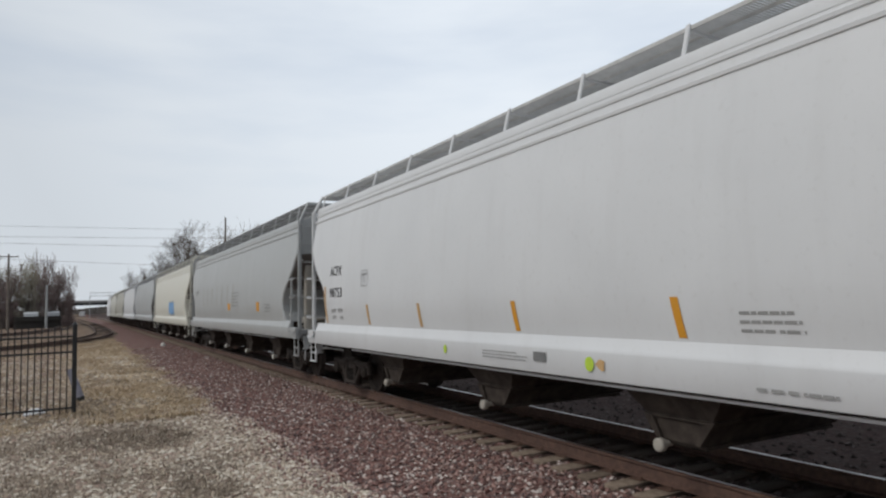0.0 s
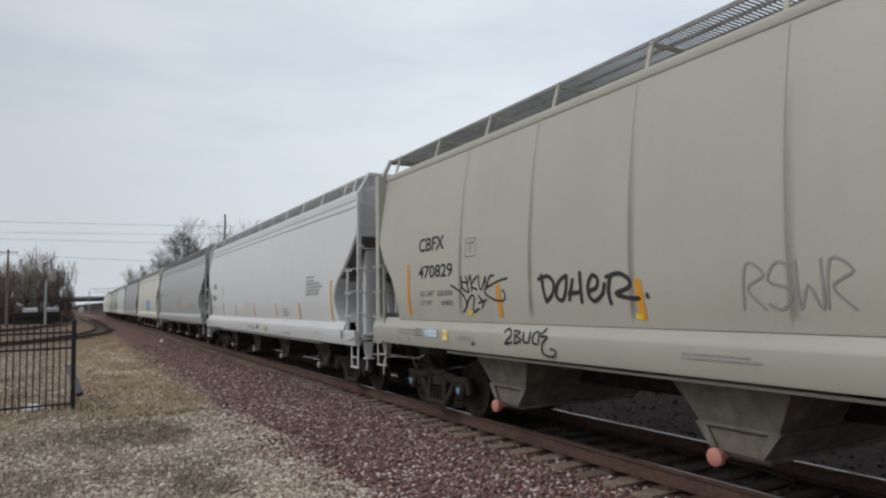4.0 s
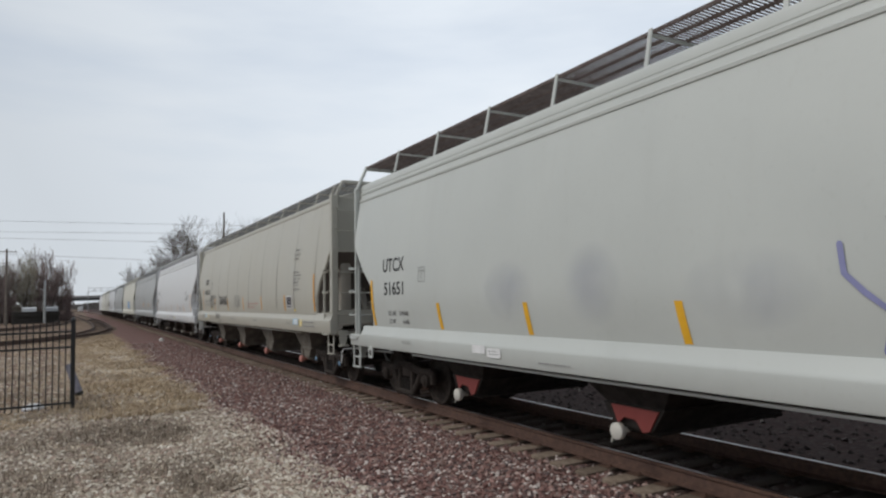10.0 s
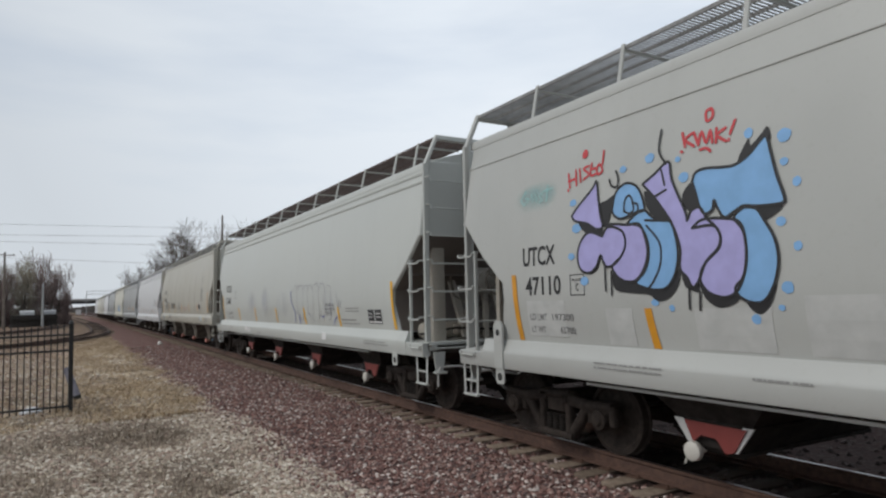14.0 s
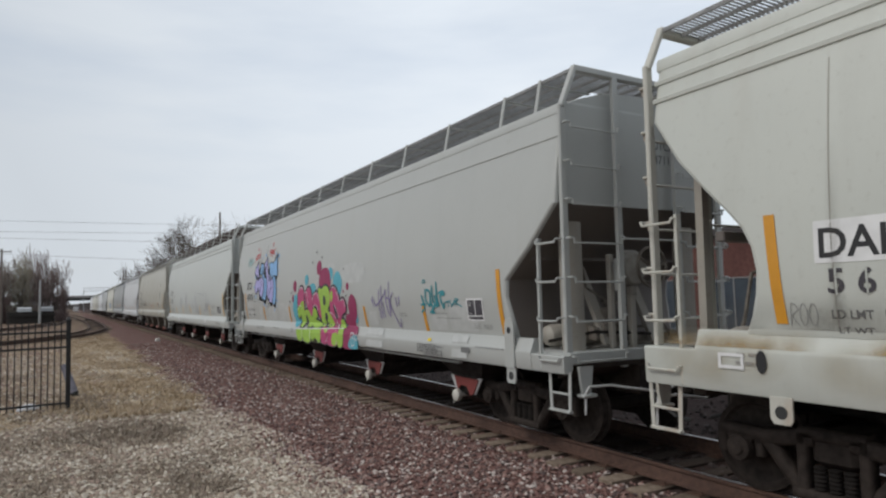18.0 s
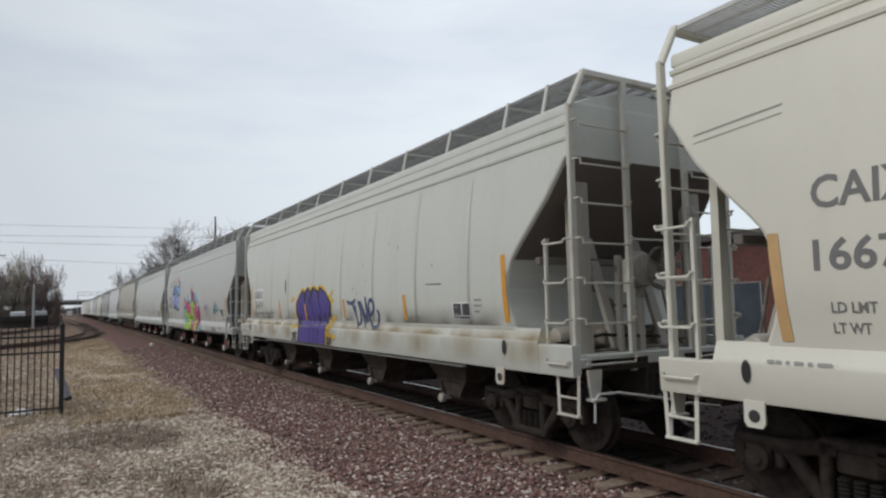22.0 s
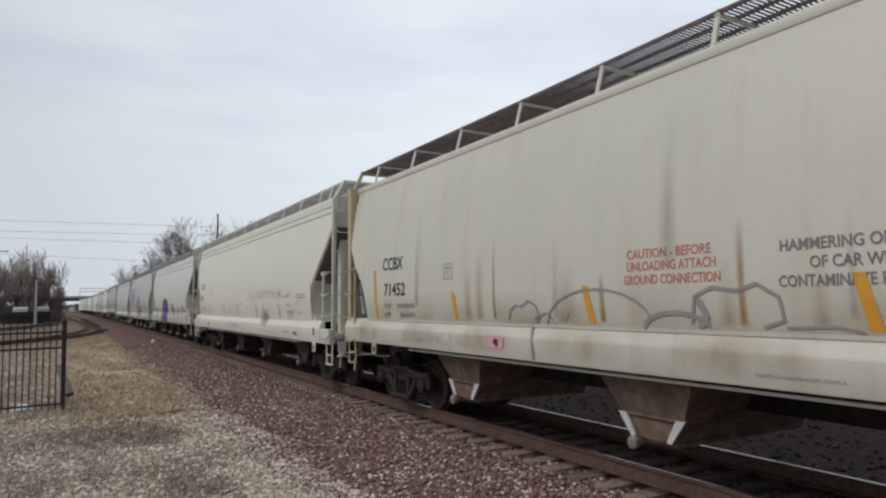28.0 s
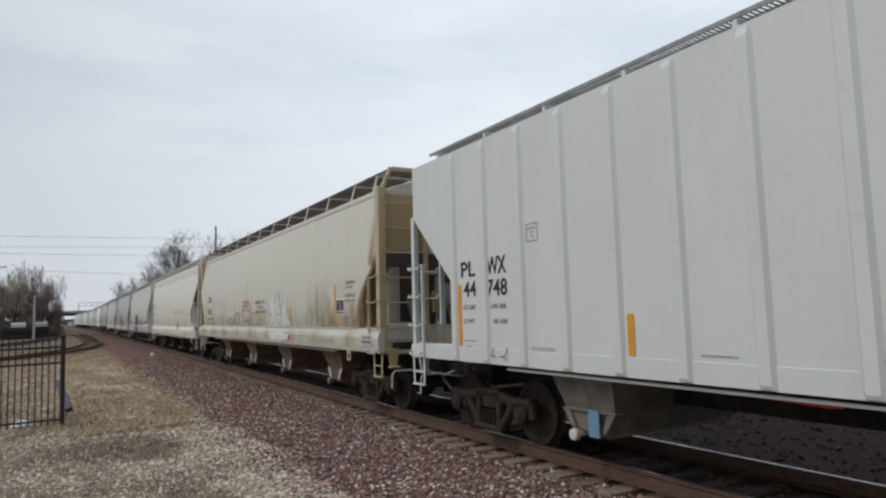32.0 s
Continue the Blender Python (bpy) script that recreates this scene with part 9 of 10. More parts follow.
def make_main_line():
    web = rugged("rusty_rail_steel", (0.065, 0.034, 0.026), (0.13, 0.072, 0.05), 15, 0.8, 0.1)
    shine = rugged("polished_rail_head", (0.42, 0.42, 0.42), (0.6, 0.6, 0.6), 30, 0.28, 1.0, 0.02)
    wood = rugged("weathered_sleeper_wood", (0.14, 0.105, 0.08), (0.34, 0.27, 0.21), 10, 0.95, 0, 0.6, "Info")
    # sleepers turn near black between the rails, a painted stand-in for the train's shade
    n, l, b = wood.node_tree.nodes, wood.node_tree.links, wood.node_tree.nodes["Principled BSDF"]
    sx = n.new("ShaderNodeSeparateXYZ")
    l.new(n.new("ShaderNodeTexCoord").outputs["Object"], sx.inputs["Vector"])
    ab = n.new("ShaderNodeMath")
    ab.operation = "ABSOLUTE"
    l.new(sx.outputs["X"], ab.inputs[0])
    l.new(mix_of(n, l, ramp_of(n, l, ab.outputs[0], 0.78, 1.0, 0.88, 0), b.inputs["Base Color"].links[0].from_socket, (0.03, 0.022, 0.019)), b.inputs["Base Color"])
    plate = rugged("rusty_tie_plate", (0.07, 0.04, 0.03), (0.13, 0.08, 0.06), 20, 0.85)
    line = thing("railway_track", "main line track with rusty rails on wooden sleepers", "railway track")
    us = [-60, -30, -15] + list(range(-8, 60, 4)) + list(range(60, 700, 16))
    for side in (-1, 1):
        s = Shape()
        pts = []
        for u in us:
            p = on_line(u, side * 0.755)
            pts.append((p.x, p.y, -side * 0.755 * math.sin(radians(CANT))))
        swept(s, RAIL_PROFILE, pts)
        rail = part("rail", s.mesh("rail", 30), web, line)
        t = Shape()
        swept(t, [(-0.024, 0.0015), (0.024, 0.0015), (0.026, 0.0005), (-0.026, 0.0005)], pts)
        part("rail_head", t.mesh("rail_head"), shine, rail, "bright worn rail top")
    sleeper = shape("sleeper", lambda s: s.block(-1.295, 1.295, -0.115, 0.115, -0.36, -0.19, 0.012))
    tie_plate = shape("tie_plate", lambda s: (s.block(-0.17, 0.17, -0.095, 0.095, -0.192, -0.176, 0.004), s.block(-0.105, -0.085, -0.07, -0.05, -0.18, -0.15, 0.004), s.block(0.085, 0.105, 0.05, 0.07, -0.18, -0.15, 0.004)))
    rng = random.Random(4)
    for i in range(-14, 150):
        y = TIE0 + TIE * i
        p = on_line(y)
        t = part("sleeper", sleeper, wood, line, at=pose(p.x + rng.uniform(-0.05, 0.05), p.y + rng.uniform(-0.02, 0.02), rng.uniform(-0.008, 0.0), 0, CANT, rng.uniform(-0.8, 0.8)))
        if -4 < i < 60:
            for side in (-1, 1):
                part("tie_plate", tie_plate, plate, t, at=pose(side * 0.755, 0, 0))
    far = Shape()
    for i in range(150, 700):
        p = on_line(TIE0 + TIE * i)
        far.block(p.x - 1.295, p.x + 1.295, p.y - 0.115, p.y + 0.115, -0.36, -0.195, 0.012)
    ob = part("far_sleepers", far.mesh("far_sleepers"), wood, line)
    ob["kind"] = "stuff"


def make_siding(name, label, path):
    """A side track that curves in from the side; path of (x, y)."""
    web = bpy.data.materials.get("dark_siding_rail") or rugged("dark_siding_rail", (0.05, 0.032, 0.026), (0.10, 0.06, 0.045), 15, 0.8, 0.1)
    wood = bpy.data.materials["weathered_sleeper_wood"]
    line = thing(name, label, "railway track", "side tracks")
    pts = []
    for i in range(len(path) - 1):
        p0, p1, p2, p3 = (Vector(path[max(0, min(len(path) - 1, j))]) for j in (i - 1, i, i + 1, i + 2))
        for q in range(10):
            t = q / 10
            pts.append(0.5 * (2 * p1 + (p2 - p0) * t + (2 * p0 - 5 * p1 + 4 * p2 - p3) * t * t + (3 * p1 - p0 - 3 * p2 + p3) * t**3))
    dirs = [(pts[min(i + 1, len(pts) - 1)] - pts[max(i - 1, 0)]).normalized() for i in range(len(pts))]
    for side in (-1, 1):
        s = Shape()
        swept(s, RAIL_PROFILE, [(p.x + d.y * side * 0.755, p.y - d.x * side * 0.755, 0.05) for p, d in zip(pts, dirs)])
        part("rail", s.mesh("rail", 30), web, line)
    dist, last = 0.0, pts[0]
    k = 0
    for p, d in zip(pts, dirs):
        steps = int((p - last).length / 0.55)
        for q in range(steps):
            c = last.lerp(p, q / steps)
            k += 1
            if k < 260:
                part("sleeper", shape("siding_sleeper", lambda s: s.block(-1.25, 1.25, -0.11, 0.11, -0.28, -0.145, 0.012)), wood, line, at=pose(c.x, c.y, -0.055, 0, 0, math.degrees(math.atan2(-d.x, d.y))))
        if steps:
            last = p


# ---- fence and things beside it ----
def make_fence():
    mat = rugged("black_powder_coat", (0.012, 0.012, 0.013), (0.03, 0.03, 0.032), 20, 0.45, 0.3, 0.1)
    y = 16.5
    fence = thing("metal_fence", "black steel picket fence across the gravel", "fence", at=pose(-6.80, y, GROUND, 0, 0, 2.0))
    top, post_h = 1.86, 1.92
    post = shape("fence_post", lambda s: (s.block(-0.045, 0.045, -0.045, 0.045, -0.05, post_h, 0.006), s.block(-0.055, 0.055, -0.055, 0.055, post_h, post_h + 0.03, 0.008), s.lathe([(0.05, post_h + 0.03), (0.035, post_h + 0.07), (0.005, post_h + 0.1)], "z", (0, 0, 0), 8)))
    for x in (0, -2.44, -4.88, -7.32):
        part("post", post, mat, fence, at=pose(x, 0, 0))
    for x in (-1.22, -3.66, -6.10):
        for z in (0.16, 1.36, 1.70):
            part("rail", shape("fence_rail", lambda s: s.block(-1.2, 1.2, -0.018, 0.018, -0.022, 0.022, 0.005)), mat, fence, at=pose(x, 0, z))
        picket = shape("picket", lambda s: (s.block(-0.012, 0.012, -0.012, 0.012, 0.06, top, 0.003), s.lathe([(0.016, top), (0.004, top + 0.07)], "z", (0, 0, 0), 4)))
        for i in range(19):
            part("picket", picket, mat, fence, at=pose(x - 1.2 + 0.12 + 0.12 * i, -0.03, 0))
    # what lies about
    pipe = thing("plastic_pipe", "grey-blue plastic pipe leaning behind the fence post", "pipe", at=pose(-6.66, 18.7, GROUND))
    foot, head = Vector((0.0, 0, 0.09)), Vector((-0.24, 0.2, 0.80))
    part("pipe_wall", shape("pipe_wall", lambda s: s.rod(foot, head, 0.095, 14, 0.085)), rugged("grey_blue_plastic", (0.17, 0.165, 0.20), (0.27, 0.26, 0.30), 6, 0.6), pipe)
    # solid black end stands for the shaded opening of the pipe
    part("pipe_end", shape("pipe_end", lambda s: s.rod(foot - (head - foot) * 0.07, foot + (head - foot) * 0.03, 0.075, 14, 0.105)), M["hose"], pipe, "black pipe end")
    s = Shape()
    s.lathe([(0.16, 0), (0.17, 0.05), (0.12, 0.11), (0.03, 0.13)], "z", (0, 0, 0), 10)
    for i, p in enumerate(s.v):
        s.v[i] = (p[0] * 1.3, p[1] * (1 + 0.4 * noise.noise((p[0] * 9, p[1] * 9, 2))), p[2] * (1 + 0.8 * noise.noise((p[0] * 8, p[1] * 8, 5))))
    tagged(part("litter", s.mesh("litter", 50), plain("white_litter_plastic", (0.6, 0.62, 0.66), 0.4), at=pose(-7.55, 17.0, GROUND)), "crumpled white plastic litter by the fence", "litter")
    s = Shape()
    s.lathe([(0.14, 0), (0.15, 0.1), (0.08, 0.2), (0.02, 0.22)], "z", (0, 0, 0), 7)
    tagged(part("white_stone", s.mesh("white_stone", 20), plain("chalky_stone", (0.62, 0.6, 0.56), 0.9), at=pose(-2.1, 43.8, -0.25)), "single white stone on the ballast", "stone")


# ---- trees ----
BARK = rugged("winter_bark", (0.085, 0.072, 0.066), (0.16, 0.14, 0.125), 3, 0.95, 0, 0.4)
TWIG = rugged("winter_twigs", (0.10, 0.085, 0.075), (0.18, 0.15, 0.13), 3, 0.95, 0, 0)
# the twig colour made paler, with distance haze mixed into it
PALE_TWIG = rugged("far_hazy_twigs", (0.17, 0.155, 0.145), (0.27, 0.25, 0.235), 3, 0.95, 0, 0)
RED_TWIG = rugged("reddish_brush_twigs", (0.165, 0.125, 0.12), (0.27, 0.21, 0.20), 1.2, 0.95, 0, 0)
OLIVE_TWIG = rugged("olive_brush_twigs", (0.22, 0.20, 0.16), (0.35, 0.32, 0.255), 1.2, 0.95, 0, 0)


def limb(out, rng, p, d, length, r, level, last, droop, thin):
    """A wandering limb that forks along its way; out holds (from, to, r, r2, level)."""
    n = 5 if level < last else 3
    for i in range(n):
        step = length / n
        d = (d + Vector((rng.gauss(0, 0.2), rng.gauss(0, 0.2), rng.gauss(droop, 0.14)))).normalized()
        q = p + d * step
        r2 = max(r * 0.82, thin)
        out.append((p, q, r, r2, level))
        p, r = q, r2
        if level < last and (i > 0 or level > 1):
            for _ in range(2 if level < 2 or rng.random() < 0.5 else 1):
                side = Vector((rng.gauss(0, 1), rng.gauss(0, 1), rng.gauss(0.15, 0.6))).normalized()
                nd = (d * 0.55 + side * 0.85).normalized()
                limb(out, rng, p, nd, length * rng.uniform(0.42, 0.68) * (1.1 - 0.09 * i), max(r * rng.uniform(0.45, 0.68), thin), level + 1, last, droop, thin)


def bare_tree(name, label, x, y, height, wide, seed, twig, last=3, trunk_h=0.3, stems=1, thin=0.02, droop=0.06, limbs=7):
    rng = random.Random(seed)
    tree = thing(name, label, "tree", "bare winter trees", at=pose(x, y, GROUND - 0.05))
    out = []
    for m_ in range(stems):
        o = Vector((rng.uniform(-1, 1), rng.uniform(-1, 1), 0)) * (wide * 0.5 if stems > 1 else 0)
        d = Vector((rng.gauss(0, 0.04 if stems == 1 else 0.16), rng.gauss(0, 0.04 if stems == 1 else 0.16), 1)).normalized()
        r = height * 0.026 / stems**0.5
        top = height * trunk_h * rng.uniform(0.85, 1.1)
        p = o
        for i in range(4):
            q = p + (d + Vector((rng.gauss(0, 0.05), rng.gauss(0, 0.05), 0))) * top / 4
            out.append((p, q, r, r * 0.9, 0))
            p, r = q, r * 0.9
            if stems > 1 and i < 3:
                nd = Vector((rng.gauss(0, 1), rng.gauss(0, 1), 0.5)).normalized()
                limb(out, rng, p, nd, height * 0.3, r * 0.5, 1, last, droop, thin)
        for k in range(limbs if stems == 1 else 3):
            a = 6.283 * (k + rng.uniform(-0.3, 0.3)) / (limbs if stems == 1 else 3)
            tilt = rng.uniform(0.2, 0.5) if k % 4 == 0 else rng.uniform(0.8, 1.3)
            nd = Vector((math.cos(a) * math.sin(tilt), math.sin(a) * math.sin(tilt), math.cos(tilt)))
            limb(out, rng, p - d * top * rng.uniform(0, 0.22), nd, height * rng.uniform(0.42, 0.6), r * rng.uniform(0.6, 0.85), 1, last, droop, thin)
    ends = np.array([tuple(o[1]) for o in out])
    kz, kx = height / ends[:, 2].max(), wide / np.percentile(np.hypot(ends[:, 0], ends[:, 1]), 97)
    trunk, crown = Shape(), Shape()
    fit = lambda p: Vector((p.x * kx, p.y * kx, max(p.z * kz, 0.1 if p.z > 0.1 else p.z)))
    for p, q, r, r2, level in out:
        p, q = fit(p), fit(q)
        (trunk if level < 2 else crown).rod(p, q, r, 7 if level == 0 else 5 if level == 1 else 3, r2)
    part("trunk", trunk.mesh("trunk", 60), BARK, tree)
    part("crown", crown.mesh("crown", 60), twig, tree, "bare twigs")


def thicket(name, label, spots, mat, seed):
    """Tangled stems that hide the ground: (x, y, radius, height) clumps."""
    rng = random.Random(seed)
    s = Shape()
    for x, y, rad, h in spots:
        for _ in range(int(40 * rad)):
            a, q = rng.uniform(0, 6.283), rad * rng.random()**0.5
            p = Vector((x + q * math.cos(a), y + q * math.sin(a), GROUND - 0.1))
            d = Vector((rng.gauss(0, 0.3), rng.gauss(0, 0.3), 1)).normalized()
            top = h * rng.uniform(0.35, 1.0) * (1 - 0.3 * q / rad)
            for i in range(3):
                d = (d + Vector((rng.gauss(0, 0.25), rng.gauss(0, 0.25), 0.1))).normalized()
                nxt = p + d * top / 3
                s.rod(p, nxt, 0.05 - 0.012 * i, 3, 0.038 - 0.012 * i)
                for _ in range(2):
                    e = (d + Vector((rng.gauss(0, 0.7), rng.gauss(0, 0.7), rng.gauss(0.1, 0.4)))).normalized()
                    s.rod(nxt, nxt + e * top * rng.uniform(0.15, 0.35), 0.03, 3, 0.015)
                p = nxt
    me = s.mesh(name, 60)
    tagged(part(name, me, mat), label, "brush", kind="stuff")


def make_trees():
    at = lambda az, d: (EYE.x + d * math.sin(radians(az)), d * math.cos(radians(az)))
    bare_tree("bare_tree", "large bare spreading oak beyond the line", *at(7.9, 118), 17.6, 6.8, 3, TWIG, 4, 0.34, 1, 0.016, 0.03, 8)
    bare_tree("bare_tree", "bare tree beyond the line", *at(5.35, 150), 12.9, 4.4, 14, TWIG, 3, 0.4, 1, 0.028, 0.05, 5)
    bare_tree("bare_tree", "slender bare tree beyond the line", *at(4.3, 160), 12.3, 3.4, 24, TWIG, 3, 0.4, 1, 0.028, 0.05, 5)
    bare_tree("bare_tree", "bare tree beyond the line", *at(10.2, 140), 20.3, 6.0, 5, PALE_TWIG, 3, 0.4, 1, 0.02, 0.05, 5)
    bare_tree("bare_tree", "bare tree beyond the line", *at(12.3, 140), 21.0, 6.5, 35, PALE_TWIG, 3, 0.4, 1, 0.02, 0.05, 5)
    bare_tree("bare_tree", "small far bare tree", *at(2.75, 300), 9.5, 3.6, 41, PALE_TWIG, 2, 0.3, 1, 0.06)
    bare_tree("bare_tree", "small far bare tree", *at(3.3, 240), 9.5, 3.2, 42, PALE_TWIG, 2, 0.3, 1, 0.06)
    rows = ((-0.45, 122, 5.6, 1.7, 1), (-1.1, 118, 8.6, 2.3, 1), (-1.8, 116, 10.0, 2.6, 1), (-2.5, 122, 10.9, 2.8, 1), (-3.2, 114, 10.0, 2.7, 0), (-3.9, 120, 9.3, 2.7, 0), (-4.6, 112, 9.2, 2.6, 1), (-5.4, 118, 9.6, 2.8, 0), (-6.3, 115, 10.0, 2.8, 1), (-7.3, 118, 9.5, 2.8, 1))
    for i, (az, d, h, w, red) in enumerate(rows):
        bare_tree("brush_tree", "dense bare %s brush tree" % ("purple-brown" if red else "olive-grey"), *at(az, d + 6), h * 1.2, w * 1.1, 60 + i, RED_TWIG if red else OLIVE_TWIG, 3, 0.34, 4, 0.02, 0.05)
    rng = random.Random(9)
    thicket("brush", "tangled purple-brown brush under the trees", [(*at(-0.5 - 0.34 * k + rng.uniform(-0.2, 0.2), rng.uniform(120, 128)), rng.uniform(1.2, 2.0), rng.uniform(1.6, 3.6) * (0.7 if k < 2 else 1)) for k in range(22)], RED_TWIG, 77)


# ---- far things ----
def make_far():
    concrete = rugged("weathered_concrete", (0.26, 0.255, 0.25), (0.36, 0.355, 0.345), 0.8, 0.9)
    dark = rugged("dark_steel_girder", (0.035, 0.04, 0.045), (0.07, 0.075, 0.08), 1, 0.7)
    wood = rugged("weathered_pole_wood", (0.13, 0.11, 0.095), (0.23, 0.20, 0.175), 4, 0.9)
    at = lambda az, d: (EYE.x + d * math.sin(radians(az)), d * math.cos(radians(az)))
    # road bridge over the line
    by = 430
    bridge = thing("road_bridge", "far road bridge over the tracks", "bridge", at=pose(0, by, 0))
    part("girder", shape("bridge_girder", lambda s: s.block(-60, 60, -4, 4, 5.6, 7.0, 0.05)), dark, bridge)
    part("deck", shape("bridge_deck", lambda s: s.block(-62, 62, -4.8, 4.8, 7.0, 7.5, 0.05)), concrete, bridge)
    for side in (-4.6, 4.6):
        part("parapet", shape("bridge_parapet", lambda s: s.block(-62, 62, -0.15, 0.15, 7.5, 8.35, 0.04)), concrete, bridge, at=pose(0, side, 0))
    for x in (-24, -14, 12, 24):
        part("pier", shape("bridge_pier", lambda s: (s.block(-0.6, 0.6, -3.6, 3.6, GROUND - 0.3, 5.6, 0.05))), concrete, bridge, at=pose(x, 0, 0))
    for x in (-62, 62):
        part("abutment", shape("bridge_abutment", lambda s: s.block(-26, 26, -5, 5, GROUND - 0.3, 6.99, 0.1)), concrete, bridge, at=pose(x, 0, 0))
    # signal bridge frame
    gx, gy = at(1.75, 330)
    sg = thing("signal_bridge", "pale steel signal gantry over the tracks", "signal gantry", at=pose(gx, gy, 0))
    pale = rugged("galvanised_truss", (0.32, 0.33, 0.33), (0.45, 0.46, 0.46), 4, 0.6, 0.3)
    for z in (8.9, 10.3):
        part("chord", shape("gantry_chord", lambda s: s.block(-5.2, 5.2, -0.1, 0.1, -0.1, 0.1, 0.02)), pale, sg, at=pose(0, 0, z))
    for x in (-5.1, -2.6, 0, 2.6, 5.1):
        part("strut", shape("gantry_strut", lambda s: s.block(-0.07, 0.07, -0.07, 0.07, 8.98, 10.22, 0.01)), pale, sg, at=pose(x, 0, 0))
    for x in (-5.1, 5.1):
        part("leg", shape("gantry_leg", lambda s: s.block(-0.14, 0.14, -0.14, 0.14, GROUND - 0.1, 8.8, 0.02)), pale, sg, at=pose(x, 0, 0))

    def utility_pole(az, d, h, arms, label, look_=wood):
        x, y = at(az, d)
        pl = thing("utility_pole", label, "utility pole", "utility poles", at=pose(x, y, GROUND))
        part("pole", shape("pole|%.1f" % h, lambda s: s.lathe([(0.17, -0.2), (0.15, h * 0.5), (0.11, h)], "z", (0, 0, 0), 10)), look_, pl)
        for z in arms:
            part("crossarm", shape("crossarm", lambda s: (s.block(-1.2, 1.2, -0.06, 0.06, -0.06, 0.06, 0.01), s.lathe([(0.05, 0.05), (0.06, 0.12), (0.03, 0.2)], "z", (-1.0, 0, 0), 8), s.lathe([(0.05, 0.05), (0.06, 0.12), (0.03, 0.2)], "z", (1.0, 0, 0), 8))), wood, pl, at=pose(0, -0.12, z, 0, 0, 20))
        return Vector((x, y, GROUND + h))
    p1 = utility_pole(10.87, 92, 14.4, (), "tall bare wooden utility pole beyond the train")
    p2 = utility_pole(-4.42, 105, 10.3, (9.9,), "wooden utility pole with a crossarm")
    p3 = utility_pole(-2.0, 110, 6.2, (), "pale short pole by the brush", pale)
    p4 = utility_pole(-16.0, 70, 14.5, (14.1,), "wooden utility pole with a crossarm")
    # cables sag from pole to pole
    cable = plain("weathered_cable", (0.30, 0.30, 0.31), 0.6)
    runs = (((-40, 95, 12.7), (45, 95, 13.6)), ((-40, 95.4, 11.3), (45, 95.4, 12.6)), ((-40, 96, 11.1), (45, 96, 10.6)), ((-40, 95, 9.9), (45, 95, 6.6)))
    for i, (a, b_) in enumerate(runs):
        a, b_ = Vector(a), Vector(b_)
        pts = [a.lerp(b_, k / 14) - Vector((0, 0, 0.25 * (1 - (k / 7 - 1)**2))) for k in range(15)]
        s = Shape().pipe(pts, 0.02, 5)
        tagged(part("overhead_cable", s.mesh("overhead_cable"), cable), "dark overhead cable sagging between poles", "cable", "overhead cables", "structure")
    # brick building beyond the line, seen between the cars
    brick = rugged("red_brick_wall", (0.105, 0.05, 0.044), (0.165, 0.08, 0.07), 6, 0.9, 0, 0.4)
    glass = rugged("blue_grey_glazing", (0.035, 0.045, 0.06), (0.07, 0.085, 0.10), 1, 0.2)
    white = plain("grey_trim_paint", (0.2, 0.2, 0.2), 0.6)
    roofing = rugged("dark_roofing", (0.06, 0.055, 0.055), (0.1, 0.09, 0.09), 3, 0.9)
    hb = thing("brick_building", "low red brick building beyond the tracks", "building", at=pose(19, 17, GROUND))
    part("wall", shape("brick_wall_mass", lambda s: s.block(-3, 9, -16, 17, -0.2, 4.3, 0.03)), brick, hb)
    part("roof", shape("brick_roof", lambda s: s.block(-3.3, 9.3, -16.3, 17.3, 4.3, 4.65, 0.05)), roofing, hb)
    for k in range(9):
        wdw = part("window", shape("far_window", lambda s: s.block(-3.04, -2.96, -1.35, 1.35, 0.5, 2.6, 0.01)), glass, hb, "blue-grey window", at=pose(0, -14 + 3.4 * k, 0))
        part("window_frame", shape("far_window_frame", lambda s: (s.block(-3.07, -3.0, -1.42, -1.35, 0.44, 2.66, 0.005), s.block(-3.07, -3.0, 1.35, 1.42, 0.44, 2.66, 0.005), s.block(-3.07, -3.0, -1.35, 1.35, 2.6, 2.66, 0.005), s.block(-3.07, -3.0, -1.35, 1.35, 0.44, 0.5, 0.005), s.block(-3.06, -3.03, -0.03, 0.03, 0.5, 2.6, 0.005))), white, wdw)
    # distant wooded rise and low sheds up the line
    hill = rugged("far_bare_woods", (0.13, 0.115, 0.105), (0.20, 0.18, 0.165), 0.05, 1.0)
    rng = random.Random(2)
    v, f = [], []
    for i in range(2600):
        x, y = rng.uniform(-260, 320), rng.uniform(640, 700)
        w, h = rng.uniform(1.5, 4.0), rng.uniform(3, 9) * (0.6 + 0.4 * noise.noise((x * 0.02, 0, 0)))
        k = len(v)
        v.extend([(x - w, y, GROUND - 1), (x + w, y, GROUND - 1), (x + w * 0.7, y + 1, h * 0.7), (x + w * 0.1, y, h), (x - w * 0.8, y + 1, h * 0.75), (x, y + 2, GROUND - 1)])
        f.extend([(k, k + 1, k + 2, k + 3, k + 4), (k + 1, k + 5, k + 3), (k + 5, k, k + 4), (k + 1, k + 3, k + 2), (k + 5, k + 4, k + 3)])
    me = bpy.data.meshes.new("far_woods")
    me.from_pydata(v, [], f)
    me.materials.append(hill)
    tagged(new("far_woods", me), "low band of far bare woods", "woods", kind="stuff")
    # dark hut and parked things beside the sidings
    hut_mat = rugged("dark_timber_stack", (0.03, 0.028, 0.026), (0.06, 0.055, 0.05), 4, 0.9)
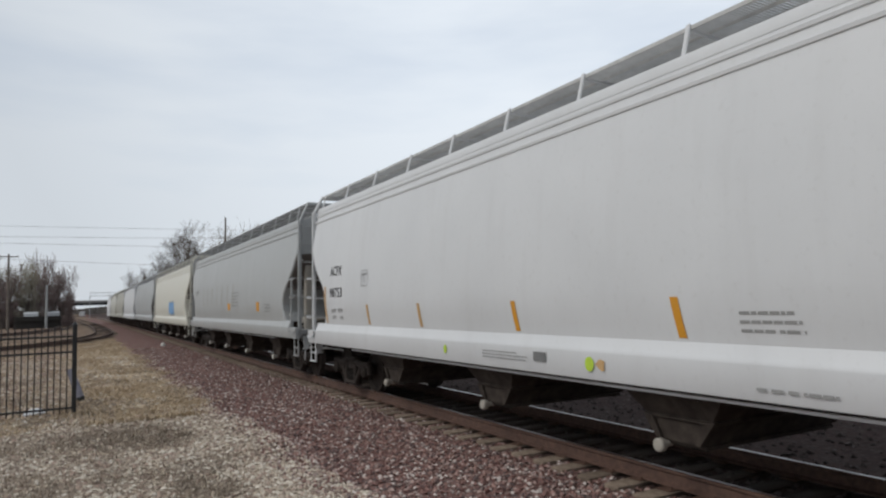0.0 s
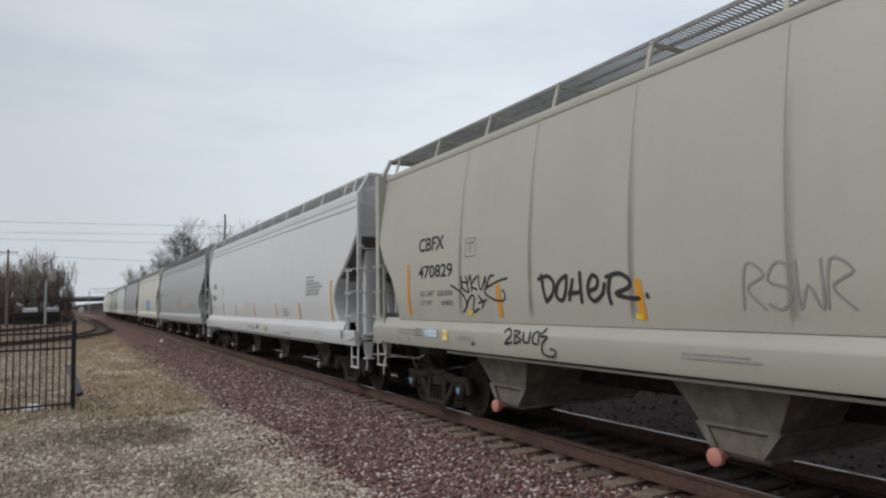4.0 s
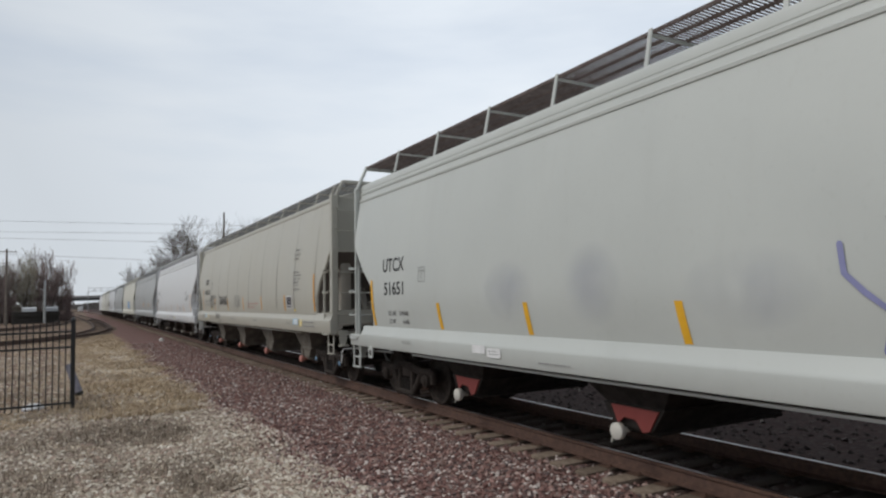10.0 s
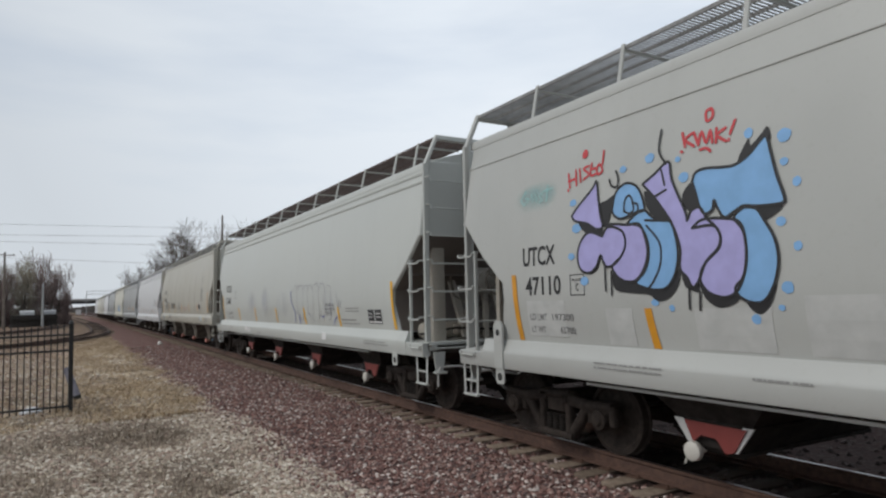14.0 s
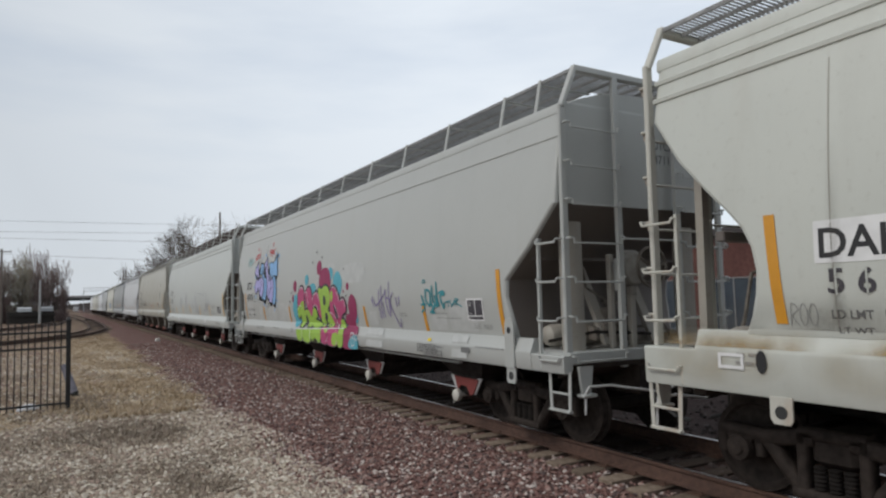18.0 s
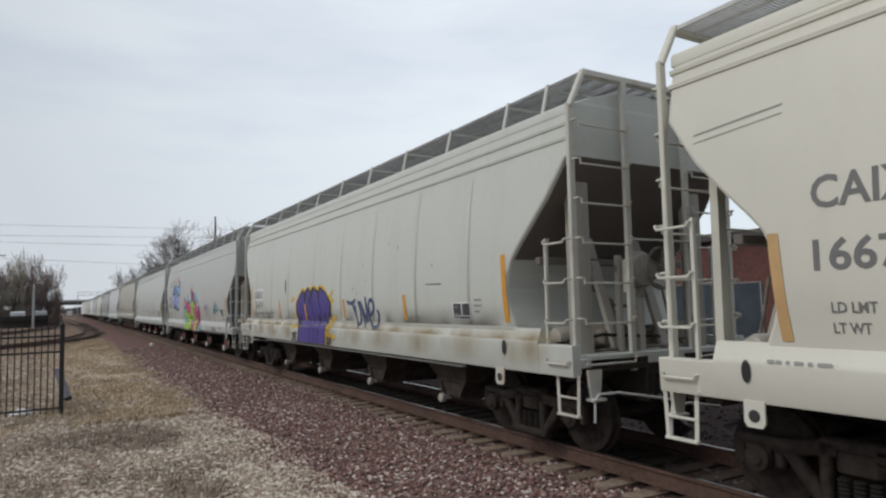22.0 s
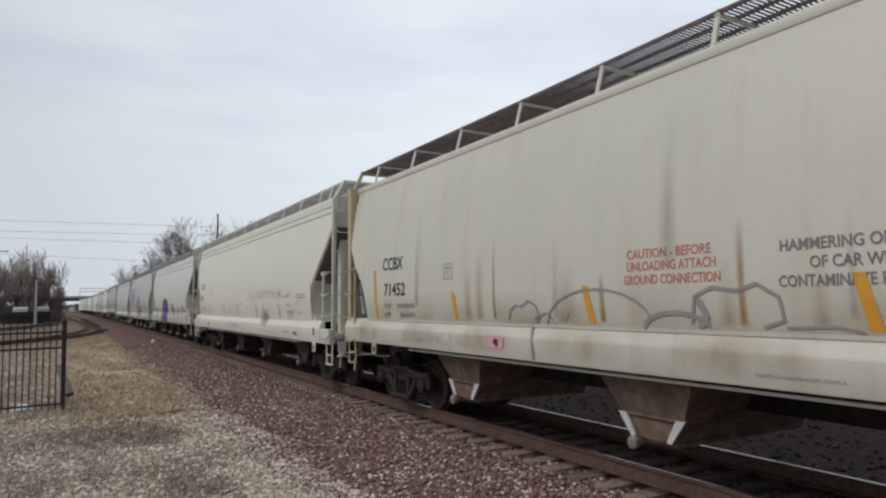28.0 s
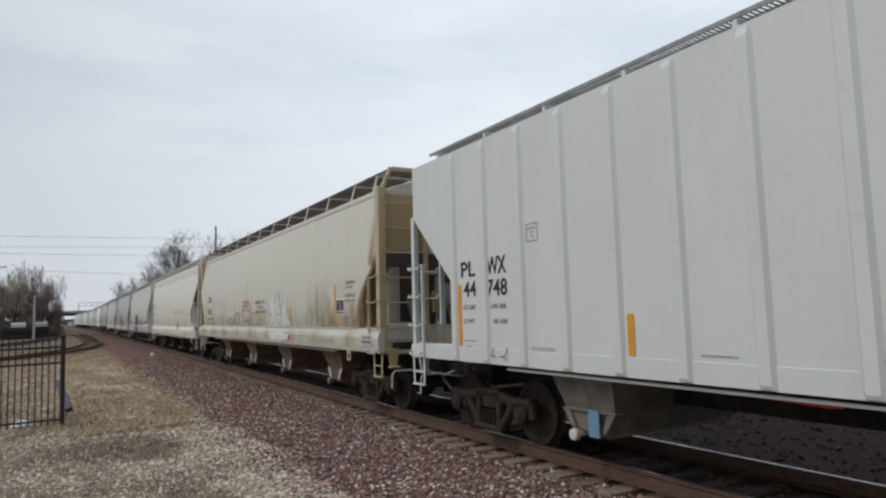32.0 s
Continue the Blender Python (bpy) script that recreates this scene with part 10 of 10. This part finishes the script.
    hx, hy = at(-2.55, 112)
    stack = thing("timber_stack", "dark stack of old sleepers by the sidings", "timber stack", at=pose(hx, hy, GROUND))
    for k in range(5):
        part("timber", shape("timber", lambda s: s.block(-2.9, 2.9, -1.2, 1.2, 0, 0.34, 0.03)), hut_mat, stack, at=pose(0.1 * (k % 2), 0.1 * (k % 3), 0.35 * k))

    def far_van(az, d, mat, label):
        x, y = at(az, d)
        van = thing("parked_van", label, "van", "parked vehicles", at=pose(x, y, GROUND, 0, 0, 2))
        part("body", shape("van_body", lambda s: s.prism_x([(-2.4, 0.4), (2.3, 0.4), (2.4, 1.2), (1.7, 1.4), (1.1, 2.3), (0.8, 2.4), (-2.3, 2.4), (-2.45, 2.2)], -0.9, 0.9)), mat, van)
        part("windscreen", shape("van_glass", lambda s: s.prism_x([(1.68, 1.5), (1.76, 1.5), (1.22, 2.45), (1.14, 2.45)], -0.8, 0.8)), glass, van)
        for wx in (-0.9, 0.75):
            for wy in (-1.5, 1.5):
                part("wheel", shape("van_wheel", lambda s: s.lathe([(0.2, 0), (0.34, 0.02), (0.34, 0.16), (0.2, 0.18)], "x", (0, 0, 0.34), 14)), M["hose"], van, at=pose(wx, wy, 0))
    far_van(-2.95, 116, plain("white_car_paint", (0.62, 0.63, 0.64), 0.35), "white parked box van beside the sidings")
    far_van(-1.6, 116, plain("silver_car_paint", (0.42, 0.43, 0.45), 0.35), "silver parked van beside the sidings")
    far_van(0.35, 330, plain("pale_car_paint", (0.55, 0.55, 0.55), 0.35), "pale parked van far up the line")


# ---- all that moves ----
def motions():
    times = sorted(set([0.5 * i for i in range(65)]))
    for car, centre in CARS:
        walk(car, [(t, line_pose(centre + travel(t))) for t in times])
    steps = [k * 4 / 30 for k in range(241)]
    for wheel, y, centre, near in WHEELS:
        rows = steps
        walk(wheel, [(t, pose(0, y, 0.457, -math.degrees(travel(t) / 0.457), 0, 0)) for t in rows])


make_ground()
make_main_line()
make_siding("side_track", "dark curved side track on bare ground", [(-40, 38), (-24, 41), (-13, 45), (-7.6, 52), (-5.0, 64), (-4.3, 80), (-4.5, 110), (-5.6, 150), (-8, 230), (-14, 320)])
make_siding("side_track", "dark curved side track on bare ground", [(-48, 62), (-30, 67), (-18, 73), (-11, 84), (-8.4, 105), (-8.6, 150), (-12, 230), (-20, 320)])
make_fence()
white_car()
beige_car()
green_car()
grey_car()
dirty_car()
cream_car()
rusty_car()
ribbed_car()
ahead_cars()
make_far()
make_trees()
make_stones()
make_grass()
motions()
